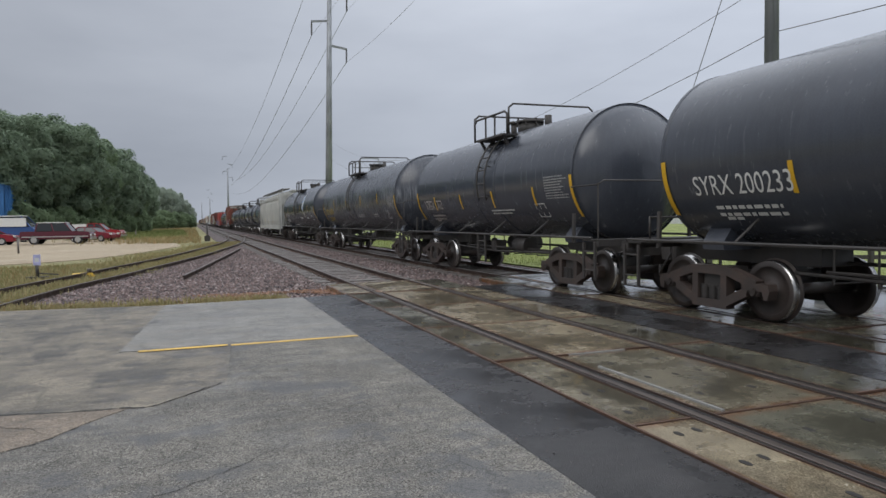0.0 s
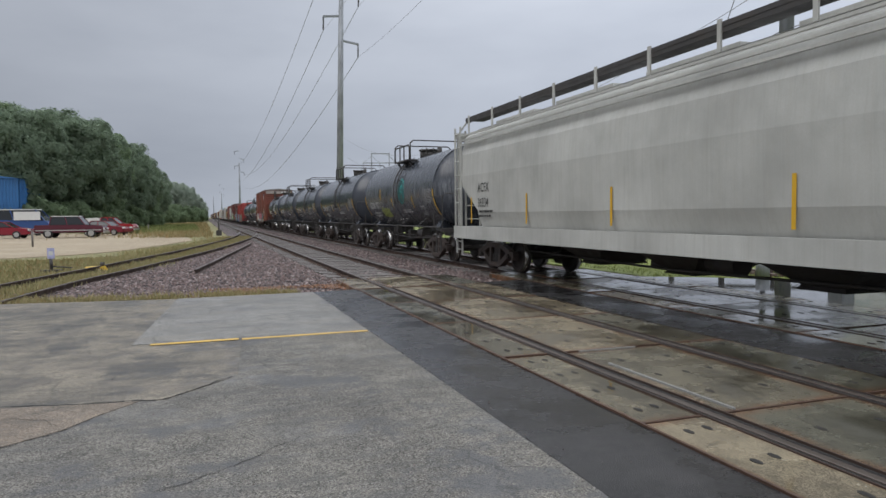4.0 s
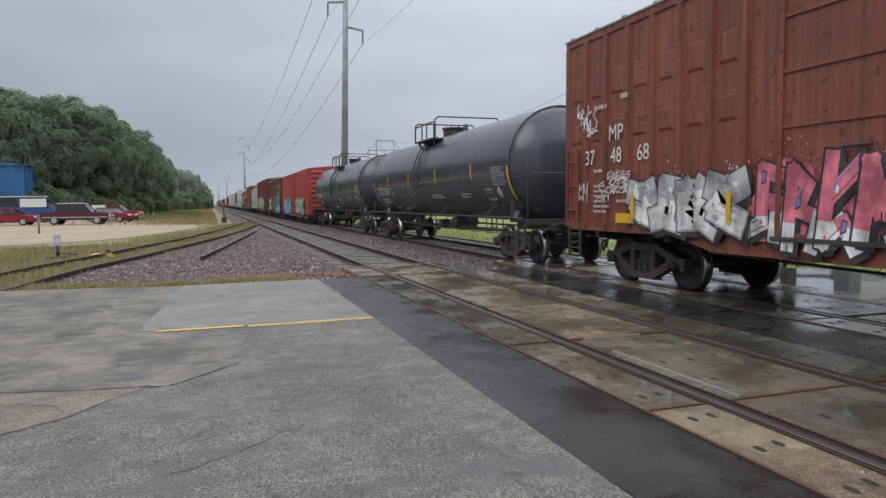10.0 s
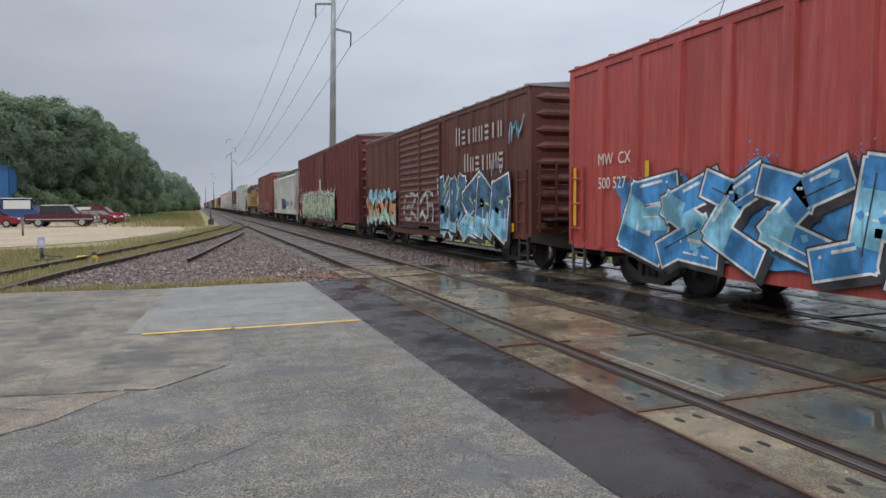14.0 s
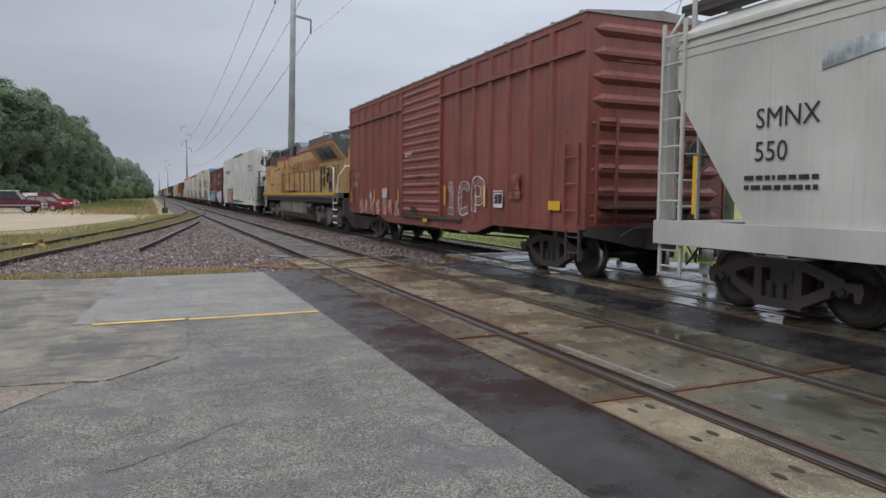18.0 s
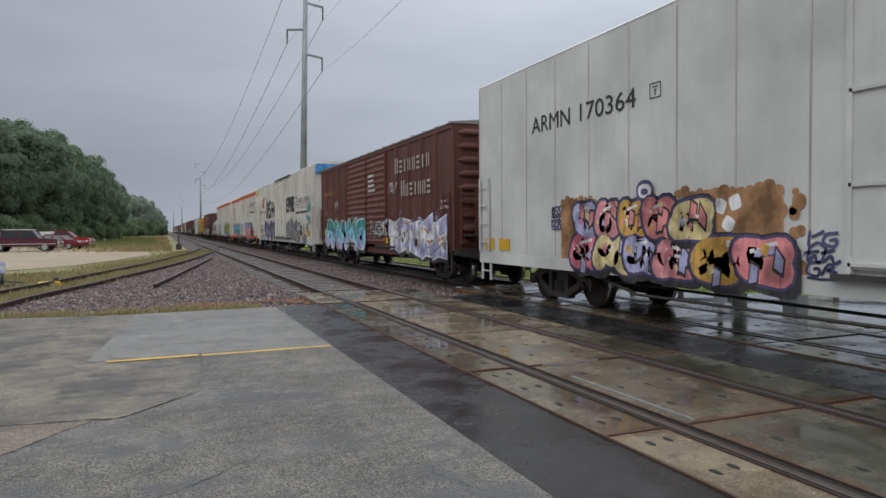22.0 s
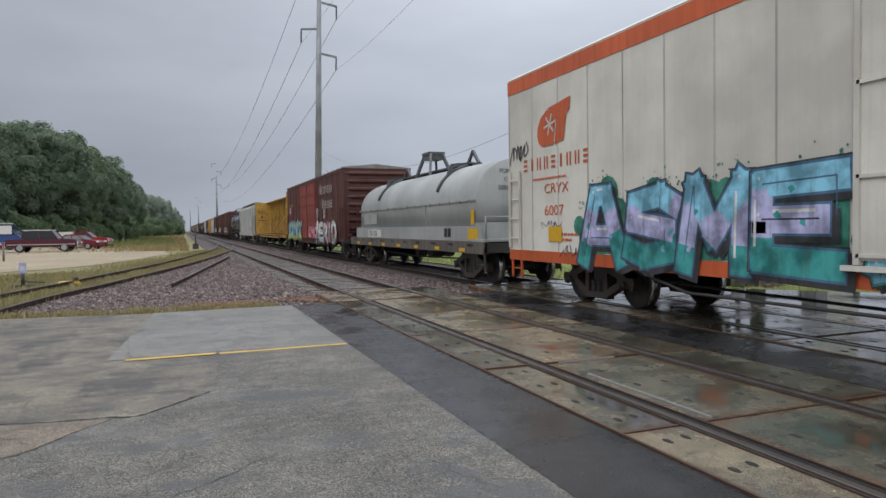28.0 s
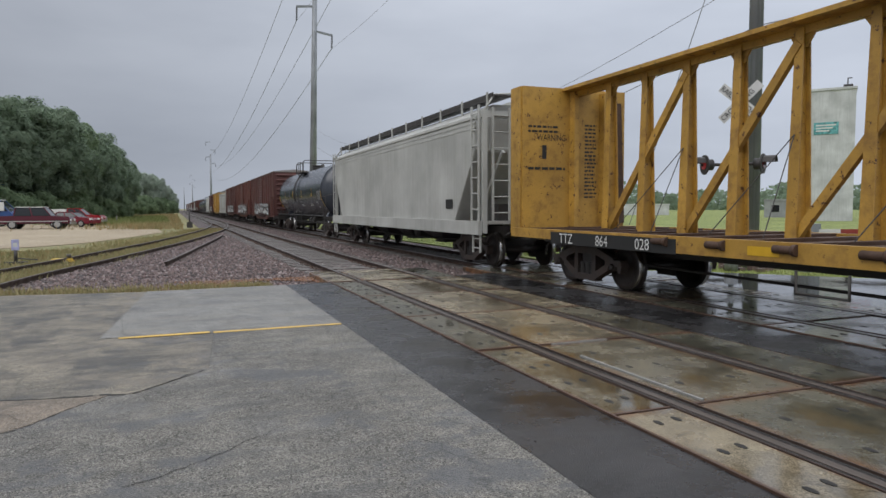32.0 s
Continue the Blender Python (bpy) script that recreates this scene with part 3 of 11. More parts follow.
def scatter(name, label, category, material, n, area, size, seed, z=-.11, flatness=0.7, keep=None):
    """Many small stones or tufts in one mesh."""
    r = np.random.RandomState(seed)
    base = np.array([(1, 0, -.3), (-.5, .87, -.3), (-.5, -.87, -.3), (0.3, 0.2, .75), (-.4, .1, .6)])
    tri = np.array([(0, 1, 3), (1, 4, 3), (1, 2, 4), (2, 0, 4), (0, 3, 4), (0, 2, 1)])
    x0, x1, y0, y1 = area
    xs, ys = r.uniform(x0, x1, n), y0 * (y1 / y0) ** r.uniform(0, 1, n) if y0 > 0 else r.uniform(y0, y1, n)
    if keep is not None:
        ok = keep(xs, ys)
        xs, ys = xs[ok], ys[ok]
    n = len(xs)
    s = r.uniform(size[0], size[1], n)
    a = r.uniform(0, 6.28, n)
    tilt = r.uniform(-.8, .8, n)
    V = np.tile(base, (n, 1, 1)) * r.uniform(.7, 1.3, (n, 5, 3)) * s[:, None, None]
    V[:, :, 2] *= flatness
    x = V[:, :, 0] * np.cos(tilt)[:, None] - V[:, :, 2] * np.sin(tilt)[:, None]
    zz = V[:, :, 0] * np.sin(tilt)[:, None] + V[:, :, 2] * np.cos(tilt)[:, None]
    y = V[:, :, 1]
    X = x * np.cos(a)[:, None] - y * np.sin(a)[:, None] + xs[:, None]
    Y = x * np.sin(a)[:, None] + y * np.cos(a)[:, None] + ys[:, None]
    Z = zz + z + (s * .25)[:, None]
    P = np.stack([X, Y, Z], -1).reshape(-1, 3)
    F = (tri[None] + 5 * np.arange(n)[:, None, None]).reshape(-1, 3)
    me = bpy.data.meshes.new(name)
    me.vertices.add(len(P)); me.vertices.foreach_set("co", P.ravel())
    me.loops.add(F.size); me.loops.foreach_set("vertex_index", F.ravel().astype(np.int32))
    me.polygons.add(len(F)); me.polygons.foreach_set("loop_start", np.arange(0, F.size, 3, dtype=np.int32))
    me.update(calc_edges=True)
    me.materials.append(material)
    return tagged(new(name, me), label, category, "", "stuff")

def island_mat(name, cols, rough=0.8, spec=0.5):
    m, nt, p, N, K = nodes_of(name)
    g = N("ShaderNodeNewGeometry")
    r = N("ShaderNodeValToRGB")
    e = r.color_ramp.elements
    e[0].color, e[1].color = (*cols[0], 1), (*cols[-1], 1)
    for i, c in enumerate(cols[1:-1]):
        q = e.new((i + 1) / (len(cols) - 1))
        q.color = (*c, 1)
    K(g.outputs["Random Per Island"], r.inputs[0])
    K(r.outputs[0], p.inputs["Base Color"])
    p.inputs["Specular IOR Level"].default_value = spec
    p.inputs["Roughness"].default_value = rough
    MATS[name] = m
    return m

build_ground()
build_tracks()

# ------------------------------------------------------------ lettering
TEXTS = ["VTGX", "GATX", "MP", "37", "48", "68", "SYRX", "200233", "1702", "UTLX 668120", "ADMX 19321", "ADMX 19423", "DMIX 190153", "ADMX 19208", "73097", "CTCX 729180", "CTCX 729178",
         "MW  CX", "500 527", "BN", "SF", "761", "774", "SMNX", "550", "7274", "170364", "3503", "6007", "CSS1826", "S  P", "248 292", "TTZ", "864", "028",
         "WARNING", "ACFX", "36334", "CRYX", "FOR USE ON", "CSS 1800", "SERIES ONLY", "NSH76A", "C", "CUSHION-CAR", "THE LONG", "BLACK TRAIN.", "SUNK", "7", "2", "4", "M S  D R", "82 015", "LD LMT", "LT WT", "ROAD", "RAIL", "CROSS", "ING", "EXCESS HEIGHT CAR", "ADMX 28456", "ARMN"]
GLYPHS = {}

def prepare_texts():
    made = []
    for s in TEXTS:
        cu = bpy.data.curves.new("lettering", "FONT")
        cu.body, cu.size, cu.align_x = s, 1.0, "LEFT"
        cu.resolution_u = 3
        made.append((s, new("lettering", cu)))
    dg = bpy.context.evaluated_depsgraph_get()
    for s, ob in made:
        me = bpy.data.meshes.new_from_object(ob.evaluated_get(dg))
        v = np.zeros(len(me.vertices) * 3)
        me.vertices.foreach_get("co", v)
        v = v.reshape(-1, 3)
        faces = [tuple(p.vertices) for p in me.polygons]
        v[:, :2] -= v[:, :2].min(0)
        GLYPHS[s] = (v[:, :2] / max(v[:, 1].max(), 1e-6), faces)
        cu = ob.data
        bpy.data.objects.remove(ob)
        bpy.data.curves.remove(cu)
        bpy.data.meshes.remove(me)

prepare_texts()

def side_map(xs):
    """From (along, up) on a car's side to its space: along runs to the leading end."""
    return lambda u, v, k=0.0: (xs - k, -u, v)

def shell_map(r, zc):
    """The same on a tank's shell; v is the height measured round the shell from its middle."""
    return lambda u, v, k=0.0: (-(r + k) * math.cos((v - zc) / r), -u, zc + (r + k) * math.sin((v - zc) / r))

def end_map(ye):
    """On the leading end of a car, seen from ahead."""
    return lambda u, v, k=0.0: (u, ye - k, v)

def letters(car, at, s, u, v, h, material, squeeze=1.0, name="lettering"):
    g, faces = GLYPHS[s]
    bm = BM()
    vs = [bm.verts.new(at(u + x * h * squeeze, v + y * h, 0.008)) for x, y in g]
    for f in faces:
        try:
            bm.faces.new([vs[i] for i in f])
        except ValueError:
            pass
    return part(name, bm, material, car)

def patch(bm, at, u0, u1, v0, v1, k=0.006, mi=0, n=1, slant=0.0):
    """A thin painted rectangle, divided to follow a curved shell."""
    for i in range(n):
        a, b = v0 + (v1 - v0) * i / n, v0 + (v1 - v0) * (i + 1) / n
        q = [bm.verts.new(at(*p, k)) for p in ((u0 + slant * (a - v0), a), (u1 + slant * (a - v0), a), (u1 + slant * (b - v0), b), (u0 + slant * (b - v0), b))]
        bm.faces.new(q).material_index = mi

def shape_on(bm, at, poly, k, mi=0, step=.05):
    """A flat painted shape laid on a curved shell in thin level strips."""
    lo, hi = min(p[1] for p in poly), max(p[1] for p in poly)
    def span(v):
        xs = []
        for (a, b), (c, d) in zip(poly, poly[1:] + poly[:1]):
            if min(b, d) <= v < max(b, d):
                xs.append(a + (c - a) * (v - b) / (d - b))
        return (min(xs), max(xs)) if len(xs) > 1 else None
    n = max(2, int((hi - lo) / step))
    rows = [(v, span(v)) for v in np.linspace(lo + 1e-4, hi - 1e-4, n + 1)]
    for (v0, a), (v1, b) in zip(rows, rows[1:]):
        if a and b:
            bm.faces.new([bm.verts.new(at(*p, k)) for p in ((a[0], v0), (a[1], v0), (b[1], v1), (b[0], v1))]).material_index = mi

def word_bars(car, at, u, v, w, rows, h, material, seed=1, name="stencil_bars", fill=0.8):
    """Small stencilled rows that cannot be read, as bars."""
    r = random.Random(seed)
    bm = BM()
    for i in range(rows):
        x = u
        end = u + w * r.uniform(0.7, 1.0)
        while x < end:
            l = min(r.uniform(0.6, 2.4) * h, end - x + .01)
            patch(bm, at, x, x + l, v - i * h * 1.7, v - i * h * 1.7 + h * fill, 0.007)
            x += l + h * 0.45
    return part(name, bm, material, car)

def band(bm, at, path, w, k, mi=0, close=False):
    """A flat painted line of width 2w along a path of (along, up)."""
    n = len(path)
    L, R = [], []
    for i, p in enumerate(path):
        a, b = (path[i - 1], path[(i + 1) % n]) if close else (path[max(0, i - 1)], path[min(n - 1, i + 1)])
        d = Vector((b[0] - a[0], b[1] - a[1]))
        d = d.normalized() if d.length > 1e-6 else Vector((1, 0))
        L.append(bm.verts.new(at(p[0] - d.y * w, p[1] + d.x * w, k)))
        R.append(bm.verts.new(at(p[0] + d.y * w, p[1] - d.x * w, k)))
    for i in range(n if close else n - 1):
        j = (i + 1) % n
        bm.faces.new((L[i], L[j], R[j], R[i])).material_index = mi

def block_word(car, at, sizes, u, v, h, material, gap=0.18, name="company_mark"):
    """A company's name as plain bars: upright or level ones in turn, each group as wide as a letter."""
    bm = BM()
    x = u
    for i, s in enumerate(sizes):
        w, t = 0.62 * h * s, h * s
        if s > .1:
            q = (i * 5 + len(sizes)) % 4
            if q in (0, 3):
                b = w * .3
                patch(bm, at, x, x + b, v, v + t, .007, 0, 3)
                patch(bm, at, x + w - b, x + w, v, v + t, .007, 0, 3)
            elif q == 1:
                for z in (0, .4, .8):
                    patch(bm, at, x, x + w, v + t * z, v + t * (z + .2), .007)
            else:
                patch(bm, at, x + w * .3, x + w * .72, v, v + t, .007, 0, 3)
        x += w + gap * h
    return part(name, bm, material, car, "company name as plain painted bars")

def smooth_path(p, m=5):
    out = []
    for i in range(len(p) - 1):
        a, b, c, d = p[max(0, i - 1)], p[i], p[i + 1], p[min(len(p) - 1, i + 2)]
        for j in range(m):
            t = j / m
            out.append(tuple(.5 * (2 * b[q] + (c[q] - a[q]) * t + (2 * a[q] - 5 * b[q] + 4 * c[q] - d[q]) * t * t + (3 * b[q] - a[q] - 3 * c[q] + d[q]) * t ** 3) for q in (0, 1)))
    return out + [p[-1]]

# stroke shapes for sprayed letters: lines in a unit square
STROKES = {
    "A": [[(0, 0), (.32, 1), (.62, 1), (1, 0)], [(.2, .36), (.8, .36)]], "B": [[(.05, 0), (.05, 1), (.8, .95), (.75, .58), (.1, .52)], [(.1, .5), (.95, .45), (.9, .04), (.05, 0)]],
    "C": [[(1, .8), (.75, 1), (.1, .9), (0, .15), (.25, 0), (1, .12)]], "D": [[(0, 0), (0, 1), (.7, .95), (1, .5), (.7, .04), (0, 0)]], "E": [[(1, 1), (0, .96), (0, .04), (1, 0)], [(0, .52), (.8, .52)]],
    "H": [[(0, 0), (0, 1)], [(1, 0), (1, 1)], [(0, .5), (1, .5)]], "I": [[(.5, 0), (.5, 1)]], "L": [[(0, 1), (0, .05), (1, 0)]], "J": [[(.3, 1), (1, 1)], [(.75, 1), (.75, .15), (.4, 0), (0, .2)]], "M": [[(0, 0), (.08, 1), (.5, .35), (.92, 1), (1, 0)]],
    "O": [[(.15, .1), (.05, .8), (.35, 1), (.85, .92), (.95, .2), (.6, 0), (.15, .1)]], "P": [[(0, 0), (0, 1), (.8, 1), (.95, .7), (.75, .42), (0, .42)]], "R": [[(0, 0), (.08, 1), (.62, 1), (.86, .76), (.6, .52), (.15, .5)], [(.42, .5), (1.08, 0)]],
    "S": [[(1, .85), (.7, 1), (.1, .9), (.08, .58), (.9, .45), (.92, .1), (.4, 0), (0, .12)]], "T": [[(0, 1), (1, 1)], [(.5, 1), (.5, 0)]], "Y": [[(0, 1), (.5, .5), (1, 1)], [(.5, .5), (.42, 0)]],
    "4": [[(.7, 0), (.7, 1), (0, .35), (1, .35)]], "1": [[(.2, .8), (.5, 1), (.5, 0)], [(.1, 0), (.9, 0)]],
    # bent forms that are no letters
    "a": [[(0, .95), (.55, .8), (.1, .35), (.95, .05)], [(.5, .8), (1, 1)]], "b": [[(0, .1), (.1, 1), (.5, .4), (.95, 1.05), (.9, .1), (1.15, -.05)]], "c": [[(.95, .95), (.2, .85), (.05, .2), (.85, .02), (.9, .5), (.45, .48)]],
    "d": [[(-.1, .1), (.35, .2), (.4, 1), (1.0, .9)], [(.4, .55), (.95, .5), (.85, 0)]], "e": [[(.1, 1.05), (.15, .05), (.6, .3), (1, 0)], [(.2, .6), (.9, 1.0)]], "f": [[(0, 0), (.3, .95), (.7, .75), (.35, .45), (.95, .35), (.7, -.02)]],
    "h": [[(.1, 1.1), (.05, .1), (.5, .55), (.7, 0), (1.1, .2)], [(-.2, .7), (.7, .9)]], "k": [[(.8, .7), (.4, .95), (.1, .5), (.5, .1), (.9, .4), (.6, .75), (.3, .2), (1.1, -.1)]],
    "g": [[(1, 1), (.1, .7), (.9, .35), (.05, 0)], [(.5, .1), (1.1, .05)]],
}

def graffiti(car, at, u0, u1, v0, v1, fill, edge, shine, cloud=None, seed=1, n=4, label="spray-painted graffiti", weight=0.3, word="", style="block", gap=.0, low=None, halo=None, accent=None, solo=False):
    """Sprayed piece: a cloud with mist, then fat letters with depth, outline, banded fill and highlights."""
    r = random.Random(seed)
    fills = fill if isinstance(fill, list) else [fill]
    mats = [cloud or edge, edge, *fills, shine, S_BLACK, halo or edge, accent or shine]
    black, gloss = len(mats) - 3, len(mats) - 4
    bm = BM()
    W, Hh = u1 - u0, v1 - v0
    tick = [0]
    def flat_at(a, b, k):
        return at(min(max(a, u0 - .25), u1 + .25), min(max(b, v0 - .1), v1 + .3), k)
    def face(pts, k, mi):
        tick[0] += 1
        k += .00011 * (tick[0] % 9)
        try:
            bm.faces.new([bm.verts.new(flat_at(a, b, k)) for a, b in pts]).material_index = mi
        except ValueError:
            pass
    def disc(x, y, q, k, mi, m=10):
        face([(x + q * math.cos(t), y + q * math.sin(t)) for t in np.linspace(0, 2 * math.pi, m + 1)[:-1]], k, mi)
    def fat(path, w, k, mi, bands=0):
        """One stroke; with bands the colour changes with the height."""
        for i, (a, b) in enumerate(zip(path, path[1:])):
            a, b = Vector(a), Vector(b)
            d = b - a
            if d.length < 1e-4:
                continue
            d.normalize()
            e = Vector((-d.y, d.x)) * w
            if style != "bubble":
                a, b = a - d * w * (.8 if i else .95), b + d * w * .8
            m = max(1, int((b - a).length / (Hh * .13)))
            for j in range(m):
                p, q = a.lerp(b, j / m), a.lerp(b, (j + 1) / m)
                c = mi
                if bands > 1:
                    c = 2 + min(bands - 1, max(0, int(((p.y + q.y) / 2 - v0) / Hh * bands + r.uniform(-.25, .25))))
                face([p + e, q + e, q - e, p - e], k, c)
            if style == "bubble":
                for p in (a, b):
                    c = mi if bands < 2 else 2 + min(bands - 1, max(0, int((p.y - v0) / Hh * bands)))
                    disc(p.x, p.y, w, k, c)
    if cloud:
        m = max(6, int(W / .3))
        top = [(u0 + W * i / m, v1 - Hh * (.22 + .16 * math.sin(i * 1.3 + seed) + r.uniform(0, .12))) for i in range(m + 1)]
        base = v0 + Hh * .1 if low is None else low
        bot = [(u0 + W * i / m, base + Hh * r.uniform(0, .08)) for i in range(m + 1)]
        for i in range(m):
            for j in range(3):
                a, b = j / 3, (j + 1) / 3
                q = [(top[i][0], bot[i][1] + (top[i][1] - bot[i][1]) * z) for z in (a, b)] + [(top[i + 1][0], bot[i + 1][1] + (top[i + 1][1] - bot[i + 1][1]) * z) for z in (b, a)]
                face(q, .004, 0)
            disc(top[i][0], top[i][1] - Hh * .03, Hh * r.uniform(.08, .2), .0046, 0, 12)
        for i in range(int(26 * W)):
            t = r.uniform(0, 1)
            disc(u0 + W * t, v1 - Hh * (.16 + .14 * math.sin(t * m * 1.3 + seed)) + abs(r.gauss(0, .09)) * Hh, r.uniform(.006, .024), .0075, 0, 6)
    glyphs = list(word) if word else [r.choice("abcdefg") for _ in range(n)]
    m = len(glyphs)
    lw = W / m
    slim = style == "roller"
    for i, g in enumerate(glyphs):
        if g == " ":
            continue
        lean = 0 if slim else r.uniform(-.04, .12) if word else r.uniform(-.2, .3)
        ww, hh = lw * (1 - gap) * (1 if slim else r.uniform(.98, 1.08) if word else r.uniform(1.15, 1.4)), Hh * (1 if slim else r.uniform(.84, .97))
        w = min(lw * 1.1, Hh) * max(weight, .16) * (.31 if not slim else .42) * r.uniform(.94, 1.06)
        ox, oy = u0 + lw * i + lw * gap / 2 + w, v0 + (Hh - hh) * r.uniform(.2, .8) + w
        lines = [[(ox + (ww - 2 * w) * (x + lean * (y - .5)), oy + (hh - 2 * w) * y) for x, y in p] for p in STROKES[g]]
        if style == "bubble":
            lines = [smooth_path(p, 3) if len(p) > 2 else p for p in lines]
        z = .012 + i * .0062
        if slim:
            for p in lines:
                fat(p, w, z, 2)
            for p in lines[:2]:
                a = r.choice(p)
                face([(a[0], a[1]), (a[0] + .018, a[1]), (a[0] + .012, a[1] - Hh * r.uniform(.1, .28)), (a[0] + .004, a[1] - Hh * r.uniform(.1, .28))], z, 2)
            continue
        if halo:
            for p in lines:
                fat(p, w * 1.62, z - .0008, len(mats) - 2)
        if accent:
            for p in lines:
                c = Vector(p[len(p) // 2]) + Vector((r.uniform(-.3, .3) * w, r.uniform(-1, 1) * w))
                t = r.uniform(-.4, .4)
                for k_, q, mi in ((.0049, 1.0, black), (.0058, .72, len(mats) - 1)):
                    face([(c.x + q * w * .5 * a, c.y + q * w * b + t * q * w * a) for a, b in ((-1, -.8), (.7, -.9), (1, .3), (-.5, .9))], z + k_, mi)
        for q in (.6, .3):
            for p in lines:
                fat([(a + w * q, b - w * q * .8) for a, b in p], w * 1.15, z + .0008 * (1 - q), black)
        for p in lines:
            fat(p, w * 1.3, z + .0013, black)
        for p in lines:
            fat(p, w * 1.17, z + .0025, 1)
        for p in lines:
            fat(p, w * .98, z + .0037, 2 + (i % len(fills)), 0 if solo else len(fills))
        for p in lines:
            # a glint along the upper edge, and a few specks
            j = r.randrange(len(p) - 1)
            a, b = Vector(p[j]), Vector(p[j + 1])
            d = (b - a).normalized() if (b - a).length > 1e-4 else Vector((1, 0))
            e = Vector((-d.y, d.x)) * (w * .62)
            if e.y < 0:
                e = -e
            c, q = a.lerp(b, r.uniform(.05, .3)) + e, a.lerp(b, r.uniform(.6, .95)) + e
            t = e.normalized() * w * .12
            face([c + t, q + t, q - t, c - t], z + .005, gloss)
            disc(a.x - w * .3, a.y + w * .4, w * .13, z + .005, gloss, 7)
        for p in lines:
            # inner marks: a thin line down the stroke, chips of the other colours
            j = r.randrange(len(p) - 1)
            a, b = Vector(p[j]), Vector(p[j + 1])
            d = (b - a).normalized() if (b - a).length > 1e-4 else Vector((1, 0))
            e = Vector((-d.y, d.x))
            o = e * w * r.uniform(-.5, .2)
            face([a + o + e * w * .06, b + o + e * w * .06, b + o - e * w * .06, a + o - e * w * .06], z + .0048, black if r.random() < .5 else 1)
            for q in range(2):
                c = a.lerp(b, r.random()) + e * w * r.uniform(-.6, .6)
                t = r.uniform(0, 6.28)
                face([c + Vector((math.cos(t + h_), math.sin(t + h_))) * w * r.uniform(.2, .5) for h_ in (0, 1.8, 3.3, 4.7)], z + .0047, 2 + r.randrange(len(fills)))
        if r.random() < .6:
            a = r.choice(lines[0])
            face([(a[0] - .01, a[1]), (a[0] + .01, a[1]), (a[0] + .006, a[1] - Hh * .3), (a[0] - .003, a[1] - Hh * r.uniform(.2, .4))], z + .0048, 1)
    return part("graffiti", bm, mats, car, label)

def stones(car, at, poly, seed):
    """A dark sprayed outline filled with fitted grey stones, each with a paler upper edge."""
    r = random.Random(seed)
    bm = BM()
    c = Vector((sum(p[0] for p in poly) / len(poly), sum(p[1] for p in poly) / len(poly)))
    def face(pts, k, mi):
        bm.faces.new([bm.verts.new(at(*p, k)) for p in pts]).material_index = mi
    grown = [Vector(p) + (Vector(p) - c).normalized() * .05 for p in poly]
    face(grown, .005, 2)
    face([Vector(p) + (Vector(p) - c).normalized() * .02 for p in poly], .0065, 1)
    # split the outline into stones by cutting it again and again
    cells = [[Vector(p) for p in poly]]
    for _ in range(8):
        cells.sort(key=lambda q: -((max(p.x for p in q) - min(p.x for p in q)) * (max(p.y for p in q) - min(p.y for p in q))))
        big = cells.pop(0)
        m = sum(big, Vector((0, 0))) / len(big) + Vector((r.uniform(-.08, .08), r.uniform(-.08, .08)))
        wide = max(p.x for p in big) - min(p.x for p in big) > max(p.y for p in big) - min(p.y for p in big)
        t = r.uniform(-.6, .6) + (0 if wide else math.pi / 2)
        n = Vector((math.cos(t), math.sin(t)))
        one, two = [], []
        for p, q in zip(big, big[1:] + big[:1]):
            a, b = (p - m).dot(n), (q - m).dot(n)
            (one if a >= 0 else two).append(p)
            if a * b < 0:
                x = p.lerp(q, a / (a - b))
                one.append(x); two.append(x)
        cells += [z for z in (one, two) if len(z) > 2]
    for i, z in enumerate(cells):
        m = sum(z, Vector((0, 0))) / len(z)
        face([m + (p - m) * .93 for p in z], .008 + .0001 * i, 3)
        face([m + (p - m) * .88 + Vector((.006, -.01)) for p in z], .0105 + .0001 * i, 0)
    return part("graffiti", bm, [S_STONE, S_NIGHT, S_GREYGREEN, S_SILVER], car, "grey sprayed stones with dark joints")

def chalk(car, at, word, u0, u1, v0, v1, seed, w=.07, m=None):
    """Letters scribbled in chalk: two outlines with hatching between them."""
    r = random.Random(seed)
    bm = BM()
    lw = (u1 - u0) / len(word)
    for i, g in enumerate(word):
        for p in STROKES[g]:
            pts = [(u0 + lw * (i + .12 + .62 * x), v0 + (v1 - v0) * y) for x, y in p]
            pts = smooth_path(pts, 7) if len(pts) > 2 else [tuple(Vector(pts[0]).lerp(Vector(pts[1]), q / 8)) for q in range(9)]
            zig = []
            for j in range(len(pts) - 1):
                d = Vector((pts[j + 1][0] - pts[j][0], pts[j + 1][1] - pts[j][1]))
                if d.length < 1e-5:
                    continue
                e = Vector((-d.y, d.x)).normalized()
                zig.append((Vector(pts[j]), e))
            for sgn in (-1, 1):
                band(bm, at, [tuple(q + e * w * (sgn + r.uniform(-.12, .12))) for q, e in zig], .011, .008 + .0004 * (sgn + 1))
            band(bm, at, [tuple(q + e * w * (.9 if j % 2 else -.9) * r.uniform(.5, 1)) for j, (q, e) in enumerate(zig)], .009, .0095)
    return part("graffiti", bm, m or S_WHITE, car, "white chalk-like scribbled figures")

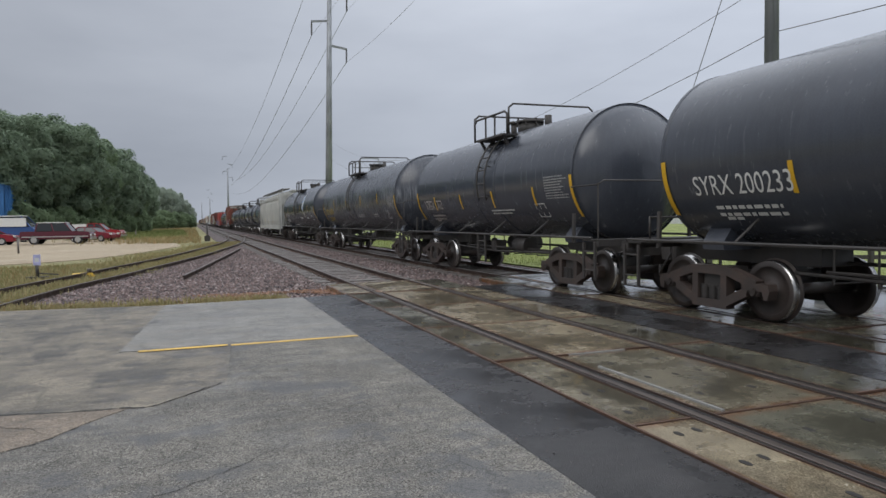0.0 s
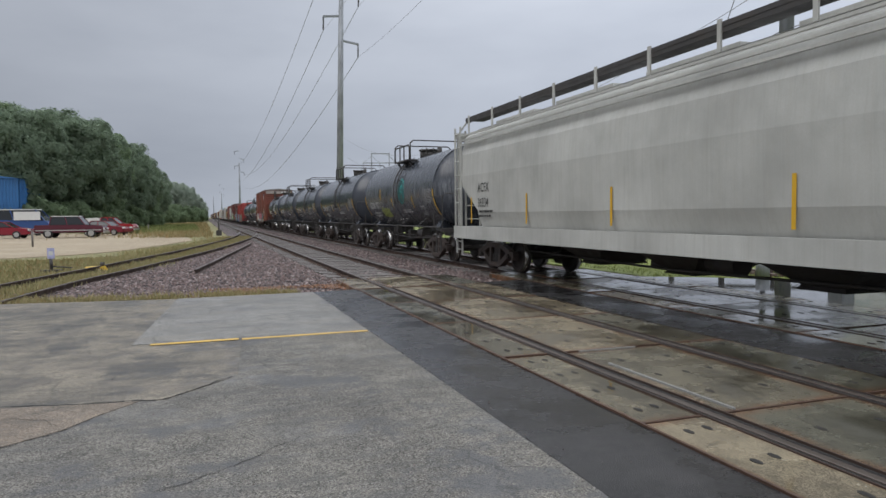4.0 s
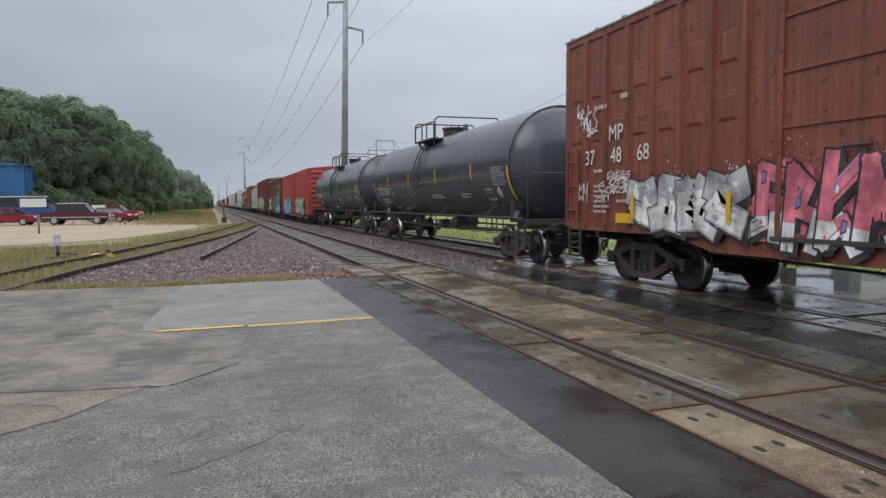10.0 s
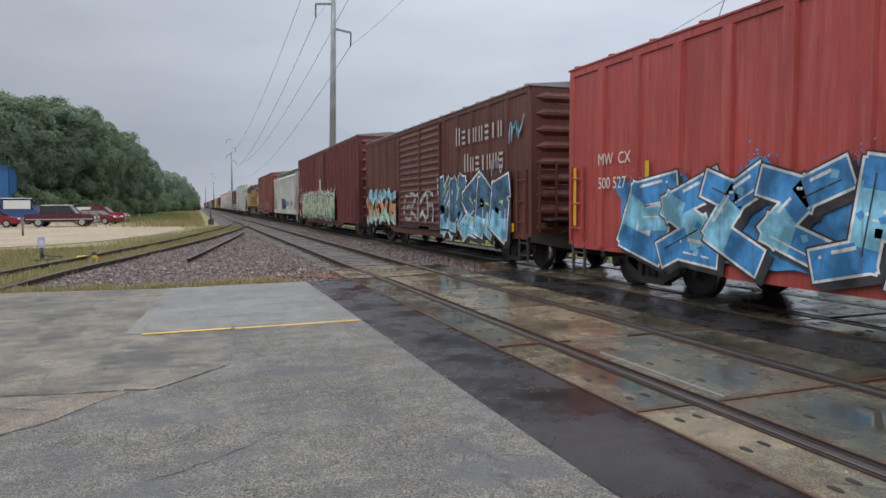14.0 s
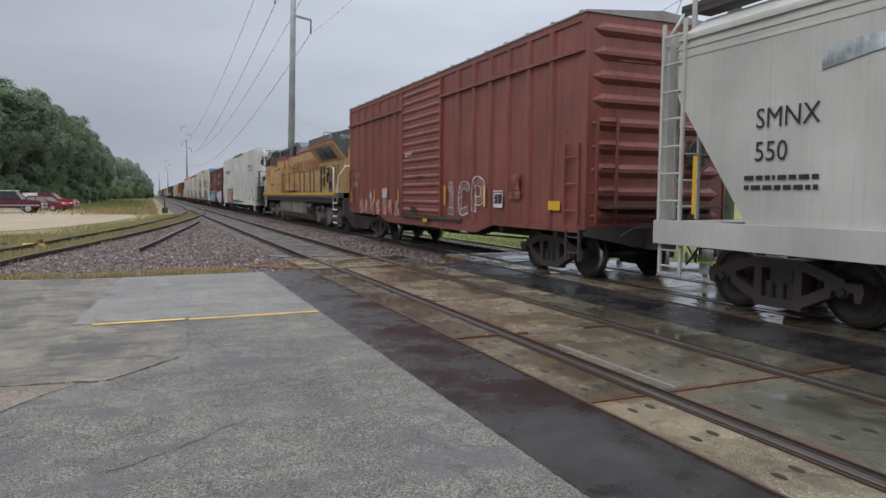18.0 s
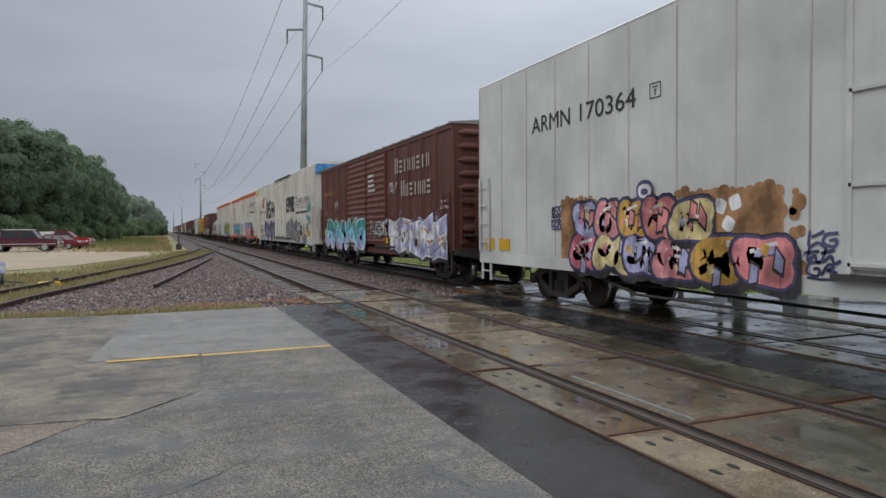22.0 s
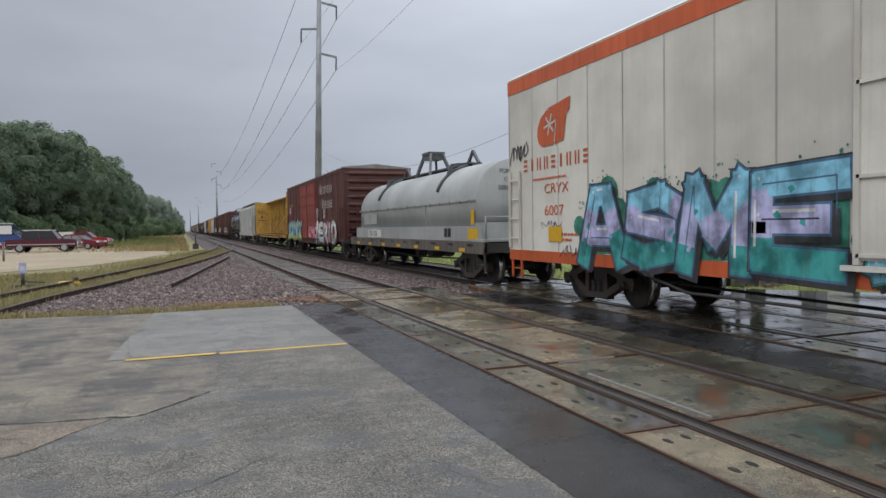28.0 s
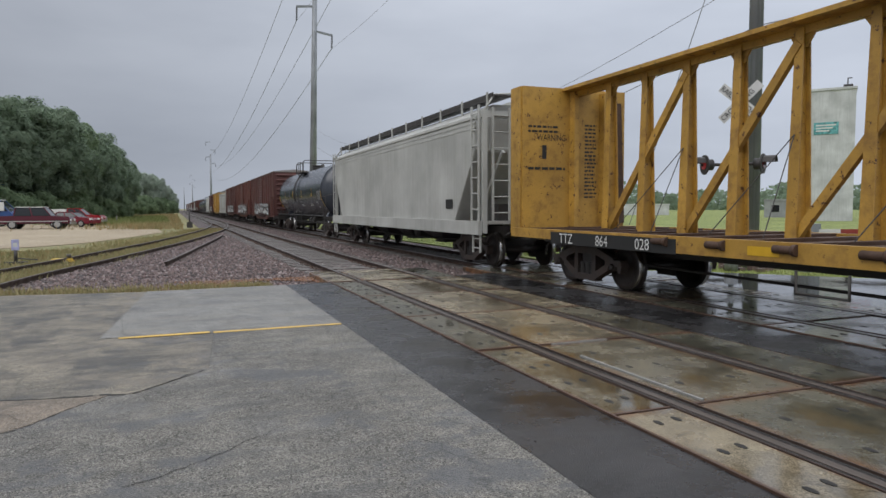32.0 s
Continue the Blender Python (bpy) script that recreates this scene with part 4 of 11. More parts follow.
def blob_piece(car, at, u0, u1, v0, v1, seed):
    """Two rows of swollen letters on a brown cloud with dots."""
    r = random.Random(seed)
    bm = BM()
    mats = [S_BROWN, S_NAVY, S_WHITE]
    tick = [0]
    def oval(x, y, a, b, k, mi, turn=0.0, squash=2.4, m=22):
        tick[0] += 1
        pts = []
        for q in np.linspace(0, 6.2832, m + 1)[:-1]:
            c, d = math.cos(q), math.sin(q)
            px, py = a * math.copysign(abs(c) ** (2 / squash), c), b * math.copysign(abs(d) ** (2 / squash), d)
            pts.append((x + px * math.cos(turn) - py * math.sin(turn), max(v0 - .1, y + px * math.sin(turn) + py * math.cos(turn))))
        bm.faces.new([bm.verts.new(at(p, q, k + .00007 * (tick[0] % 7))) for p, q in pts]).material_index = mi
    W, H = u1 - u0, v1 - v0
    # cloud with dots round its edge
    for i in range(9):
        oval(u0 + W * (i + .5) / 9, v0 + H * .5, W * .07, H * (.5 if i < 2 or i > 5 else .36), .003, 0, 0, 7)
    for i in range(34):
        t = i / 33
        oval(u0 + W * t, v1 - H * (.02 if t < .2 or t > .62 else .12) + r.uniform(-.05, .04), r.uniform(.05, .1), r.uniform(.05, .09), .0045, 0)
    for i in range(14):
        oval(u1 + r.uniform(.02, .34), v0 + H * r.uniform(.0, 1.02), *[r.uniform(.04, .1)] * 2, .004, 0)
    for x, y, t in ((-3.52, 1.8, .4), (-3.27, 1.84, -.4), (-3.38, 1.56, .2)):
        oval(x, y, .12, .12, .006, 2, t, 1.3)
    pool = [S_PINK, S_CUSTARD, S_LAV, S_SALMON, S_MUSTARD, S_ROSE, S_CUSTARD]
    graffiti(car, at, u0 + .35, u0 + W * .74, v0 + H * .42, v1 - .03, pool[2:] + pool[:2], S_NAVY, S_WHITE, None, seed + 5, 5, "upper row of pink and yellow bubble letters", .95, style="bubble", accent=S_ROSE, solo=True)
    graffiti(car, at, u0 + .2, u1 + .1, v0 - .06, v0 + H * .52, pool, S_NAVY, S_WHITE, None, seed, 6, "lower row of pink and yellow bubble letters", .95, style="bubble", accent=S_LAV, solo=True)
    oval(u0 + W * .49, v1 + .06, .2, .17, .03, 1); oval(u0 + W * .49, v1 + .06, .15, .11, .032, 2); oval(u0 + W * .49, v1 + .05, .08, .05, .034, 1)
    return part("graffiti", bm, mats, car, "brown sprayed cloud with dots and a ring")

def scrawl(car, at, u, v, w, h, material, seed, n=4, t=.012, fall=0.0):
    """A thin tag of bent letter-like forms; fall: how far it sinks along its length."""
    r = random.Random(seed)
    bm = BM()
    for i in range(n):
        a, b = u + w * i / n, v - fall * i / n + r.uniform(-.08, .08) * h
        ww, hh = w / n * r.uniform(.85, 1.15), h * r.uniform(.8, 1.1)
        for p in STROKES[r.choice("abcdefghk")]:
            pts = [(a + ww * (x + .15 * (y - .5)) + r.uniform(-.05, .05) * ww, b + hh * y + r.uniform(-.05, .05) * hh) for x, y in p]
            band(bm, at, smooth_path(pts, 4) if len(pts) > 2 else pts, t, .009 + .0003 * i)
    if r.random() < .6:
        band(bm, at, smooth_path([(u, v - .08 * h - fall * .1), (u + w * .5, v - .16 * h - fall * .5), (u + w, v - .04 * h - fall)], 4), t * .8, .0125)
    return part("graffiti_tag", bm, material, car, "thin scrawled spray-paint tag")

def tag(car, at, u, v, w, h, material, seed, strokes=15):
    """A thin scrawl."""
    r = random.Random(seed)
    bm = BM()
    pts = [(u, v)] + [(u + w * (i + 1) / strokes + r.uniform(-2.2, 1.6) * w / strokes, v + h * (.5 + .5 * math.sin(i * 2.4 + r.uniform(-.7, .7)) * r.uniform(.4, 1))) for i in range(strokes)]
    band(bm, at, smooth_path(pts, 4), min(h * .035, .02), .009)
    return part("graffiti_tag", bm, material, car, "thin scrawled spray-paint tag")

# ------------------------------------------------------------ train materials
def run_paint():
    """Black shell paint with pale runs that start along the tank's waist."""
    m = paint("tank_black_stained", (0.046, 0.052, 0.066), 0.26, 0, (0.1, 0.105, 0.115), 0.35)
    nt = m.node_tree
    N, K, p = nt.nodes.new, nt.links.new, nt.nodes["Principled BSDF"]
    under = p.inputs["Base Color"].links[0].from_socket
    tc, sep = N("ShaderNodeTexCoord"), N("ShaderNodeSeparateXYZ")
    K(tc.outputs["Generated"], sep.inputs[0])
    low = ramp(N, K, sep.outputs["Z"], 0.3, 0.5, (0, 0, 0), (1, 1, 1))
    high = ramp(N, K, sep.outputs["Z"], 0.53, 0.62, (1, 1, 1), (0, 0, 0))
    runs = ramp(N, K, noise_tex(N, K, coords(N, K, (16, 16, 0.7)), 1.6, 5, 0.7), 0.45, 0.6, (0, 0, 0), (0.85, 0.85, 0.85))
    patches = ramp(N, K, noise_tex(N, K, coords(N, K, (0.5, 0.5, 0.2)), 1.2, 3), 0.38, 0.5, (0, 0, 0), (1, 1, 1))
    f = mix_rgb(N, K, 1.0, mix_rgb(N, K, 1.0, low, high, "MULTIPLY"), mix_rgb(N, K, 1.0, runs, patches, "MULTIPLY"), "MULTIPLY")
    K(mix_rgb(N, K, f, under, (0.26, 0.275, 0.3)), p.inputs["Base Color"])
    return m
M_BLACK = paint("tank_black", (0.045, 0.051, 0.065), 0.22, 0, (0.1, 0.106, 0.12), 0.32)
M_BLACKRUN = run_paint()
M_IRON = paint("grimy_iron", (0.042, 0.039, 0.038), 0.55, 0.0, (0.085, 0.07, 0.06), 0.5, False)
M_FRAME = paint("sideframe_steel", (0.045, 0.037, 0.034), 0.55, 0.0, (0.13, 0.08, 0.06), 0.5, False)
M_WHEEL = paint("wheel_steel", (0.034, 0.029, 0.027), 0.5, 0.0, (0.07, 0.045, 0.034), 0.5, False)
M_TREAD = plain("polished_tread", (0.42, 0.41, 0.4), 0.25, 1.0)
M_BROWN = paint("boxcar_brown", (0.128, 0.04, 0.03), 0.5, 0, (0.04, 0.02, 0.016), 0.65, chips=0.06)
M_DARKBROWN = paint("boxcar_dark_brown", (0.105, 0.035, 0.029), 0.5, 0, (0.03, 0.017, 0.015), 0.55, chips=0.02)
M_ORANGEBROWN = paint("boxcar_faded_brown", (0.225, 0.066, 0.043), 0.5, 0, (0.06, 0.025, 0.018), 0.8, chips=0.07)
M_RED = paint("boxcar_red", (0.35, 0.046, 0.04), 0.32, 0, (0.5, 0.17, 0.15), 0.6)
M_REDDOOR = paint("door_red", (0.25, 0.05, 0.038), 0.5, 0, (0.12, 0.03, 0.025), 0.5)
M_GREY = paint("hopper_grey", (0.47, 0.475, 0.45), 0.5, 0, (0.33, 0.29, 0.24), 0.2)
M_WHITE = paint("reefer_white", (0.58, 0.585, 0.565), 0.42, 0, (0.42, 0.415, 0.39), 0.12)
M_CREAM = paint("reefer_cream", (0.65, 0.628, 0.568), 0.45, 0, (0.44, 0.41, 0.36), 0.14)
M_ORANGE = paint("reefer_orange", (0.58, 0.11, 0.03), 0.45, 0, (0.25, 0.07, 0.04), 0.4)
M_COIL = paint("coil_cover_grey", (0.36, 0.376, 0.37), 0.4, 0.0, (0.24, 0.23, 0.215), 0.16)
M_YELLOW = paint("lumber_car_yellow", (0.5, 0.285, 0.05), 0.5, 0, (0.13, 0.06, 0.028), 0.75, False, chips=0.05)
M_ARMOUR = paint("locomotive_yellow", (0.49, 0.31, 0.14), 0.45, 0, (0.22, 0.12, 0.055), 0.45, False, chips=0.015)
M_LOCOGREY = paint("locomotive_grey", (0.10, 0.105, 0.11), 0.5, 0, (0.05, 0.05, 0.05), 0.5)
M_LOCORED = paint("locomotive_red", (0.33, 0.045, 0.035), 0.45, 0, (0.2, 0.05, 0.04), 0.5)
M_REFLECT = plain("yellow_reflector", (0.62, 0.36, 0.02), 0.35)
M_MARK = plain("stencil_white", (0.62, 0.62, 0.6), 0.5)
M_FADED = plain("faded_white", (0.42, 0.38, 0.35), 0.6)
M_DMARK = plain("stencil_black", (0.02, 0.02, 0.02), 0.5)
M_GOLD = plain("stencil_yellow", (0.55, 0.38, 0.03), 0.5)
M_GOLDFADE = plain("faded_gold", (0.4, 0.23, 0.06), 0.6)
M_GLASS = plain("dark_cab_glass", (0.015, 0.017, 0.02), 0.08)
M_RAILWHITE = plain("white_handrail", (0.7, 0.7, 0.68), 0.4)
M_ROOF = paint("galvanised_roof", (0.3, 0.29, 0.28), 0.5, 0.3, (0.18, 0.09, 0.06), 0.5, False)
def spray(n, c):
    """Sprayed paint: blotchy fades, drips and worn spots."""
    m, nt, p, N, K = nodes_of("spray_" + n)
    v = coords(N, K)
    lo, hi = tuple(x * .55 for x in c), tuple(min(.85, x * 1.35 + .03) for x in c)
    col = mix_rgb(N, K, ramp(N, K, noise_tex(N, K, v, 2.6, 4), .38, .62, (0, 0, 0), (1, 1, 1)), lo, hi)
    v2 = coords(N, K, (9, 9, .8))
    col = mix_rgb(N, K, ramp(N, K, noise_tex(N, K, v2, 1.5, 5, .65), .52, .75, (0, 0, 0), (.55, .55, .55)), col, (.07, .055, .05))
    K(col, p.inputs["Base Color"])
    p.inputs["Roughness"].default_value = .5
    MATS["spray_" + n] = m
    return m
S_TEAL, S_BLUE, S_SKY, S_PURPLE, S_PINK = spray("teal", (0.02, 0.25, 0.24)), spray("blue", (0.03, 0.2, 0.45)), spray("sky", (0.18, 0.45, 0.6)), spray("purple", (0.2, 0.15, 0.4)), spray("pink", (0.6, 0.14, 0.2))
S_WHITE, S_BLACK, S_GREEN, S_LIME, S_SILVER = spray("white", (0.65, 0.66, 0.66)), spray("black", (0.015, 0.015, 0.02)), spray("green", (0.2, 0.38, 0.2)), spray("lime", (0.38, 0.44, 0.09)), spray("silver", (0.33, 0.34, 0.35))
S_DEEP, S_PALEGREEN, S_ROSE, S_FOREST = spray("deep", (0.035, 0.11, 0.2)), spray("palegreen", (0.38, 0.46, 0.26)), spray("rose", (0.6, 0.2, 0.2)), spray("forest", (0.02, 0.17, 0.12))
S_STONE, S_NIGHT, S_AQUA = spray("stone", (0.2, 0.2, 0.215)), spray("night", (0.04, 0.045, 0.06)), spray("aqua", (0.12, 0.42, 0.38))
S_FADERED, S_DUST = spray("faded_red", (0.27, 0.05, 0.05)), spray("dusty_red", (0.2, 0.075, 0.06))
S_BROWN, S_CUSTARD, S_MUSTARD, S_SALMON = spray("brown", (0.3, 0.15, 0.06)), spray("custard", (0.62, 0.5, 0.24)), spray("mustard", (0.5, 0.28, 0.05)), spray("salmon", (0.6, 0.24, 0.25))
S_LAV, S_ORANGE, S_MINT, S_NAVY, S_GREYGREEN = spray("lavender", (0.36, 0.36, 0.56)), spray("orange", (0.55, 0.2, 0.03)), spray("mint", (0.3, 0.5, 0.42)), spray("navy", (0.05, 0.045, 0.13)), spray("greygreen", (0.24, 0.3, 0.2))

# ------------------------------------------------------------ running gear
def lathe_wheel(bm, x, r, out):
    """One wheel with tread, flange and dished plate; out is the outward direction."""
    prof = [(out * .068, r - .09, 0), (out * .068, r - .012, 0), (-out * .03, r + .001, 1), (-out * .055, r + .003, 0), (-out * .062, r + .026, 0), (-out * .085, r + .022, 0), (-out * .085, r - .075, 0), (-out * .01, r * .72, 0), (out * .02, .14, 0), (out * .085, .13, 0), (out * .085, .08, 0)]
    front = [(out * .068, r - .09, 0), (out * .03, r * .72, 0), (out * .045, .15, 0), (out * .085, .13, 0)]
    n = 28
    def spin(pf):
        vs = [[bm.verts.new((x + px, pr * math.cos(2 * math.pi * i / n), pr * math.sin(2 * math.pi * i / n))) for i in range(n)] for px, pr, _ in pf]
        for a, b, k in zip(vs, vs[1:], pf[1:]):
            for i in range(n):
                f = bm.faces.new((a[i], a[(i + 1) % n], b[(i + 1) % n], b[i]))
                f.smooth, f.material_index = True, k[2]
    spin(prof)
    spin(front)

def wheelset(r, parent, y):
    bm = BM()
    for s in (-1, 1):
        lathe_wheel(bm, s * .755, r, s)
        bar(bm, (s * .84, 0, 0), (s * 1.09, 0, 0), .075, 12)
        bar(bm, (s * 1.09, 0, 0), (s * 1.13, 0, 0), .06, 6)
        for q in range(3):
            a = q * 2.094
            bar(bm, (s * 1.12, .045 * math.cos(a), .045 * math.sin(a)), (s * 1.145, .045 * math.cos(a), .045 * math.sin(a)), .014, 6)
    bar(bm, (-.76, 0, 0), (.76, 0, 0), .085, 14)
    ob = part("wheelset", bm, [M_WHEEL, M_TREAD], parent, "steel wheelset with polished treads")
    ob.location = (0, y, r)
    return ob

def make_bogie(car):
    """Three-piece freight bogie: bolster, side frames, springs, wheelsets."""
    R, B = .44, .89
    bm = BM()
    box(bm, -1.02, 1.02, -.17, .17, .42, .66)
    bar(bm, (0, 0, .6), (0, 0, .8), .19, 14)
    for s in (-1, 1):
        box(bm, s * .6 - .12, s * .6 + .12, -.16, .16, .66, .74)
        beam(bm, (-.8, s * .38, .36), (.8, s * .38, .36), .09, .12)
        for q in (-1, 1):
            box(bm, q * .755 - .05, q * .755 + .05, s * .4 - .02, s * .4 + .06, .3, .56)
    bogie = part("bogie", bm, M_IRON, car, "grimy freight bogie with two axles")
    for s in (-1, 1):
        bm = BM()
        x0, x1 = s * .93, s * 1.09
        def seg(a, b, h):
            beam(bm, ((x0 + x1) / 2, a[0], a[1]), ((x0 + x1) / 2, b[0], b[1]), .16, h)
        for q in (-1, 1):
            prism(bm, [(q * .66, .56), (q * 1.13, .56), (q * 1.16, .47), (q * 1.12, .34), (q * 1.05, .34), (q * 1.03, .45), (q * .76, .45), (q * .74, .36), (q * .66, .38)][::q], "x", min(x0, x1), max(x0, x1))
            seg((q * .9, .53), (q * .36, .70), .13)
            seg((q * .72, .42), (q * .28, .21), .13)
            seg((q * .3, .18), (q * .3, .68), .12)
        seg((-.4, .70), (.4, .70), .13)
        seg((-.36, .19), (.36, .19), .12)
        part("side_frame", bm, M_FRAME, bogie)
        for q in (-.17, 0, .17):
            bm = BM()
            rings(bm, [[(s * 1.0 + (.078, .05)[k % 2] * math.cos(j * .6283), q + (.078, .05)[k % 2] * math.sin(j * .6283), .25 + k * .018) for j in range(10)] for k in range(13)])
            part("spring", bm, M_IRON, bogie)
    wheelset(R, bogie, -B)
    wheelset(R, bogie, B)
    return bogie

BOGIE = []
def bogies(car, ty):
    for y in (-ty, ty):
        if not BOGIE:
            b = make_bogie(car)
            BOGIE.append(b)
            b.matrix_basis = pose(0, y, 0)
        else:
            b = copy_thing(BOGIE[0], pose(0, y, 0))
            b.parent = car

def coupler_mesh():
    bm = BM()
    box(bm, -.07, .07, -.55, 0, .78, .92)
    prism(bm, [(-.13, -.95), (.1, -.95), (.16, -.8), (.12, -.55), (-.12, -.55), (-.17, -.72)], "z", .71, .99)
    rod(bm, [(-.12, -.1, 1.0), (-.75, -.15, 1.0), (-1.05, -.15, .85)], .016, 5)
    rod(bm, [(.32, -.15, .85), (.36, -.5, .5), (.2, -.85, .42), (.12, -.98, .6)], .022, 6)
    for v in bm.verts:
        v.co.y *= .68
    return to_mesh("coupler", bm, M_IRON)

COUPLER = []
def couplers(car, half):
    """At both ends, from the car's striker out."""
    if not COUPLER:
        COUPLER.append(coupler_mesh())
    for s in (0, 180):
        ob = part("coupler", COUPLER[0], None, car, "rusty knuckle coupler with air hose")
        ob.matrix_basis = pose(0, -half if s == 0 else half, 0, 0, 0, s)

def brake_gear(car, ty, z=.8):
    bm = BM()
    bar(bm, (-.5, -1.4, z), (-.5, -.75, z), .2, 14)
    bar(bm, (.55, .3, z), (.55, 1.6, z), .24, 14)
    box(bm, -.55, -.25, .5, .85, z - .2, z + .1)
    rod(bm, [(-.7, -ty + 1.2, z - .1), (-.7, 0, z - .18), (-.7, ty - 1.2, z - .1)], .025, 6)
    rod(bm, [(.2, -ty + 1, z), (.2, ty - 1, z)], .03, 6)
    part("brake_gear", bm, M_IRON, car)

def ladder_at(car, x, y, z0, z1, w=.4, across="y", material=None, rungs=None, name="ladder"):
    bm = BM()
    n = rungs or max(2, int((z1 - z0) / .36))
    for i in range(n):
        z = z0 + (z1 - z0) * (i + .5) / n
        a, b = ((x, y - w / 2, z), (x, y + w / 2, z)) if across == "y" else ((x - w / 2, y, z), (x + w / 2, y, z))
        bar(bm, a, b, .016, 6)
    for s in (-1, 1):
        if across == "y":
            box(bm, x - .02, x + .02, y + s * w / 2 - .025, y + s * w / 2 + .025, z0, z1)
        else:
            box(bm, x + s * w / 2 - .025, x + s * w / 2 + .025, y - .02, y + .02, z0, z1)
    return part(name, bm, material or M_IRON, car)

def reflectors(car, at, us, v0, v1, w=.1, material=None):
    for u in us:
        bm = BM()
        patch(bm, at, u - w / 2, u + w / 2, v0, v1, .008, 0, 6)
        part("reflector_strip", bm, material or M_REFLECT, car)

# ------------------------------------------------------------ tank cars
def make_tank(L, r, zc, plat=1.7, tail_rail=True, dy=0.0):
    """L: over the tank's heads. Leading end at -y."""
    car = thing("tank_car", "black tank car with rain-wet shell", "tank car", group="freight train")
    bm = BM()
    n = 56
    hd = r * .42
    half = [(-L / 2 + hd * (i / 8) ** 2.2, r * i / 8) for i in range(1, 9)]
    seq = half + [(y, r) for y in np.linspace(-L / 2 + hd + .03, L / 2 - hd - .03, 8)] + [(-y, q) for y, q in half[::-1]]
    rings(bm, [[(q * math.cos(2 * math.pi * i / n), y, zc + q * math.sin(2 * math.pi * i / n)) for i in range(n)] for y, q in seq])
    part("shell", bm, M_BLACK, car, "glossy black cylindrical tank shell with dished heads")
    # jacket bands
    for y in (-L / 2 + hd + .02, L / 2 - hd - .02, dy - .62, dy + .62):
        bm = BM()
        rings(bm, [[((r + k) * math.cos(2 * math.pi * i / n), y + d, zc + (r + k) * math.sin(2 * math.pi * i / n)) for i in range(n)] for d, k in ((-.04, .0), (-.038, .007), (.038, .007), (.04, .0))], True, cap=False)
        part("shell_band", bm, M_BLACK, car)
    ty = L / 2 - 1.3
    half = L / 2 + .42
    for s in (-1, 1):
        # stub sill, end platform and saddle
        bm = BM()
        box(bm, -.3, .3, min(s * half, s * (ty - 1.3)), max(s * half, s * (ty - 1.3)), .78, 1.06)
        box(bm, -1.45, 1.45, min(s * half, s * (half - .18)), max(s * half, s * (half - .18)), .98, 1.10)
        part("stub_sill", bm, M_IRON, car)
        bm = BM()
        w = r * .8
        prism(bm, [(-1.0, 1.0), (1.0, 1.0), (1.02, 1.1), (r * .62, zc - r * .785), (.0, zc - r - .0), (-r * .62, zc - r * .785), (-1.02, 1.1)], "y", s * ty - .22, s * ty + .22)
        part("saddle", bm, M_BLACK, car)
        for q in (-1, 1):
            bm = BM()
            prism(bm, [(q * 1.38, 1.02), (q * 1.43, 1.02), (q * 1.41, 1.6), (q * 1.37, 1.6)], "y", s * (half - .95) - .035, s * (half - .95) + .035)
            part("jack_post", bm, M_IRON, car)
        bm = BM()
        prism(bm, [(-1.45, 1.07), (1.45, 1.07), (1.45, 1.1), (-1.45, 1.1)], "y", s * (half - .55), s * (half - .02))
        part("end_platform", bm, M_IRON, car)
        # handrail round the head
        yy = s * (half - .06)
        bm = BM()
        if s < 0 or tail_rail:
            rod(bm, [(-1.42, s * (half - 1.0), 2.12), (-1.42, yy, 2.12), (-1.30, yy, 2.2), (1.30, yy, 2.2), (1.42, yy, 2.12), (1.42, s * (half - 1.0), 2.12)], .015)
            for q in (-1.42, 1.42):
                rod(bm, [(q, yy, 1.1), (q, yy, 2.15)], .015)
        else:
            rod(bm, [(-.9, yy, 1.1), (-.9, yy, 1.5), (.9, yy, 1.5), (.9, yy, 1.1)], .021)
        part("end_handrail", bm, M_IRON, car)
        for q in (-1, 1):
            ladder_at(car, q * 1.46, s * (half - .3), .35, 1.05, .38, "y", rungs=2, name="step")
    # side rails, with stanchions under the shell
    for q in (-1, 1):
        bm = BM()
        rod(bm, [(q * 1.46, -half + .2, 1.13), (q * 1.46, half - .2, 1.13)], .025)
        for y in np.linspace(-ty + .9, ty - .9, 4):
            rod(bm, [(q * 1.46, y, 1.13), (q * (r * .72), y, zc - r * .68)], .02)
        part("side_rail", bm, M_IRON, car)
    # ladder over the shell and platform at the dome
    for q in (-1, 1):
        bm = BM()
        pts = [(q * (r + .1) * math.cos(a), zc + (r + .1) * math.sin(a)) for a in np.linspace(-.3, 1.05, 12)]
        for y in (-.24, .24):
            rod(bm, [(x, dy + y, z) for x, z in pts], .022)
        d = [0]
        for a, b in zip(pts, pts[1:]):
            d.append(d[-1] + math.hypot(b[0] - a[0], b[1] - a[1]))
        for s in np.arange(.1, d[-1], .34):
            i = max(k for k in range(len(d)) if d[k] <= s)
            u = (s - d[i]) / (d[i + 1] - d[i])
            x, z = pts[i][0] + (pts[i + 1][0] - pts[i][0]) * u, pts[i][1] + (pts[i + 1][1] - pts[i][1]) * u
            bar(bm, (x, dy - .24, z), (x, dy + .24, z), .017, 6)
        for a in (-.25, .3, .85):
            for y in (-.24, .24):
                bar(bm, (q * (r - .02) * math.cos(a), dy + y, zc + (r - .02) * math.sin(a)), (q * (r + .11) * math.cos(a), dy + y, zc + (r + .11) * math.sin(a)), .014, 6)
        part("ladder", bm, M_IRON, car, "ladder curved over the tank's side")
        ladder_at(car, q * 1.47, dy, .42, 1.13, .44, "y", rungs=2, name="step")
    top = zc + r - .28
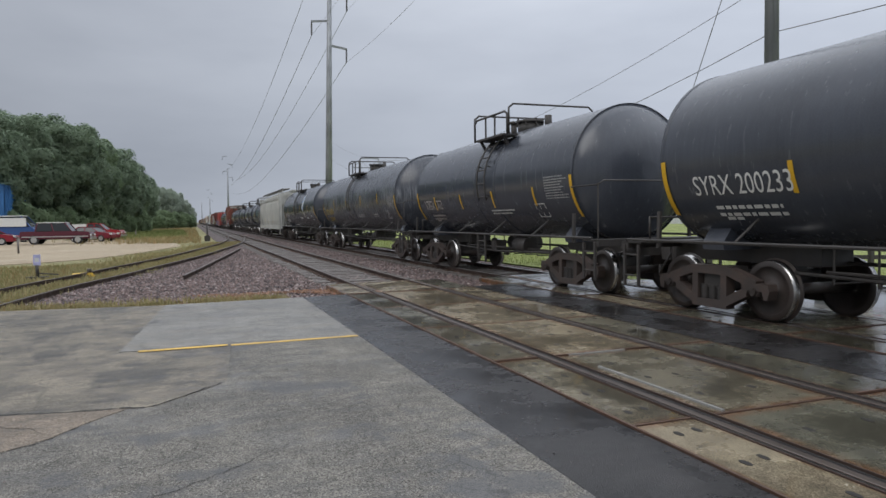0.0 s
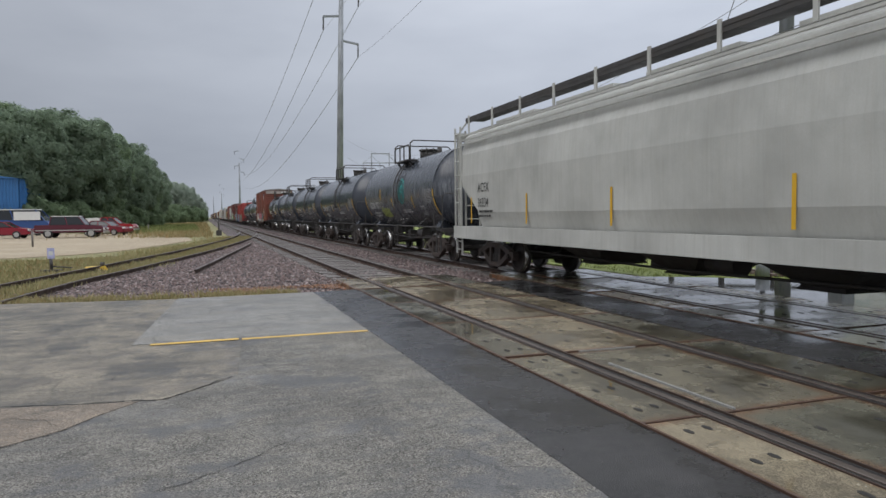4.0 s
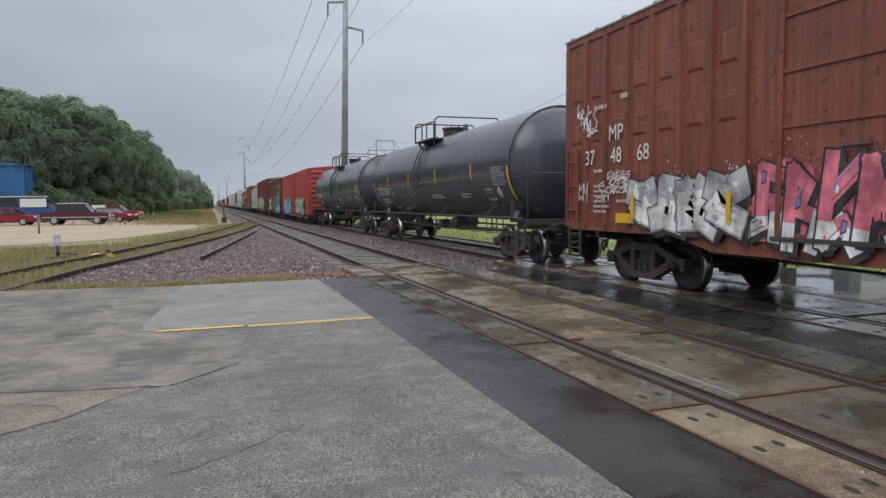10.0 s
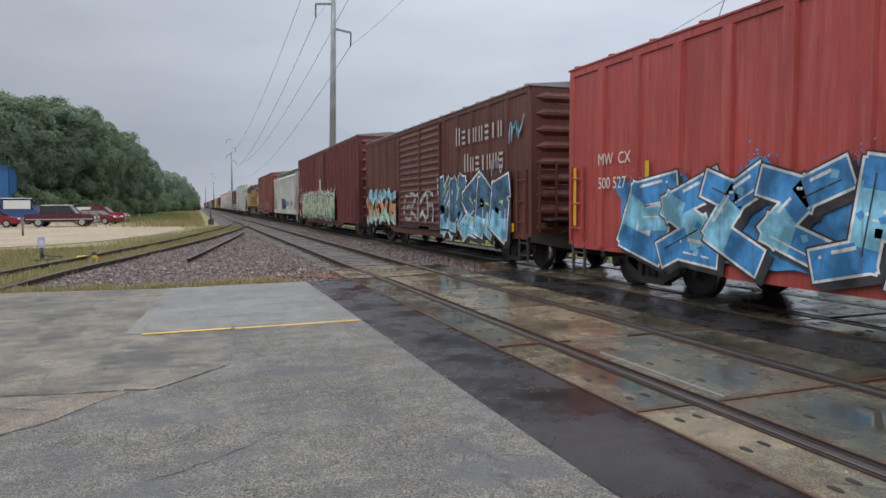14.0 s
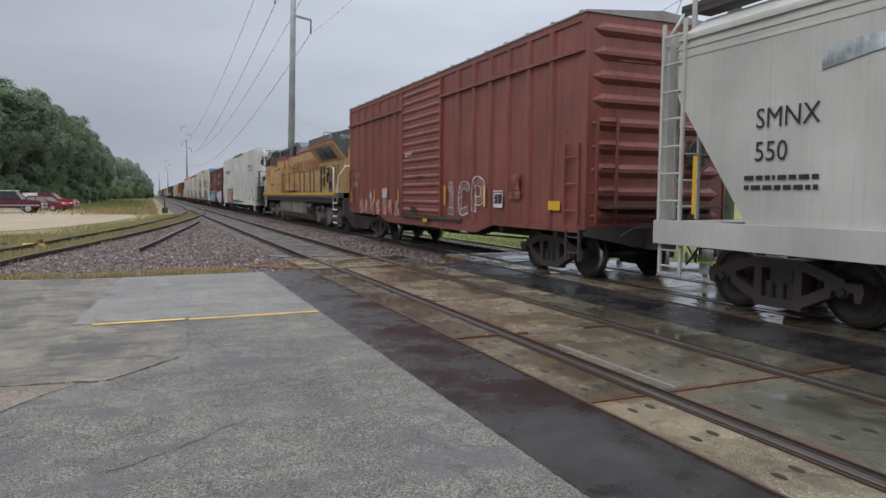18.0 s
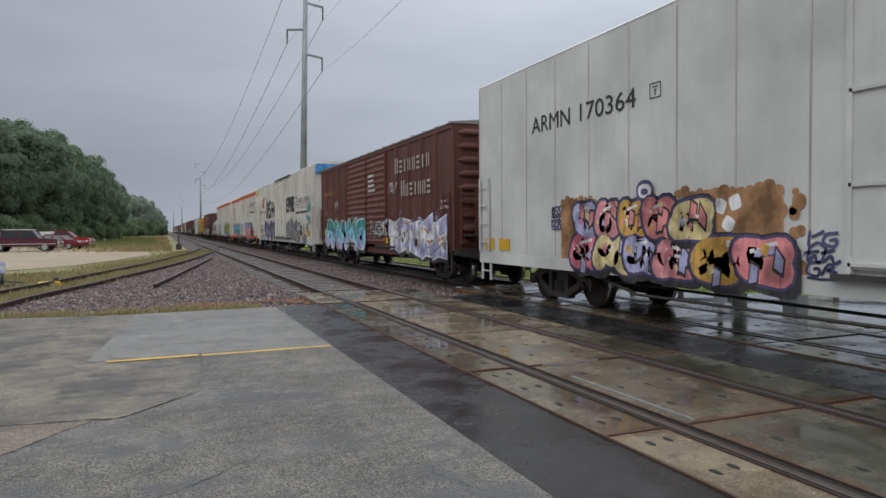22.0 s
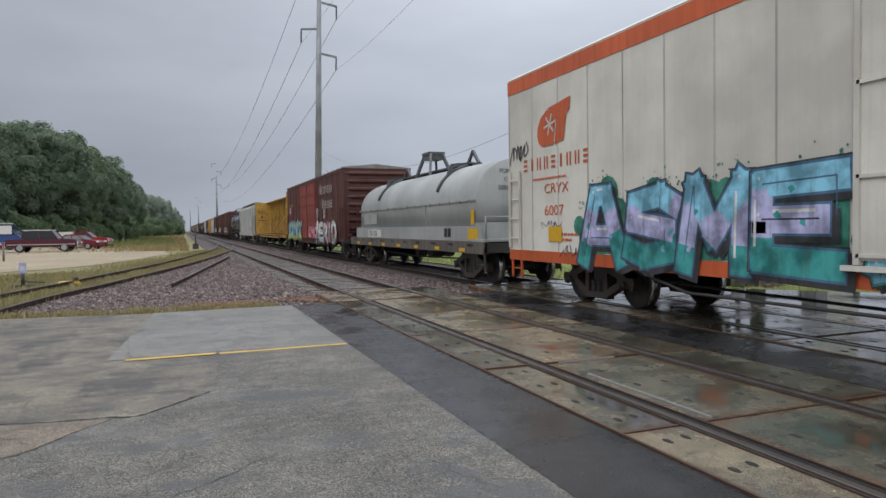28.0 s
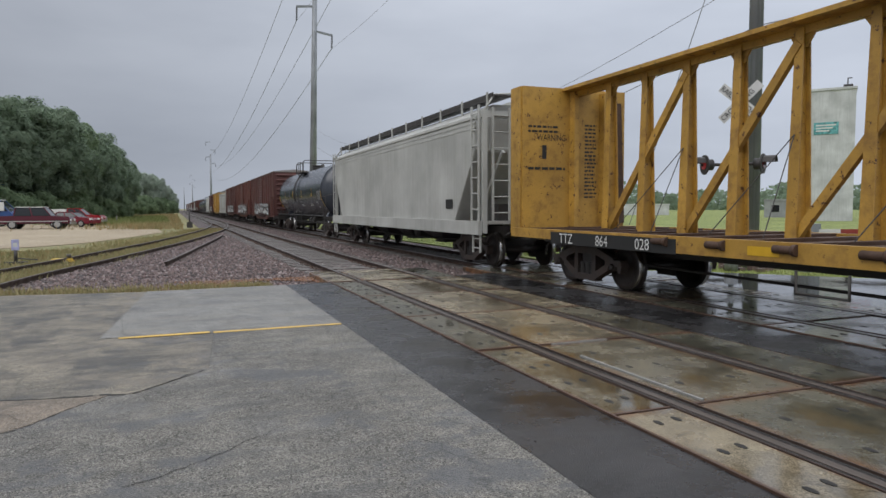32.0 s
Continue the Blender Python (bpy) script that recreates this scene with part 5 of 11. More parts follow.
    for s in (-1, 1):
        bm = BM()
        box(bm, min(s * .82, s * 1.26), max(s * .82, s * 1.26), dy - plat / 2, dy + plat / 2, top + .02, top + .06)
        for y in np.linspace(dy - plat / 2, dy + plat / 2, 16):
            box(bm, min(s * .82, s * 1.26), max(s * .82, s * 1.26), y - .008, y + .008, top + .06, top + .072)
        beam(bm, (s * 1.15, dy - plat / 2 + .15, top + .02), (s * 1.02, dy - plat / 2 + .15, zc + r * .66), .06, .06)
        beam(bm, (s * 1.15, dy + plat / 2 - .15, top + .02), (s * 1.02, dy + plat / 2 - .15, zc + r * .66), .06, .06)
        part("platform", bm, M_IRON, car, "black grated walkway round the manway")
    for s in (-1, 1):
        bm = BM()
        x = s * 1.2
        rod(bm, [(x, dy - plat / 2 - .15, top + .03), (x, dy - plat / 2 - .15, top + .52), (x, dy - plat / 2 - .02, top + .6), (x, dy + plat / 2 + .02, top + .6), (x, dy + plat / 2 + .15, top + .52), (x, dy + plat / 2 + .15, top + .03)], .028)
        for y in (dy - .28, dy + .28):
            rod(bm, [(x, y, top + .04), (x, y, top + .6)], .024)
        part("railing", bm, M_IRON, car)
    for y in (dy - plat / 2 - .2, dy + plat / 2 + .2):
        bm = BM()
        rod(bm, [(-1.18, y, top + .05), (-1.18, y, top + .66), (-1.06, y, top + .76), (1.06, y, top + .76), (1.18, y, top + .66), (1.18, y, top + .05)], .024)
        part("hoop_rail", bm, M_IRON, car)
    top = zc + r
    bm = BM()
    bar(bm, (0, dy + .1, top - .08), (0, dy + .1, top + .2), .32, 20)
    bar(bm, (0, dy + .1, top + .2), (0, dy + .1, top + .26), .37, 20)
    for i in range(8):
        a = i * math.pi / 4
        bar(bm, (.35 * math.cos(a), dy + .1 + .35 * math.sin(a), top + .12), (.35 * math.cos(a), dy + .1 + .35 * math.sin(a), top + .3), .022, 6)
    part("manway", bm, M_IRON, car)
    bm = BM()
    bar(bm, (.1, dy - .7, top - .1), (.1, dy - .7, top + .3), .09, 10)
    part("valve", bm, M_IRON, car)
    bm = BM()
    bar(bm, (-.15, dy + .75, top - .1), (-.15, dy + .75, top + .25), .08, 10)
    bar(bm, (-.15, dy + .75, top + .25), (-.15, dy + .75, top + .32), .12, 10)
    part("valve", bm, M_IRON, car)
    # piping below
    bm = BM()
    bar(bm, (0, 0, zc - r + .05), (0, 0, .62), .2, 14)
    rod(bm, [(-.55, -ty + 1.6, .74), (-.55, ty - 1.6, .74)], .024)
    rod(bm, [(.4, -ty + 1.4, .62), (.4, ty - 1.4, .6)], .02)
    for y in np.linspace(-ty + 1.7, ty - 1.7, 9):
        rod(bm, [(-.55, y, .58), (-.55, y, zc - r * .9)], .016, 5)
        rod(bm, [(-.55, y, .6), (.4, y, .6)], .014, 5)
    part("pipework", bm, M_IRON, car)
    brake_gear(car, ty, .82)
    bogies(car, ty)
    couplers(car, half)
    return car

def tank_marks(car, L, r, zc, code, material, col=None, ends=True, mark_h=.3, squeeze=.75, seed=1, dashes=()):
    at = shell_map(r, zc)
    tail = -(L / 2 - 1.25)          # along runs to the leading end, so the tail is negative
    x = tail
    for s in ([code] if isinstance(code, str) else code):
        letters(car, at, s, x, zc - .62, mark_h, material, squeeze)
        x += (GLYPHS[s][0][:, 0].max() * squeeze + .35) * mark_h
    # boxed class mark after the number
    bm = BM()
    a, c = x + .12, zc - .66
    for q in () if code[0] in ("SYRX", "VTGX") else ((a, a + .26, c, c + .012), (a, a + .26, c + .308, c + .32), (a, a + .012, c, c + .32), (a + .248, a + .26, c, c + .32), (a + .1, a + .16, c + .08, c + .15), (a + .07, a + .19, c + .24, c + .255)):
        patch(bm, at, *q, .007)
    if bm.faces:
        part("class_stencil", bm, M_MARK, car)
    word_bars(car, at, tail + .3, zc - .86, 1.25, 2, .075, material, seed)
    word_bars(car, at, tail + .4, zc - 1.06, .4, 1, .07, material, seed + 1)
    for u in (-(L / 2 - .46 * r), L / 2 - .46 * r):
        bm = BM()
        patch(bm, at, u - .05, u + .05, zc - .95, zc - .05, .016, 0, 10)
        part("reflector_strip", bm, M_REFLECT, car, "curved yellow reflective strip at the tank's end")
    low = zc - .65 if L < 12 else zc - .3
    reflectors(car, at, dashes or [-4.7, -1.65, 1.5, 4.7], low, low + .43, .08)
    # data panel towards the leading end
    word_bars(car, at, L / 2 - 1.75, zc - .06, .95, 9, .033, plain("panel_grey", (0.3, 0.3, 0.3), 0.6), seed + 6, "data_panel")
    bm = BM()
    a, b, c, d = L / 2 - 2.4, L / 2 - 1.95, zc - .95, zc - .62
    for q in ((a, b, c, c + .02), (a, b, d, d + .02), (a, a + .02, c, d), (b - .02, b, c, d), ((a + b) / 2 - .01, (a + b) / 2 + .01, c, d)):
        patch(bm, at, *q, .007)
    part("lube_stencil", bm, M_MARK, car)
    word_bars(car, at, -.2 + .9, zc - .75, 1.2, 2, .05, M_MARK, seed + 4)
    word_bars(car, at, L / 2 - 4.4, zc - .75, .9, 2, .05, M_MARK, seed + 5)
    if ends:
        word_bars(car, end_map(-L / 2 + r * .1), -.1, zc + .1, .75, 3, .09, material, seed + 2)

# ------------------------------------------------------------ boxcars
def corrugated_end(car, y, hw, z0, z1, material, n=9, s=-1):
    bm = BM()
    prism(bm, [(-hw, z0), (hw, z0), (hw, z1), (0, z1 + .12), (-hw, z1)], "y", y - .03, y + .03)
    wall = part("end_wall", bm, material, car, "end wall with pressed horizontal corrugations")
    bm = BM()
    h = (z1 - z0) / n * .33
    z, loops = 0, []
    if n:
        for x, k in ((-hw + .1, .2), (-hw + .3, 1), (hw - .3, 1), (hw - .1, .2)):
            loops.append([(x, y + s * .02, z - h * k), (x, y + s * (.02 + .09 * k), z - h * .25 * k), (x, y + s * (.02 + .09 * k), z + h * .25 * k), (x, y + s * .02, z + h * k)])
        rings(bm, loops, False)
    me = to_mesh("corrugation", bm, material)
    for i in range(n):
        part("corrugation", me, None, wall).location.z = z0 + (z1 - z0) * (i + .6) / (n + .2)
    return wall

def make_boxcar(L, z0, z1, material, door_mat=None, doors=((-.2, 1.5),), door_kind="rib", ribs=12, roof=None, hw=1.55, sill=.25, label="", post=.045, ends=9, posts=None, pressed=False):
    """doors: (middle, half width) along y; door_kind: rib, plug or panel."""
    car = thing("boxcar", label, "boxcar", group="freight train")
    door_mat = door_mat or material
    for s in (-1, 1):
        bm = BM()
        box(bm, s * hw - .03, s * hw + .03, -L / 2 + .012, L / 2 - .012, z0, z1)
        part("side_wall", bm, material, car)
        # side sill, fishbellied between the bogies
        bm = BM()
        prism(bm, [(-L / 2 + .1, z0 + .02), (L / 2 - .1, z0 + .02), (L / 2 - .1, z0 - .05), (L / 2 - 3.4, z0 - .05), (L / 2 - 4.2, z0 - sill), (-L / 2 + 4.2, z0 - sill), (-L / 2 + 3.4, z0 - .05), (-L / 2 + .1, z0 - .05)], "x", s * hw - .035, s * hw + .045)
        part("side_sill", bm, material, car)
        bm = BM()
        box(bm, s * hw - .06, s * hw + .06, -L / 2 + .008, L / 2 - .008, z1 - .1, z1 + .018)
        part("top_rail", bm, material, car)
        # posts, out of the doors
        rows = posts or [-L / 2 + .06 + (L - .12) * i / ribs for i in range(ribs + 1)]
        ribs = len(rows) - 1
        for i, y in enumerate(rows):
            if any(abs(y - c) < w + .05 for c, w in doors):
                continue
            bm = BM()
            k = .085 if i not in (0, ribs) else .06
            w = post if i not in (0, ribs) else .07
            prism(bm, [(s * (hw + .02), y - w - .025), (s * (hw + k), y - w), (s * (hw + k), y + w), (s * (hw + .02), y + w + .025)], "z", z0 + .01, z1 - .1)
            part("side_post", bm, material, car)
            if pressed and i < ribs and not any(abs(y + .34 - c) < w_ + .3 for c, w_ in doors):
                for q0, q1 in ((2.62, 2.98), (3.42, 3.86)):
                    bm = BM()
                    a_, b_ = y + .15, rows[i + 1] - .15
                    x0, x1 = s * (hw + .03), s * (hw + .055)
                    rings(bm, [[(x0, a_, q0), (x0, b_, q0), (x0, b_, q1), (x0, a_, q1)], [(x1, a_ + .05, q0 + .05), (x1, b_ - .05, q0 + .05), (x1, b_ - .05, q1 - .02), (x1, a_ + .05, q1 - .02)]], False)
                    part("pressed_panel", bm, material, car)
        for c, w in doors:
            bm = BM()
            h0, h1 = z0 + .06, z1 - .16
            box(bm, s * (hw + .03), s * (hw + .075), c - w, c + w, h0, h1)
            d = part("door", bm, door_mat, car)
            rib = BM()
            if door_kind == "rib":
                n = 15
                prism(rib, [(s * (hw + .07), -.07), (s * (hw + .105), -.02), (s * (hw + .105), .02), (s * (hw + .07), .07)], "y", c - w + .06, c + w - .06)
                zs = [h0 + (h1 - h0) * (i + .5) / n for i in range(n)]
            elif door_kind == "panel":
                box(rib, s * (hw + .07), s * (hw + .1), c - w, c + w, -.02, .02)
                zs = [h0 + (h1 - h0) * i / 5 for i in range(6)]
            else:
                box(rib, s * (hw + .07), s * (hw + .115), c - w, c + w, -.03, .03)
                zs = [h0 + .05, h0 + (h1 - h0) * .38, h0 + (h1 - h0) * .62, h1 - .05]
                for y in (c - w + .25, c + w - .25, c - .12, c + .12):
                    bm = BM()
                    bar(bm, (s * (hw + .12), y, h0), (s * (hw + .12), y, h1), .022, 6)
                    part("locking_bar", bm, door_mat, d)
            rib = to_mesh("door_rib", rib, door_mat)
            for z in zs:
                part("door_rib", rib, None, d).location.z = z
            for y in (c - w, c + w):
                bm = BM()
                box(bm, s * (hw + .03), s * (hw + .11), y - .04, y + .04, h0 - .05, h1 + .04)
                part("door_edge", bm, door_mat, d)
            bm = BM()
            bar(bm, (s * (hw + .13), c - w * .2, z0 + 1.1), (s * (hw + .13), c + w * .15, z0 + 1.1), .02, 6)
            part("door_latch", bm, M_IRON, d)
            bm = BM()
            box(bm, s * (hw + .02), s * (hw + .12), c - w * 1.9, c + w * 1.1, z0 - .02, z0 + .035)
            part("door_track", bm, M_IRON, car)
        ladder_at(car, s * (hw + .09), L / 2 - .32, z0 + .1, z0 + (1.5 if roof != "tall" else 3.2), .42, "y", material)
        ladder_at(car, s * (hw + .09), -L / 2 + .32, z0 + .1, z0 + 1.5, .42, "y", material)
        for y in (-L / 2 + .32, L / 2 - .32):
            ladder_at(car, s * (hw + .03), y, z0 - .55, z0, .4, "y", rungs=2, name="step")
    corrugated_end(car, -L / 2 + .03, hw, z0, z1, material, ends, -1)
    corrugated_end(car, L / 2 - .03, hw, z0, z1, material, 9, 1)
    ladder_at(car, -hw + .35, -L / 2 - .1, z0 + .1, z1 - 1.6, .42, "x", material)
    # roof
    bm = BM()
    prism(bm, [(-hw - .08, z1 + .02), (hw + .08, z1 + .02), (hw + .08, z1 + .05), (0, z1 + .2), (-hw - .08, z1 + .05)], "y", -L / 2 - .03, L / 2 + .03)
    top = M_ROOF if roof != "own" else material
    rf = part("roof", bm, top, car)
    bm = BM()
    prism(bm, [(-hw - .06, z1 + .05), (0, z1 + .195), (hw + .06, z1 + .05), (hw + .06, z1 + .09), (0, z1 + .245), (-hw - .06, z1 + .09)], "y", -.035, .035)
    rib = to_mesh("roof_rib", bm, top)
    for i in range(17):
        part("roof_rib", rib, None, rf).location.y = -L / 2 + .2 + (L - .4) * i / 16
    bm = BM()
    box(bm, -hw, hw, -L / 2, L / 2, z0 - .02, z0 + .05)
    box(bm, -.25, .25, -L / 2 - .25, L / 2 + .25, z0 - .35, z0 - .02)
    for i in range(7):
        y = -L / 2 + 1 + (L - 2) * i / 6
        box(bm, -hw + .05, hw - .05, y - .06, y + .06, z0 - .16, z0 - .02)
    part("underframe", bm, M_IRON, car)
    # brake wheel on the leading end
    bm = BM()
    wheel_ring(bm, (.75, -L / 2 - .24, z0 + 1.35), .27)
    box(bm, .6, .9, -L / 2 - .2, -L / 2 - .05, z0 + 1.15, z0 + 1.6)
    part("brake_wheel", bm, M_IRON, car)
    bm = BM()
    rod(bm, [(.75, -L / 2 - .14, z0 + 1.15), (.72, -L / 2 - .16, z0 + .5), (.3, -L / 2 - .2, z0 - .1)], .018, 6)
    part("brake_rod", bm, M_IRON, car)
    for s in (-1, 1):
        # grab irons and end sill
        for z in (z0 + .75, z0 + 1.15, z0 + 2.9):
            bm = BM()
            rod(bm, [(s * .3, -L / 2 - .06, z), (s * .3, -L / 2 - .17, z), (s * 1.0, -L / 2 - .17, z), (s * 1.0, -L / 2 - .06, z)], .012, 5)
            part("grab_iron", bm, material, car)
        bm = BM()
        prism(bm, [(-hw, z0 + .05), (hw, z0 + .05), (hw, z0 - .1), (.5, z0 - .3), (-.5, z0 - .3), (-hw, z0 - .1)], "y", s * (L / 2 - .02) - .05, s * (L / 2 - .02) + .05)
        part("end_sill", bm, M_IRON, car)
    bm = BM()
    box(bm, -1.3, 1.3, -L / 2 - .42, -L / 2, z0 + .38, z0 + .42)
    part("end_platform", bm, M_IRON, car)
    ty = L / 2 - 1.85
    brake_gear(car, ty, z0 - .25 if z0 > .9 else .72)
    bogies(car, ty)
    couplers(car, L / 2 + .22)
    return car

def wheel_ring(bm, c, r, n=16):
    p = [(c[0] + r * math.cos(2 * math.pi * i / n), c[1], c[2] + r * math.sin(2 * math.pi * i / n)) for i in range(n + 1)]
    rod(bm, p, .022, 6)
    for i in range(0, n, 4):
        bar(bm, c, p[i], .016, 5)

# ------------------------------------------------------------ refrigerator cars
def make_reefer(L, z0, z1, material, sill_mat, stripe=None, unit=False, hw=1.57, label="", door=(0.0, 1.6)):
    car = thing("refrigerator_car", label, "refrigerator car", group="freight train")
    c, w = door
    for s in (-1, 1):
        bm = BM()
        box(bm, s * hw - .03, s * hw + .03, -L / 2, L / 2, z0 + .2, z1)
        part("side_wall", bm, material, car)
        for i in range(21):
            y = -L / 2 + .05 + (L - .1) * i / 20
            if abs(y - c) > w:
                bm = BM()
                box(bm, s * (hw + .028), s * (hw + .038), y - .014, y + .014, z0 + .22, z1 - .06)
                part("panel_seam", bm, paint("seam_grey", (0.5, 0.49, 0.46), 0.6), car)
        bm = BM()
        box(bm, s * hw - .04, s * hw + .05, -L / 2 + .02, L / 2 - .02, z0 - .02, z0 + .2)
        part("side_sill", bm, sill_mat, car)
        if stripe:
            bm = BM()
            box(bm, s * (hw + .028), s * (hw + .042), -L / 2, L / 2, z1 - .32, z1 - .03)
            part("colour_band", bm, stripe, car, "orange-red band along the top of the side")
        bm = BM()
        box(bm, s * (hw + .03), s * (hw + .09), c - w, c + w, z0 + .3, z1 - .35)
        d = part("door", bm, material, car, "plug door with locking bars")
        for y in (c - w, c + w):
            bm = BM()
            box(bm, s * (hw + .03), s * (hw + .12), y - .035, y + .035, z0 + .25, z1 - .3)
            part("door_edge", bm, material, d)
        for z in (z0 + .35, z0 + 1.2, z0 + 2.2, z1 - .45):
            bm = BM()
            box(bm, s * (hw + .08), s * (hw + .12), c - w, c + w, z - .02, z + .02)
            part("door_rib", bm, material, d)
        for y in (c - w * .6, c - w * .05, c + w * .55):
            bm = BM()
            bar(bm, (s * (hw + .14), y, z0 + .3), (s * (hw + .14), y, z1 - .35), .024, 6)
            for z in (z0 + .5, z0 + 1.4, z0 + 2.6):
                box(bm, s * (hw + .09), s * (hw + .17), y - .05, y + .05, z - .04, z + .04)
            part("locking_bar", bm, material, d)
        bm = BM()
        box(bm, s * (hw + .04), s * (hw + .13), c - w * 2.1, c + w * 1.1, z0 + .18, z0 + .24)
        box(bm, s * (hw + .03), s * (hw + .1), c - w * 2.1, c + w * 1.1, z1 - .05, z1 + .02)
        part("door_track", bm, M_IRON if not stripe else material, car)
        for y in (-L / 2 + .35, L / 2 - .35):
            if not unit or y > 0:
                ladder_at(car, s * (hw + .08), y, z0 + .25, z0 + 1.9, .45, "y", material)
            ladder_at(car, s * (hw + .02), y, z0 - .4, z0, .42, "y", sill_mat, rungs=1, name="step")
    for s in (-1, 1):
        bm = BM()
        prism(bm, [(-hw, z0), (hw, z0), (hw, z1), (hw - .25, z1 + .12), (-hw + .25, z1 + .12), (-hw, z1)], "y", min(s * (L / 2 - .02), s * (L / 2 + .03)), max(s * (L / 2 - .02), s * (L / 2 + .03)))
        part("end_wall", bm, material, car)
        for x in (-hw + .5, 0, hw - .5):
            bm = BM()
            box(bm, x - .03, x + .03, min(s * (L / 2 + .02), s * (L / 2 + .08)), max(s * (L / 2 + .02), s * (L / 2 + .08)), z0 + .1, z1)
            part("end_post", bm, material, car)
        ladder_at(car, -hw + .4, s * (L / 2 + .1), z0 + .1, z0 + 1.9, .45, "x", material)
    bm = BM()
    prism(bm, [(-hw - .04, z1), (hw + .04, z1), (hw - .2, z1 + .14), (0, z1 + .2), (-hw + .2, z1 + .14)], "y", -L / 2, L / 2)
    part("roof", bm, material, car)
    bm = BM()
    box(bm, -hw + .02, hw - .02, -L / 2, L / 2, z0, z0 + .1)
    box(bm, -.28, .28, -L / 2 - .3, L / 2 + .3, z0 - .02, z0 + .3)
    part("underframe", bm, M_IRON, car)
    if unit:
        y = -L / 2
        bm = BM()
        zb, zt = z1 - 2.05, z1 - .1
        def ring(yy, w, lo, hi, k):
            return [(-w + k, yy, lo), (w - k, yy, lo), (w, yy, lo + k), (w, yy, hi - k), (w - k, yy, hi), (-w + k, yy, hi), (-w, yy, hi - k), (-w, yy, lo + k)]
        rings(bm, [ring(y - .02, 1.08, zb - .05, zt - .02, .05), ring(y - .55, 1.08, zb, zt, .08), ring(y - .74, 1.03, zb + .03, zt - .03, .14), ring(y - .84, .92, zb + .1, zt - .13, .18)], False)
        u = part("cooling_unit", bm, M_WHITE, car, "white rounded refrigeration unit")
        bm = BM()
        prism(bm, [(-.93, zt - 1.0), (.93, zt - 1.0), (.99, zt - .48), (-.99, zt - .48)], "y", y - .88, y - .8)
        box(bm, -1.1, -1.07, y - .72, y - .3, zt - 1.0, zt - .48)
        box(bm, -1.1, -1.07, y - .34, y - .22, zt - .62, zt - .38)
        part("screen", bm, plain("black_mesh", (0.012, 0.012, 0.014), .6), u, "black mesh screen")
        for i in range(5):
            bm = BM()
            box(bm, -.72, .72, y - .862, y - .84, zt - .42 + i * .062, zt - .392 + i * .062)
            part("louvre_gap", bm, M_IRON, u)
        bm = BM()
        for x_ in (-.72, -.24, .24, .72):
            box(bm, x_ - .012, x_ + .012, y - .868, y - .84, zt - .44, zt - .12)
        part("louvre_bar", bm, M_WHITE, u)
        letters(u, end_map(y - .85), "EXCESS HEIGHT CAR", -.8, zt - 1.1, .075, M_DMARK, 1.15)
        bm = BM()
        for q in ((-.7, -.685, zb + .2, zt - 1.15), (.685, .7, zb + .2, zt - 1.15), (-.685, .685, zb + .2, zb + .215), (-.685, .685, zt - 1.165, zt - 1.15)):
            patch(bm, end_map(y - .845), *q, .006)
        patch(bm, end_map(y - .845), .3, .46, zb + .32, zb + .42, .01)
        part("service_door", bm, M_DMARK, u, "thin dark outline of the service door with its latch")
        bm = BM()
        prism(bm, [(-.95, zb - .18), (.95, zb - .18), (1.08, zb - .055), (-1.08, zb - .055)], "y", y - .8, y - .02)
        part("drip_tray", bm, M_IRON, u)
        bm = BM()
        box(bm, -1.5, 1.5, y - 1.5, y, z0 + .3, z0 + .4)
        box(bm, -1.45, 1.45, y - .95, y - .1, z0 + .4, z0 + 1.38)
        part("end_platform", bm, plain("black_platform", (0.018, 0.018, 0.019), .5), car, "black end platform with equipment box")
        word_bars(car, end_map(y - .95), .1, z0 + 1.24, .62, 2, .04, M_MARK, 301)
        word_bars(car, end_map(y - .95), .1, z0 + 1.02, .7, 7, .04, M_MARK, 302)
        for q in (-1.48, -.62, .55, 1.48):
            bm = BM()
            box(bm, q - .05, q + .05, y - 1.48, y - 1.4, z0 + .4, z0 + 2.37)
            part("rail_post", bm, M_IRON, car)
        for z in (z0 + 1.5, z0 + 1.93, z0 + 2.36):
            bm = BM()
            rod(bm, [(-1.48, y - .05, z), (-1.48, y - 1.37, z), (1.48, y - 1.37, z), (1.48, y - .05, z)], .02)
            part("end_railing", bm, M_IRON, car)
    ty = L / 2 - 2.6 if L > 20 else L / 2 - 1.9
    bm = BM()
    bar(bm, (-.9, -1.2, .6), (-.9, .2, .6), .26, 16)
    part("fuel_tank", bm, M_IRON, car)
    bm = BM()
    rod(bm, [(-hw + .05, ty - 1.6, z0), (-hw + .05, ty - 3.0, z0 - .3), (-hw + .05, -ty + 3.0, z0 - .3), (-hw + .05, -ty + 1.6, z0)], .025)
    part("truss_rod", bm, M_IRON, car)
    brake_gear(car, ty, .62)
    bogies(car, ty)
    couplers(car, L / 2 + (1.55 if unit else .22))
    return car

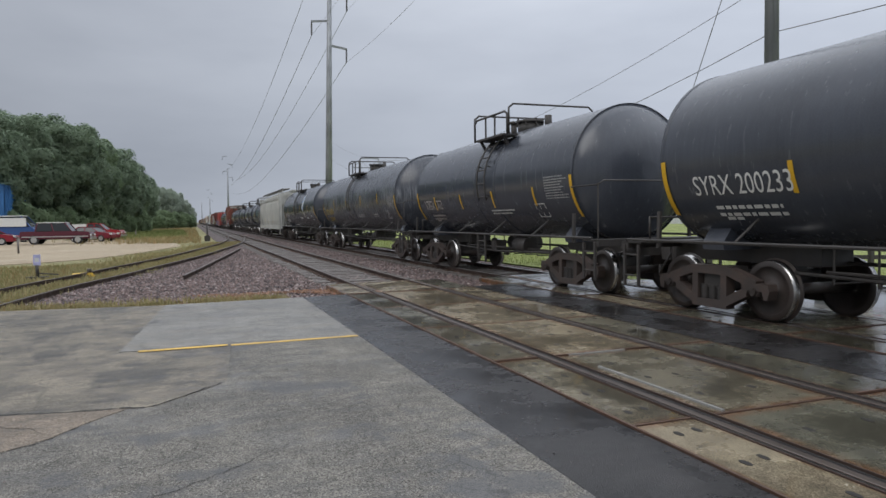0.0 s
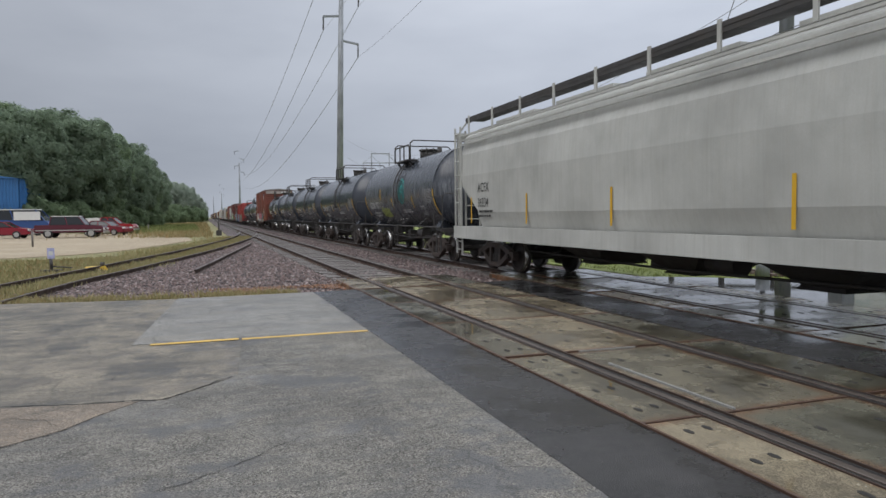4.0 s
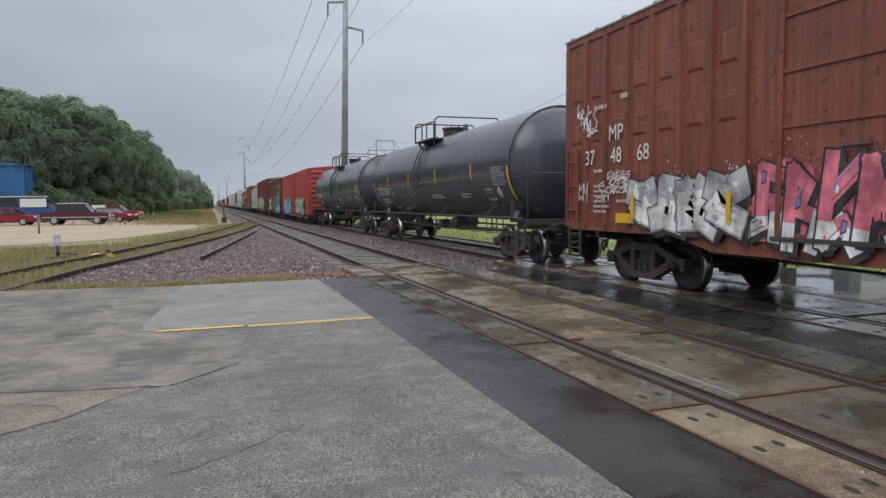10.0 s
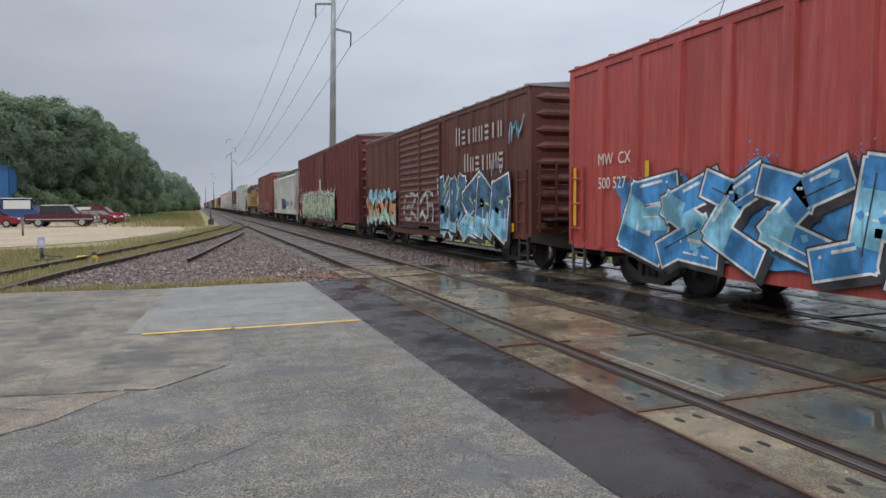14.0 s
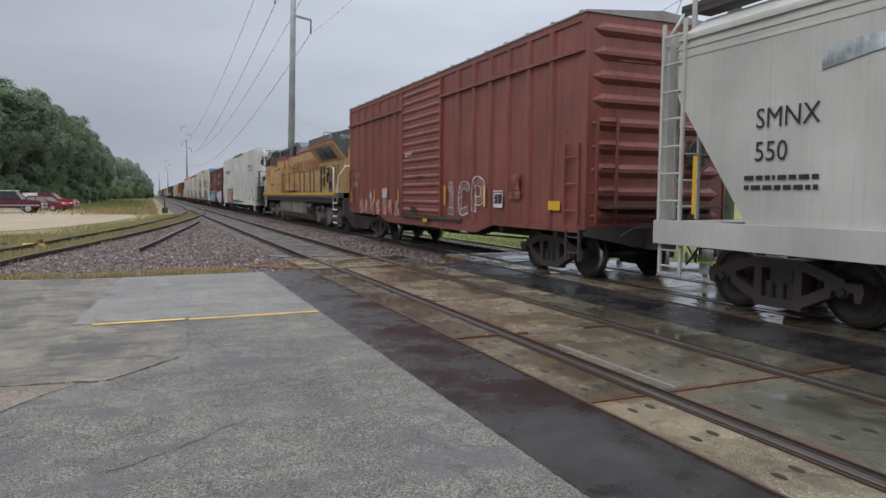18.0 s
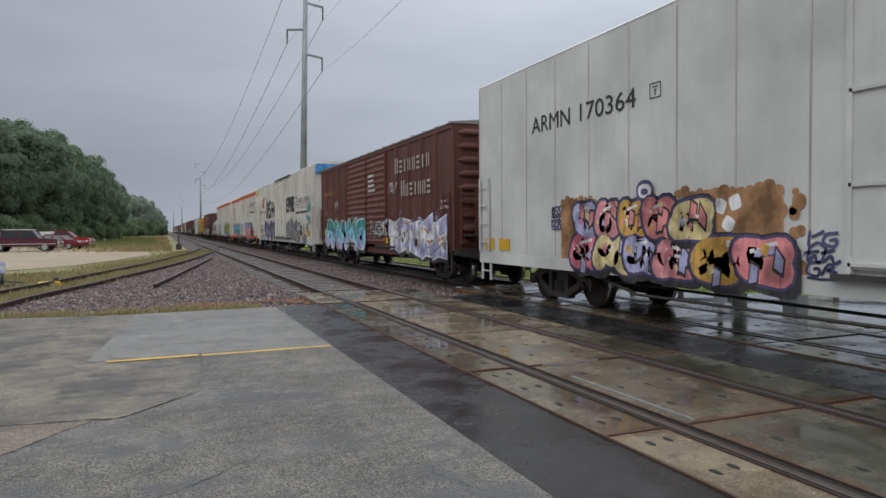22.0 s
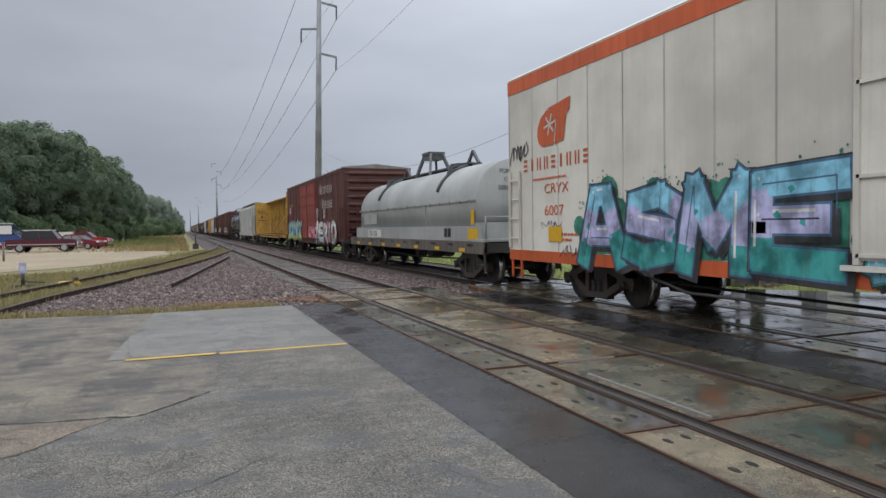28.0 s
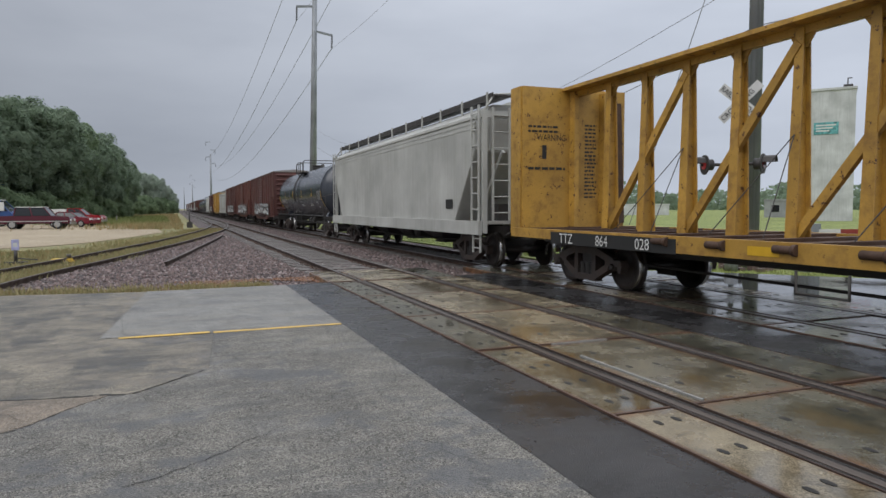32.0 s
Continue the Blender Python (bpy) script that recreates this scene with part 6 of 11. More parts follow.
# ------------------------------------------------------------ covered hoppers
def make_hopper(L, material, label, round_side=False, hw=1.55, z1=3.85):
    car = thing("covered_hopper", label, "hopper car", group="freight train")
    def section(zb, q):
        if round_side:
            s = [(-hw * (.90 - q * .1), zb), (-hw * .985, min(zb + .5, 2.4)), (-hw, 2.6), (-hw * .97, 3.2), (-hw * .86, z1 - .12), (-hw * .6, z1 + .12)]
        else:
            s = [(-hw * .98, zb), (-hw, zb + .02), (-hw, 3.0), (-hw, z1 - .3), (-hw * .97, z1 - .05), (-hw * .68, z1 + .22)]
        return s + [(-x, z) for x, z in s[::-1]]
    bm = BM()
    e = L / 2 - .35
    stations = [(-e, 2.95), (-e + .02, 2.9), (-e + 1.35, 1.1), (-e + 1.4, 1.08), (e - 1.4, 1.08), (e - 1.35, 1.1), (e - .02, 2.9), (e, 2.95)]
    rings(bm, [[(x, y, z) for x, z in section(zb, 0)] for y, zb in stations], False)
    part("hopper_body", bm, material, car)
    for s in (-1, 1):
        bm = BM()
        box(bm, s * hw - .06, s * hw + .04, -L / 2, L / 2, .86, 1.2)
        part("side_sill", bm, material, car)
        bm = BM()
        for z in (z1 - .12, z1 - .24, z1 - .36):
            box(bm, s * hw - .01, s * hw + .03, -e, e, z - .025, z + .02)
        part("top_chord", bm, material, car)
        for y in (-L / 2 + .28, L / 2 - .28):
            ladder_at(car, s * (hw + .02), y, .9, z1 + .15, .42, "y", material)
            ladder_at(car, s * (hw - .02), y, .42, .88, .42, "y", material, rungs=2, name="step")
    for s in (-1, 1):
        bm = BM()
        for q in (-1, 1):
            box(bm, q * (hw - .12) - .06, q * (hw - .12) + .06, min(s * (L / 2 - .1), s * L / 2), max(s * (L / 2 - .1), s * L / 2), .9, z1)
            beam(bm, (q * .9, s * (e - 1.2), 1.2), (q * .9, s * (L / 2 - .08), 2.9), .08, .1)
        box(bm, -hw + .012, hw - .012, min(s * (L / 2 - .08), s * (L / 2 - .012)), max(s * (L / 2 - .08), s * (L / 2 - .012)), z1 - .15, z1 + .02)
        box(bm, -hw + .07, hw - .07, min(s * (L / 2 - .9), s * (L / 2 - .016)), max(s * (L / 2 - .9), s * (L / 2 - .016)), 1.12, 1.19)
        part("end_frame", bm, material, car)
        ladder_at(car, -hw + .55, s * (L / 2 + .01), 1.2, z1 + .1, .45, "x", material)
        bm = BM()
        rod(bm, [(-hw + .1, s * (L / 2 - .06), z1), (-hw + .4, s * (L / 2 - .06), z1 + .42), (-.5, s * (L / 2 - .06), z1 + .48)], .025)
        part("grab_rail", bm, material, car)
    bm = BM()
    wheel_ring(bm, (.5, -L / 2 - .12, 2.0), .28)
    bar(bm, (-.6, -L / 2 + .5, 1.4), (.6, -L / 2 + .5, 1.4), .2, 12)
    part("brake_wheel", bm, M_IRON, car)
    bm = BM()
    box(bm, -.95, -.55, -L / 2 + .25, -L / 2 + .6, 1.2, 1.62)
    rod(bm, [(-1.1, -L / 2 + .3, 1.22), (-1.1, -L / 2 + .3, 1.75), (-.2, -L / 2 + .35, 1.9), (.5, -L / 2 + .1, 1.8)], .025)
    rod(bm, [(-.3, -L / 2 + .4, 1.22), (-.3, -L / 2 + .4, 1.7), (.3, -L / 2 + .5, 2.2)], .02)
    part("brake_valve", bm, M_IRON, car, "rusty brake valve and pipes on the end platform")
    # roof walks, dark gratings on brackets
    for s in (-1, 1):
        bm = BM()
        x = s * .95
        box(bm, x - .28, x + .28, -L / 2 + .02, L / 2 - .02, z1 + .38, z1 + .42)
        box(bm, x + s * .26 - .012, x + s * .26 + .012, -L / 2 + .02, L / 2 - .02, z1 + .3, z1 + .46)
        rb = part("running_board", bm, M_IRON, car, "dark grated roof walk")
        for i in range(11):
            y = -L / 2 + .3 + (L - .6) * i / 10
            bm = BM()
            beam(bm, (x + s * .285, y, z1 + .02), (x + s * .285, y, z1 + .5), .03, .08)
            part("bracket", bm, material, rb)
    for i in range(5):
        bm = BM()
        y = -L / 2 + 1.6 + (L - 3.2) * i / 4
        box(bm, -.42, .42, y - 1.2, y + 1.2, z1 + .2, z1 + .36)
        part("hatch_cover", bm, material, car)
    n = 3
    for i in range(n):
        y = (i - (n - 1) / 2) * 2.9
        bm = BM()
        rings(bm, [[(-1.2, y - 1.35, 1.1), (1.2, y - 1.35, 1.1), (1.2, y + 1.35, 1.1), (-1.2, y + 1.35, 1.1)], [(-.55, y - .35, .5), (.55, y - .35, .5), (.55, y + .35, .5), (-.55, y + .35, .5)], [(-.6, y - .4, .44), (.6, y - .4, .44), (.6, y + .4, .44), (-.6, y + .4, .44)]], False)
        part("outlet_gate", bm, M_IRON, car)
    bm = BM()
    box(bm, -.3, .3, -L / 2 - .2, L / 2 + .2, .72, 1.02)
    part("centre_sill", bm, M_IRON, car)
    ty = L / 2 - 1.75
    brake_gear(car, ty, .7)
    bogies(car, ty)
    couplers(car, L / 2 + .22)
    return car

# ------------------------------------------------------------ coil car
def make_coil(L):
    car = thing("coil_car", "grey steel coil car with a rounded removable cover", "coil car", group="freight train")
    hw, hc, zs, zd = 1.4, 1.27, 2.22, 1.5
    e = 6.12
    def arch(k):
        a = [(-(hc - .02) * math.cos(t) * k, zs + 1.14 * math.sin(t) * k) for t in np.linspace(0, math.pi, 21)]
        return [(-(hc - .02) * k, zd + .02)] + a + [((hc - .02) * k, zd + .02)]
    bm = BM()
    rings(bm, [[(x, y, z) for x, z in arch(k)] for y, k in ((-e, .97), (-e + .06, 1), (-.02, 1), (.02, 1), (e - .5, 1), (e - .12, .985), (e, .93))], False)
    for f in bm.faces:
        f.smooth = abs(f.normal.y) < .3
    part("cover", bm, M_COIL, car, "light grey rounded steel cover")
    for s in (-1, 1):
        bm = BM()
        box(bm, s * hc - .02, s * hc + .015, -e, e, zs - .03, zs + .0)
        for y in np.linspace(-e + .3, e - .3, 16):
            box(bm, s * hc - .02, s * hc + .03, y - .035, y + .035, zs - .06, zs + .03)
        part("cover_seam", bm, M_COIL, car)
        bm = BM()
        box(bm, s * hw - .06, s * hw + .05, -L / 2, L / 2, .82, 1.13)
        sill = part("side_sill", bm, paint("coil_sill", (0.14, 0.125, 0.11), .55, 0, (0.075, 0.042, 0.025), .85), car, "rust-stained grey side sill")
        for y in np.linspace(-L / 2 + .8, L / 2 - .8, 10):
            bm = BM()
            patch(bm, side_map(-hw - .06) if s < 0 else (lambda u, v, k=0: (hw + .05 + k, u, v)), y - .2, y + .2, 1.0, 1.07, .006)
            part("slot", bm, M_DMARK, sill)
        for i, y in enumerate(np.linspace(-L / 2 + 1.35, L / 2 - 1.35, 7)):
            bm = BM()
            patch(bm, side_map(-hw - .06) if s < 0 else (lambda u, v, k=0: (hw + .05 + k, u, v)), y - .2, y + .2, .85, .95, .006)
            part("reflector_strip", bm, M_REFLECT, sill)
        # low side wall under the cover's edge, with upright seams
        bm = BM()
        box(bm, min(s * (hc - .04), s * (hc + .05)), max(s * (hc - .04), s * (hc + .05)), -L / 2 + .5, L / 2 - .5, 1.12, zd + .03)
        part("side_wall", bm, M_COIL, car)
        bm = BM()
        box(bm, min(s * (hc - .03), s * (hc + .025)), max(s * (hc - .03), s * (hc + .025)), -2.3, -2.24, zd + .03, zs)
        part("cover_rib", bm, M_COIL, car)
        for y in (-L / 2 + .25, L / 2 - .25):
            ladder_at(car, s * (hw + .0), y, .4, .98, .45, "y", rungs=2, name="step")
    bm = BM()
    box(bm, -.16, .16, -3.4, 5.2, zs + 1.13, zs + 1.2)
    box(bm, -.16, -.13, -3.4, 5.2, zs + 1.1, zs + 1.26)
    box(bm, .13, .16, -3.4, 5.2, zs + 1.1, zs + 1.26)
    part("lifting_beam", bm, M_LOCOGREY, car, "grey channel beam along the cover's top")
    # lifting stool in the middle, and a clasp at either end that grips the cover's sides
    bm = BM()
    for x in (-.42, .42):
        for y in (-.42, 1.12):
            beam(bm, (x, y, zs + 1.0), (x * .5, .35 + (y - .35) * .42, zs + 1.86), .08, .1)
    box(bm, -.3, .3, -.02, .72, zs + 1.84, zs + 1.93)
    box(bm, -.26, .26, .0, .7, zs + 1.66, zs + 1.84)
    part("lifting_lug", bm, M_LOCOGREY, car)
    for y in (-3.25, 3.2):
        bm = BM()
        for q in (-1, 1):
            rod(bm, [(q * (hc + .03) * math.cos(a), y, zs + 1.17 * math.sin(a)) for a in np.linspace(.3, 1.4, 8)], .045, 6)
            beam(bm, (q * .95, y, zs + .62), (q * .75, y, zs + 1.15), .1, .12)
            beam(bm, (q * .75, y, zs + 1.15), (0, y + .25, zs + 1.24), .1, .1)
        beam(bm, (0, y - .35, zs + 1.2), (0, y + .1, zs + 1.62), .07, .09)
        beam(bm, (0, y + .55, zs + 1.2), (0, y + .1, zs + 1.62), .07, .09)
        part("cover_clasp", bm, M_LOCOGREY, car)
    bm = BM()
    box(bm, -hw, hw, -L / 2, L / 2, .85, 1.1)
    box(bm, -.3, .3, -L / 2 - .2, L / 2 + .2, .7, .95)
    part("underframe", bm, M_IRON, car)
    bm = BM()
    box(bm, -hw, hw, -L / 2, -e - .02, 1.13, 1.19)
    box(bm, -hw + .1, hw - .1, -e - .1, -e - .03, 1.19, 1.62)
    rod(bm, [(-hw + .05, -L / 2 + .05, 1.19), (-hw + .05, -L / 2 + .05, 1.75), (hw - .05, -L / 2 + .05, 1.75), (hw - .05, -L / 2 + .05, 1.19)], .022)
    part("end_platform", bm, M_COIL, car)
    bm = BM()
    wheel_ring(bm, (.1, -e - .34, 2.0), .3)
    box(bm, -.1, .3, -e - .3, -e - .02, 1.6, 2.15)
    part("brake_wheel", bm, M_IRON, car)
    at = side_map(-hw - .055)
    aw = side_map(-hc - .05)
    letters(car, aw, "CSS1826", -4.45, 1.2, .2, M_DMARK, 1.25)
    bm = BM()
    patch(bm, aw, -4.55, -2.65, 1.16, 1.44, .004)
    part("number_panel", bm, M_MARK, car)
    for u in (4.0, 4.28):
        bm = BM()
        patch(bm, aw, u, u + .24, 1.22, 1.47, .005)
        part("data_panel", bm, M_DMARK, car, "black data panel")
    bm = BM()
    patch(bm, aw, 5.75, 6.4, 1.16, 1.46, .006)
    patch(bm, side_map(-hc), 5.85, 6.08, 1.56, 1.95, .012)
    part("warning_plate", bm, M_REFLECT, car, "yellow warning plate")
    bm = BM()
    patch(bm, side_map(-hc), -5.3, -3.3, 1.66, 2.05, .012)
    part("blank_panel", bm, paint("fresh_grey", (0.42, 0.43, 0.4), .5), car)
    em = end_map(-e)
    letters(car, em, "FOR USE ON", -.55, 2.92, .12, M_DMARK, .9)
    letters(car, em, "CSS 1800", -.42, 2.7, .12, M_DMARK, .9)
    letters(car, em, "SERIES ONLY", -.6, 2.48, .12, M_DMARK, .9)
    ty = L / 2 - 1.7
    brake_gear(car, ty, .68)
    bogies(car, ty)
    couplers(car, L / 2 + .35)
    return car

# ------------------------------------------------------------ lumber car
def make_centerbeam(L):
    car = thing("lumber_car", "empty yellow centre-beam lumber car with rusty chips", "lumber car", group="freight train")
    hw, zd, zt = 1.5, 1.06, 4.12
    hb = 1.3
    for s in (-1, 1):
        y = 10.83 if s > 0 else -10.15
        bm = BM()
        box(bm, -hb - .03, hb + .03, min(y, y - s * .05), max(y, y - s * .05), zd, zt + .05)
        b = part("bulkhead", bm, M_YELLOW, car, "yellow steel end bulkhead with stiffeners")
        for x in (-hb, -.65, 0, .65, hb):
            bm = BM()
            box(bm, x - .06, x + .06, min(y, y + s * .46), max(y, y + s * .46), zd - .1, zt + .05)
            part("stiffener", bm, M_YELLOW, b)
        for i in range(6):
            z = zd + .25 + i * .55
            bm = BM()
            box(bm, -hb, hb, min(y, y + s * .3), max(y, y + s * .3), z - .07, z + .07)
            part("stiffener", bm, M_YELLOW, b)
        for q in (-1, 1):
            ladder_at(car, q * (hb - .3), y + s * .49, zd, zt - .3, .4, "x", M_YELLOW)
    # centre beam: top chord, posts and braces
    bm = BM()
    prism(bm, [(-.34, zt - .02), (.34, zt - .02), (.34, zt + .05), (.07, zt + .1), (-.07, zt + .1), (-.34, zt + .05)], "y", -10.13, 10.79)
    box(bm, -.05, .05, -10.13, 10.79, zt - .14, zt)
    part("top_chord", bm, M_YELLOW, car)
    ys = np.linspace(-8.92, 9.42, 17)
    for y in ys:
        for s in (-1, 1):
            bm = BM()
            rings(bm, [[(s * .14 - .012, y - .1, zd - .05), (s * .14 + .012, y - .1, zd - .05), (s * .14 + .012, y + .1, zd - .05), (s * .14 - .012, y + .1, zd - .05)], [(s * .06 - .012, y - .07, zt - .05), (s * .06 + .012, y - .07, zt - .05), (s * .06 + .012, y + .07, zt - .05), (s * .06 - .012, y + .07, zt - .05)]], False)
            part("post_flange", bm, M_YELLOW, car)
        bm = BM()
        prism(bm, [(-.048, zt - .05), (.048, zt - .05), (.128, zd - .05), (-.128, zd - .05)], "y", y - .012, y + .012)
        part("post_web", bm, M_YELLOW, car)
        bm = BM()
        prism(bm, [(y - .3, zt - .02), (y + .3, zt - .02), (y + .08, zt - .32), (y - .08, zt - .32)], "x", -.015, .015)
        part("gusset", bm, M_YELLOW, car)
    bm = BM()
    beam(bm, (-.03, ys[0] - .15, zd + .05), (-.03, -10.1, zt - 1.2), .09, .14)
    part("brace", bm, M_YELLOW, car)
    for i in range(0, 8, 2):
        for a, b, x in ((16 - i, 14 - i, -.052), (i, i + 2, .052)):
            bm = BM()
            beam(bm, (x, ys[a] - .04, zd + .05), (x, ys[b], zt - .25), .09, .14)
            part("brace", bm, M_YELLOW, car)
    for y in ys[2:-2:2]:
        for d in (-1, 1):
            bm = BM()
            rod(bm, [(-.12, y, zd + 1.5), (-hw + .3, y + d * .5, zd + .05)], .008, 4)
            part("tie_cable", bm, M_IRON, car)
    for s in (-1, 1):
        bm = BM()
        prism(bm, [(-L / 2, zd + .03), (L / 2, zd + .03), (L / 2, zd - .16), (L / 2 - 3.4, zd - .17), (L / 2 - 4.4, zd - .22), (-L / 2 + 4.4, zd - .22), (-L / 2 + 3.4, zd - .17), (-L / 2, zd - .16)], "x", s * hw - .05, s * hw + .05)
        part("side_sill", bm, M_YELLOW, car)
        for y in ys[:-3]:
            bm = BM()
            bar(bm, (s * (hw + .06), y - .14, zd - .06), (s * (hw + .06), y + .14, zd - .06), .052, 10)
            bar(bm, (s * (hw + .06), y - .2, zd - .06), (s * (hw + .06), y - .14, zd - .06), .072, 10)
            part("winch", bm, M_RUST, car, "rusty cable winch")
        for y in (-3.0, 3.2):
            bm = BM()
            rod(bm, [(s * hw, y - .35, zd - .3), (s * hw, y - .35, zd - .58), (s * hw, y + .35, zd - .58), (s * hw, y + .35, zd - .3)], .018)
            part("foot_loop", bm, M_IRON, car)
    bm = BM()
    box(bm, -hw, hw, -L / 2, L / 2, zd - .1, zd - .02)
    for i in range(22):
        y = -L / 2 + .5 + (L - 1) * i / 21
        box(bm, -hw + .05, hw - .05, y - .09, y + .09, zd - .02, zd + .03)
    part("deck", bm, M_RUST, car)
    bm = BM()
    box(bm, -.3, .3, -L / 2 - .2, L / 2 + .2, .62, zd - .1)
    part("centre_sill", bm, M_IRON, car)
    at = side_map(-hw - .05)
    t = -L / 2
    bm = BM()
    patch(bm, at, t + 1.7, t + 5.3, zd - .24, zd - .01, .006)
    part("number_ground", bm, M_DMARK, car)
    for s, u in (("TTZ", 2.05), ("864", 3.25), ("028", 4.35)):
        letters(car, side_map(-hw - .06), s, t + u, zd - .215, .18, M_MARK, .95)
    gm = end_map(10.78)
    letters(car, gm, "WARNING", -.98, 3.0, .14, M_DMARK, .75)
    word_bars(car, gm, -1.2, 3.28, 1.0, 2, .06, M_DMARK, 3)
    word_bars(car, gm, -1.2, 2.36, 1.05, 1, .07, M_DMARK, 5)
    word_bars(car, gm, .25, 3.35, .32, 20, .05, M_DMARK, 6)
    for x in (-.06, .72):
        bm = BM()
        prism(bm, [(x - .09, 10.779), (x + .09, 10.779), (x + .06, 10.62), (x - .06, 10.62)], "z", zd + .04, zt - .03)
        part("inner_rib", bm, M_YELLOW, car)
    bm = BM()
    prism(bm, [(.95, 3.9), (1.18, 3.9), (1.3, zd + .1), (.8, zd + .1)], "y", 10.7, 10.778)
    part("inner_rib", bm, M_RUST, car, "rusty patch on the bulkhead")
    bm = BM()
    patch(bm, gm, -.85, -.74, 2.6, 2.9, .006)
    part("warning_arrow", bm, M_DMARK, car)
    letters(car, at, "NSH76A", 2.2, zd - .26, .15, M_DMARK, .9)
    bm = BM()
    patch(bm, at, L / 2 - 4.1, L / 2 - 3.7, zd - .34, zd - .02, .012)
    part("lube_plate", bm, M_DMARK, car)
    reflectors(car, at, [L / 2 - 2.4, L / 2 - .8, -1.0, -4.0], zd - .16, zd - .04, .5)
    ty = L / 2 - 2.2
    brake_gear(car, ty, .6)
    bogies(car, ty)
    couplers(car, L / 2 + .22)
    return car

# ------------------------------------------------------------ locomotive
def make_loco():
    """Cab end at +y (trailing), radiator end at -y (leading)."""
    car = thing("locomotive", "weathered yellow and grey diesel locomotive with peeling paint", "locomotive", group="freight train")
    zd = 1.62
    bm = BM()
    box(bm, -1.5, 1.5, -9.5, 10.2, zd - .2, zd)
    part("deck", bm, M_LOCOGREY, car)
    for s in (-1, 1):
        bm = BM()
        box(bm, s * 1.5 - .02, s * 1.5 + .02, -8.8, 10.1, zd - .1, zd + .02)
        part("sill_stripe", bm, paint("sill_yellow", (0.6, 0.34, 0.02), 0.4, 0, (0.2, 0.12, 0.05), 0.4), car, "bright yellow sill stripe")
        # skirt coloured near-black to paint the shaded gap below the sill
        bm = BM()
        box(bm, s * 1.42 - .02, s * 1.42 + .02, -8.6, 10.1, zd - .42, zd - .1)
        part("side_skirt", bm, plain("gap_shade_black", (0.014, 0.013, 0.013), 0.6), car)
    # long hood
    bm = BM()
    prism(bm, [(-.98, zd), (.98, zd), (.98, 3.8), (.8, 4.0), (-.8, 4.0), (-.98, 3.8)], "y", -8.3, 3.6)
    part("long_hood", bm, M_ARMOUR, car, "faded yellow long hood with doors")
    bm = BM()
    prism(bm, [(-1.0, 3.82), (1.0, 3.82), (.85, 4.08), (.45, 4.2), (-.45, 4.2), (-.85, 4.08)], "y", -4.05, 3.6)
    part("hood_roof", bm, M_LOCOGREY, car)
    for s in (-1, 1):
        bm = BM()
        box(bm, s * .985, s * 1.0, -4.0, 3.6, 3.72, 3.82)
        part("red_stripe", bm, M_LOCORED, car)
    # hood doors, each a panel
    ys = np.linspace(-3.95, 3.2, 15)
    for s in (-1, 1):
        for a, b in zip(ys, ys[1:]):
            bm = BM()
            box(bm, s * .975, s * 1.005, a + .02, b - .02, zd + .1, 3.64)
            box(bm, s * 1.0, s * 1.03, b - .1, b - .06, 2.4, 2.55)
            for z in (zd + .35, 3.3):
                box(bm, s * 1.0, s * 1.02, a + .02, a + .06, z - .08, z + .08)
            part("hood_door", bm, M_ARMOUR, car)
    # radiator section with wide wings
    bm = BM()
    prism(bm, [(-1.0, 3.1), (1.0, 3.1), (1.5, 3.76), (1.5, 4.08), (.6, 4.32), (-.6, 4.32), (-1.5, 4.08), (-1.5, 3.76)], "y", -8.6, -4.0)
    part("radiator_wing", bm, M_LOCOGREY, car, "grey overhanging radiator wing")
    for s in (-1, 1):
        bm = BM()
        prism(bm, [(s * .99, 3.06), (s * 1.02, 3.06), (s * 1.505, 3.7), (s * 1.505, 3.75), (s * 1.0, 3.12)], "y", -8.61, -4.0)
        part("wing_soffit", bm, M_ARMOUR, car)
        bm = BM()
        box(bm, min(s * 1.5, s * 1.51), max(s * 1.5, s * 1.51), -8.61, -4.0, 3.74, 3.83)
        part("red_stripe", bm, M_LOCORED, car)
    for s in (-1, 1):
        for a, b in ((-7.7, -6.3), (-6.2, -5.0)):
            bm = BM()
            prism(bm, [(s * 1.07, 3.13), (s * 1.1, 3.12), (s * 1.44, 3.58), (s * 1.42, 3.61)], "y", a, b)
            part("air_intake", bm, M_GLASS, car, "dark radiator intake screen")
        for a, b, z0, z1 in ((-7.74, -7.46, 1.92, 2.88), (-7.35, -7.07, 2.05, 2.8), (-6.96, -6.66, 1.92, 2.85), (-5.84, -5.46, 2.05, 2.75), (-5.3, -4.82, 2.45, 2.9), (-4.74, -4.25, 2.45, 2.9), (-5.3, -4.82, 1.9, 2.37), (-4.74, -4.25, 1.9, 2.37), (-6.56, -6.02, 1.8, 2.17)):
            bm = BM()
            box(bm, s * .98, s * 1.01, a, b, z0, z1)
            for q in (a, b):
                box(bm, s * .98, s * 1.03, q - .03, q + .03, z0 - .03, z1 + .03, 1)
            for q in (z0, z1):
                box(bm, s * .98, s * 1.03, a, b, q - .03, q + .03, 1)
            part("louvre", bm, [M_GLASS, M_ARMOUR], car)
        bm = BM()
        bar(bm, (s * .98, -6.22, 2.58), (s * 1.1, -6.22, 2.58), .25, 18)
        bar(bm, (s * 1.1, -6.22, 2.58), (s * 1.13, -6.22, 2.58), .2, 16, mi=1)
        bar(bm, (s * 1.13, -6.22, 2.58), (s * 1.16, -6.22, 2.58), .08, 10)
        part("fan_housing", bm, [M_ARMOUR, M_GLASS], car)
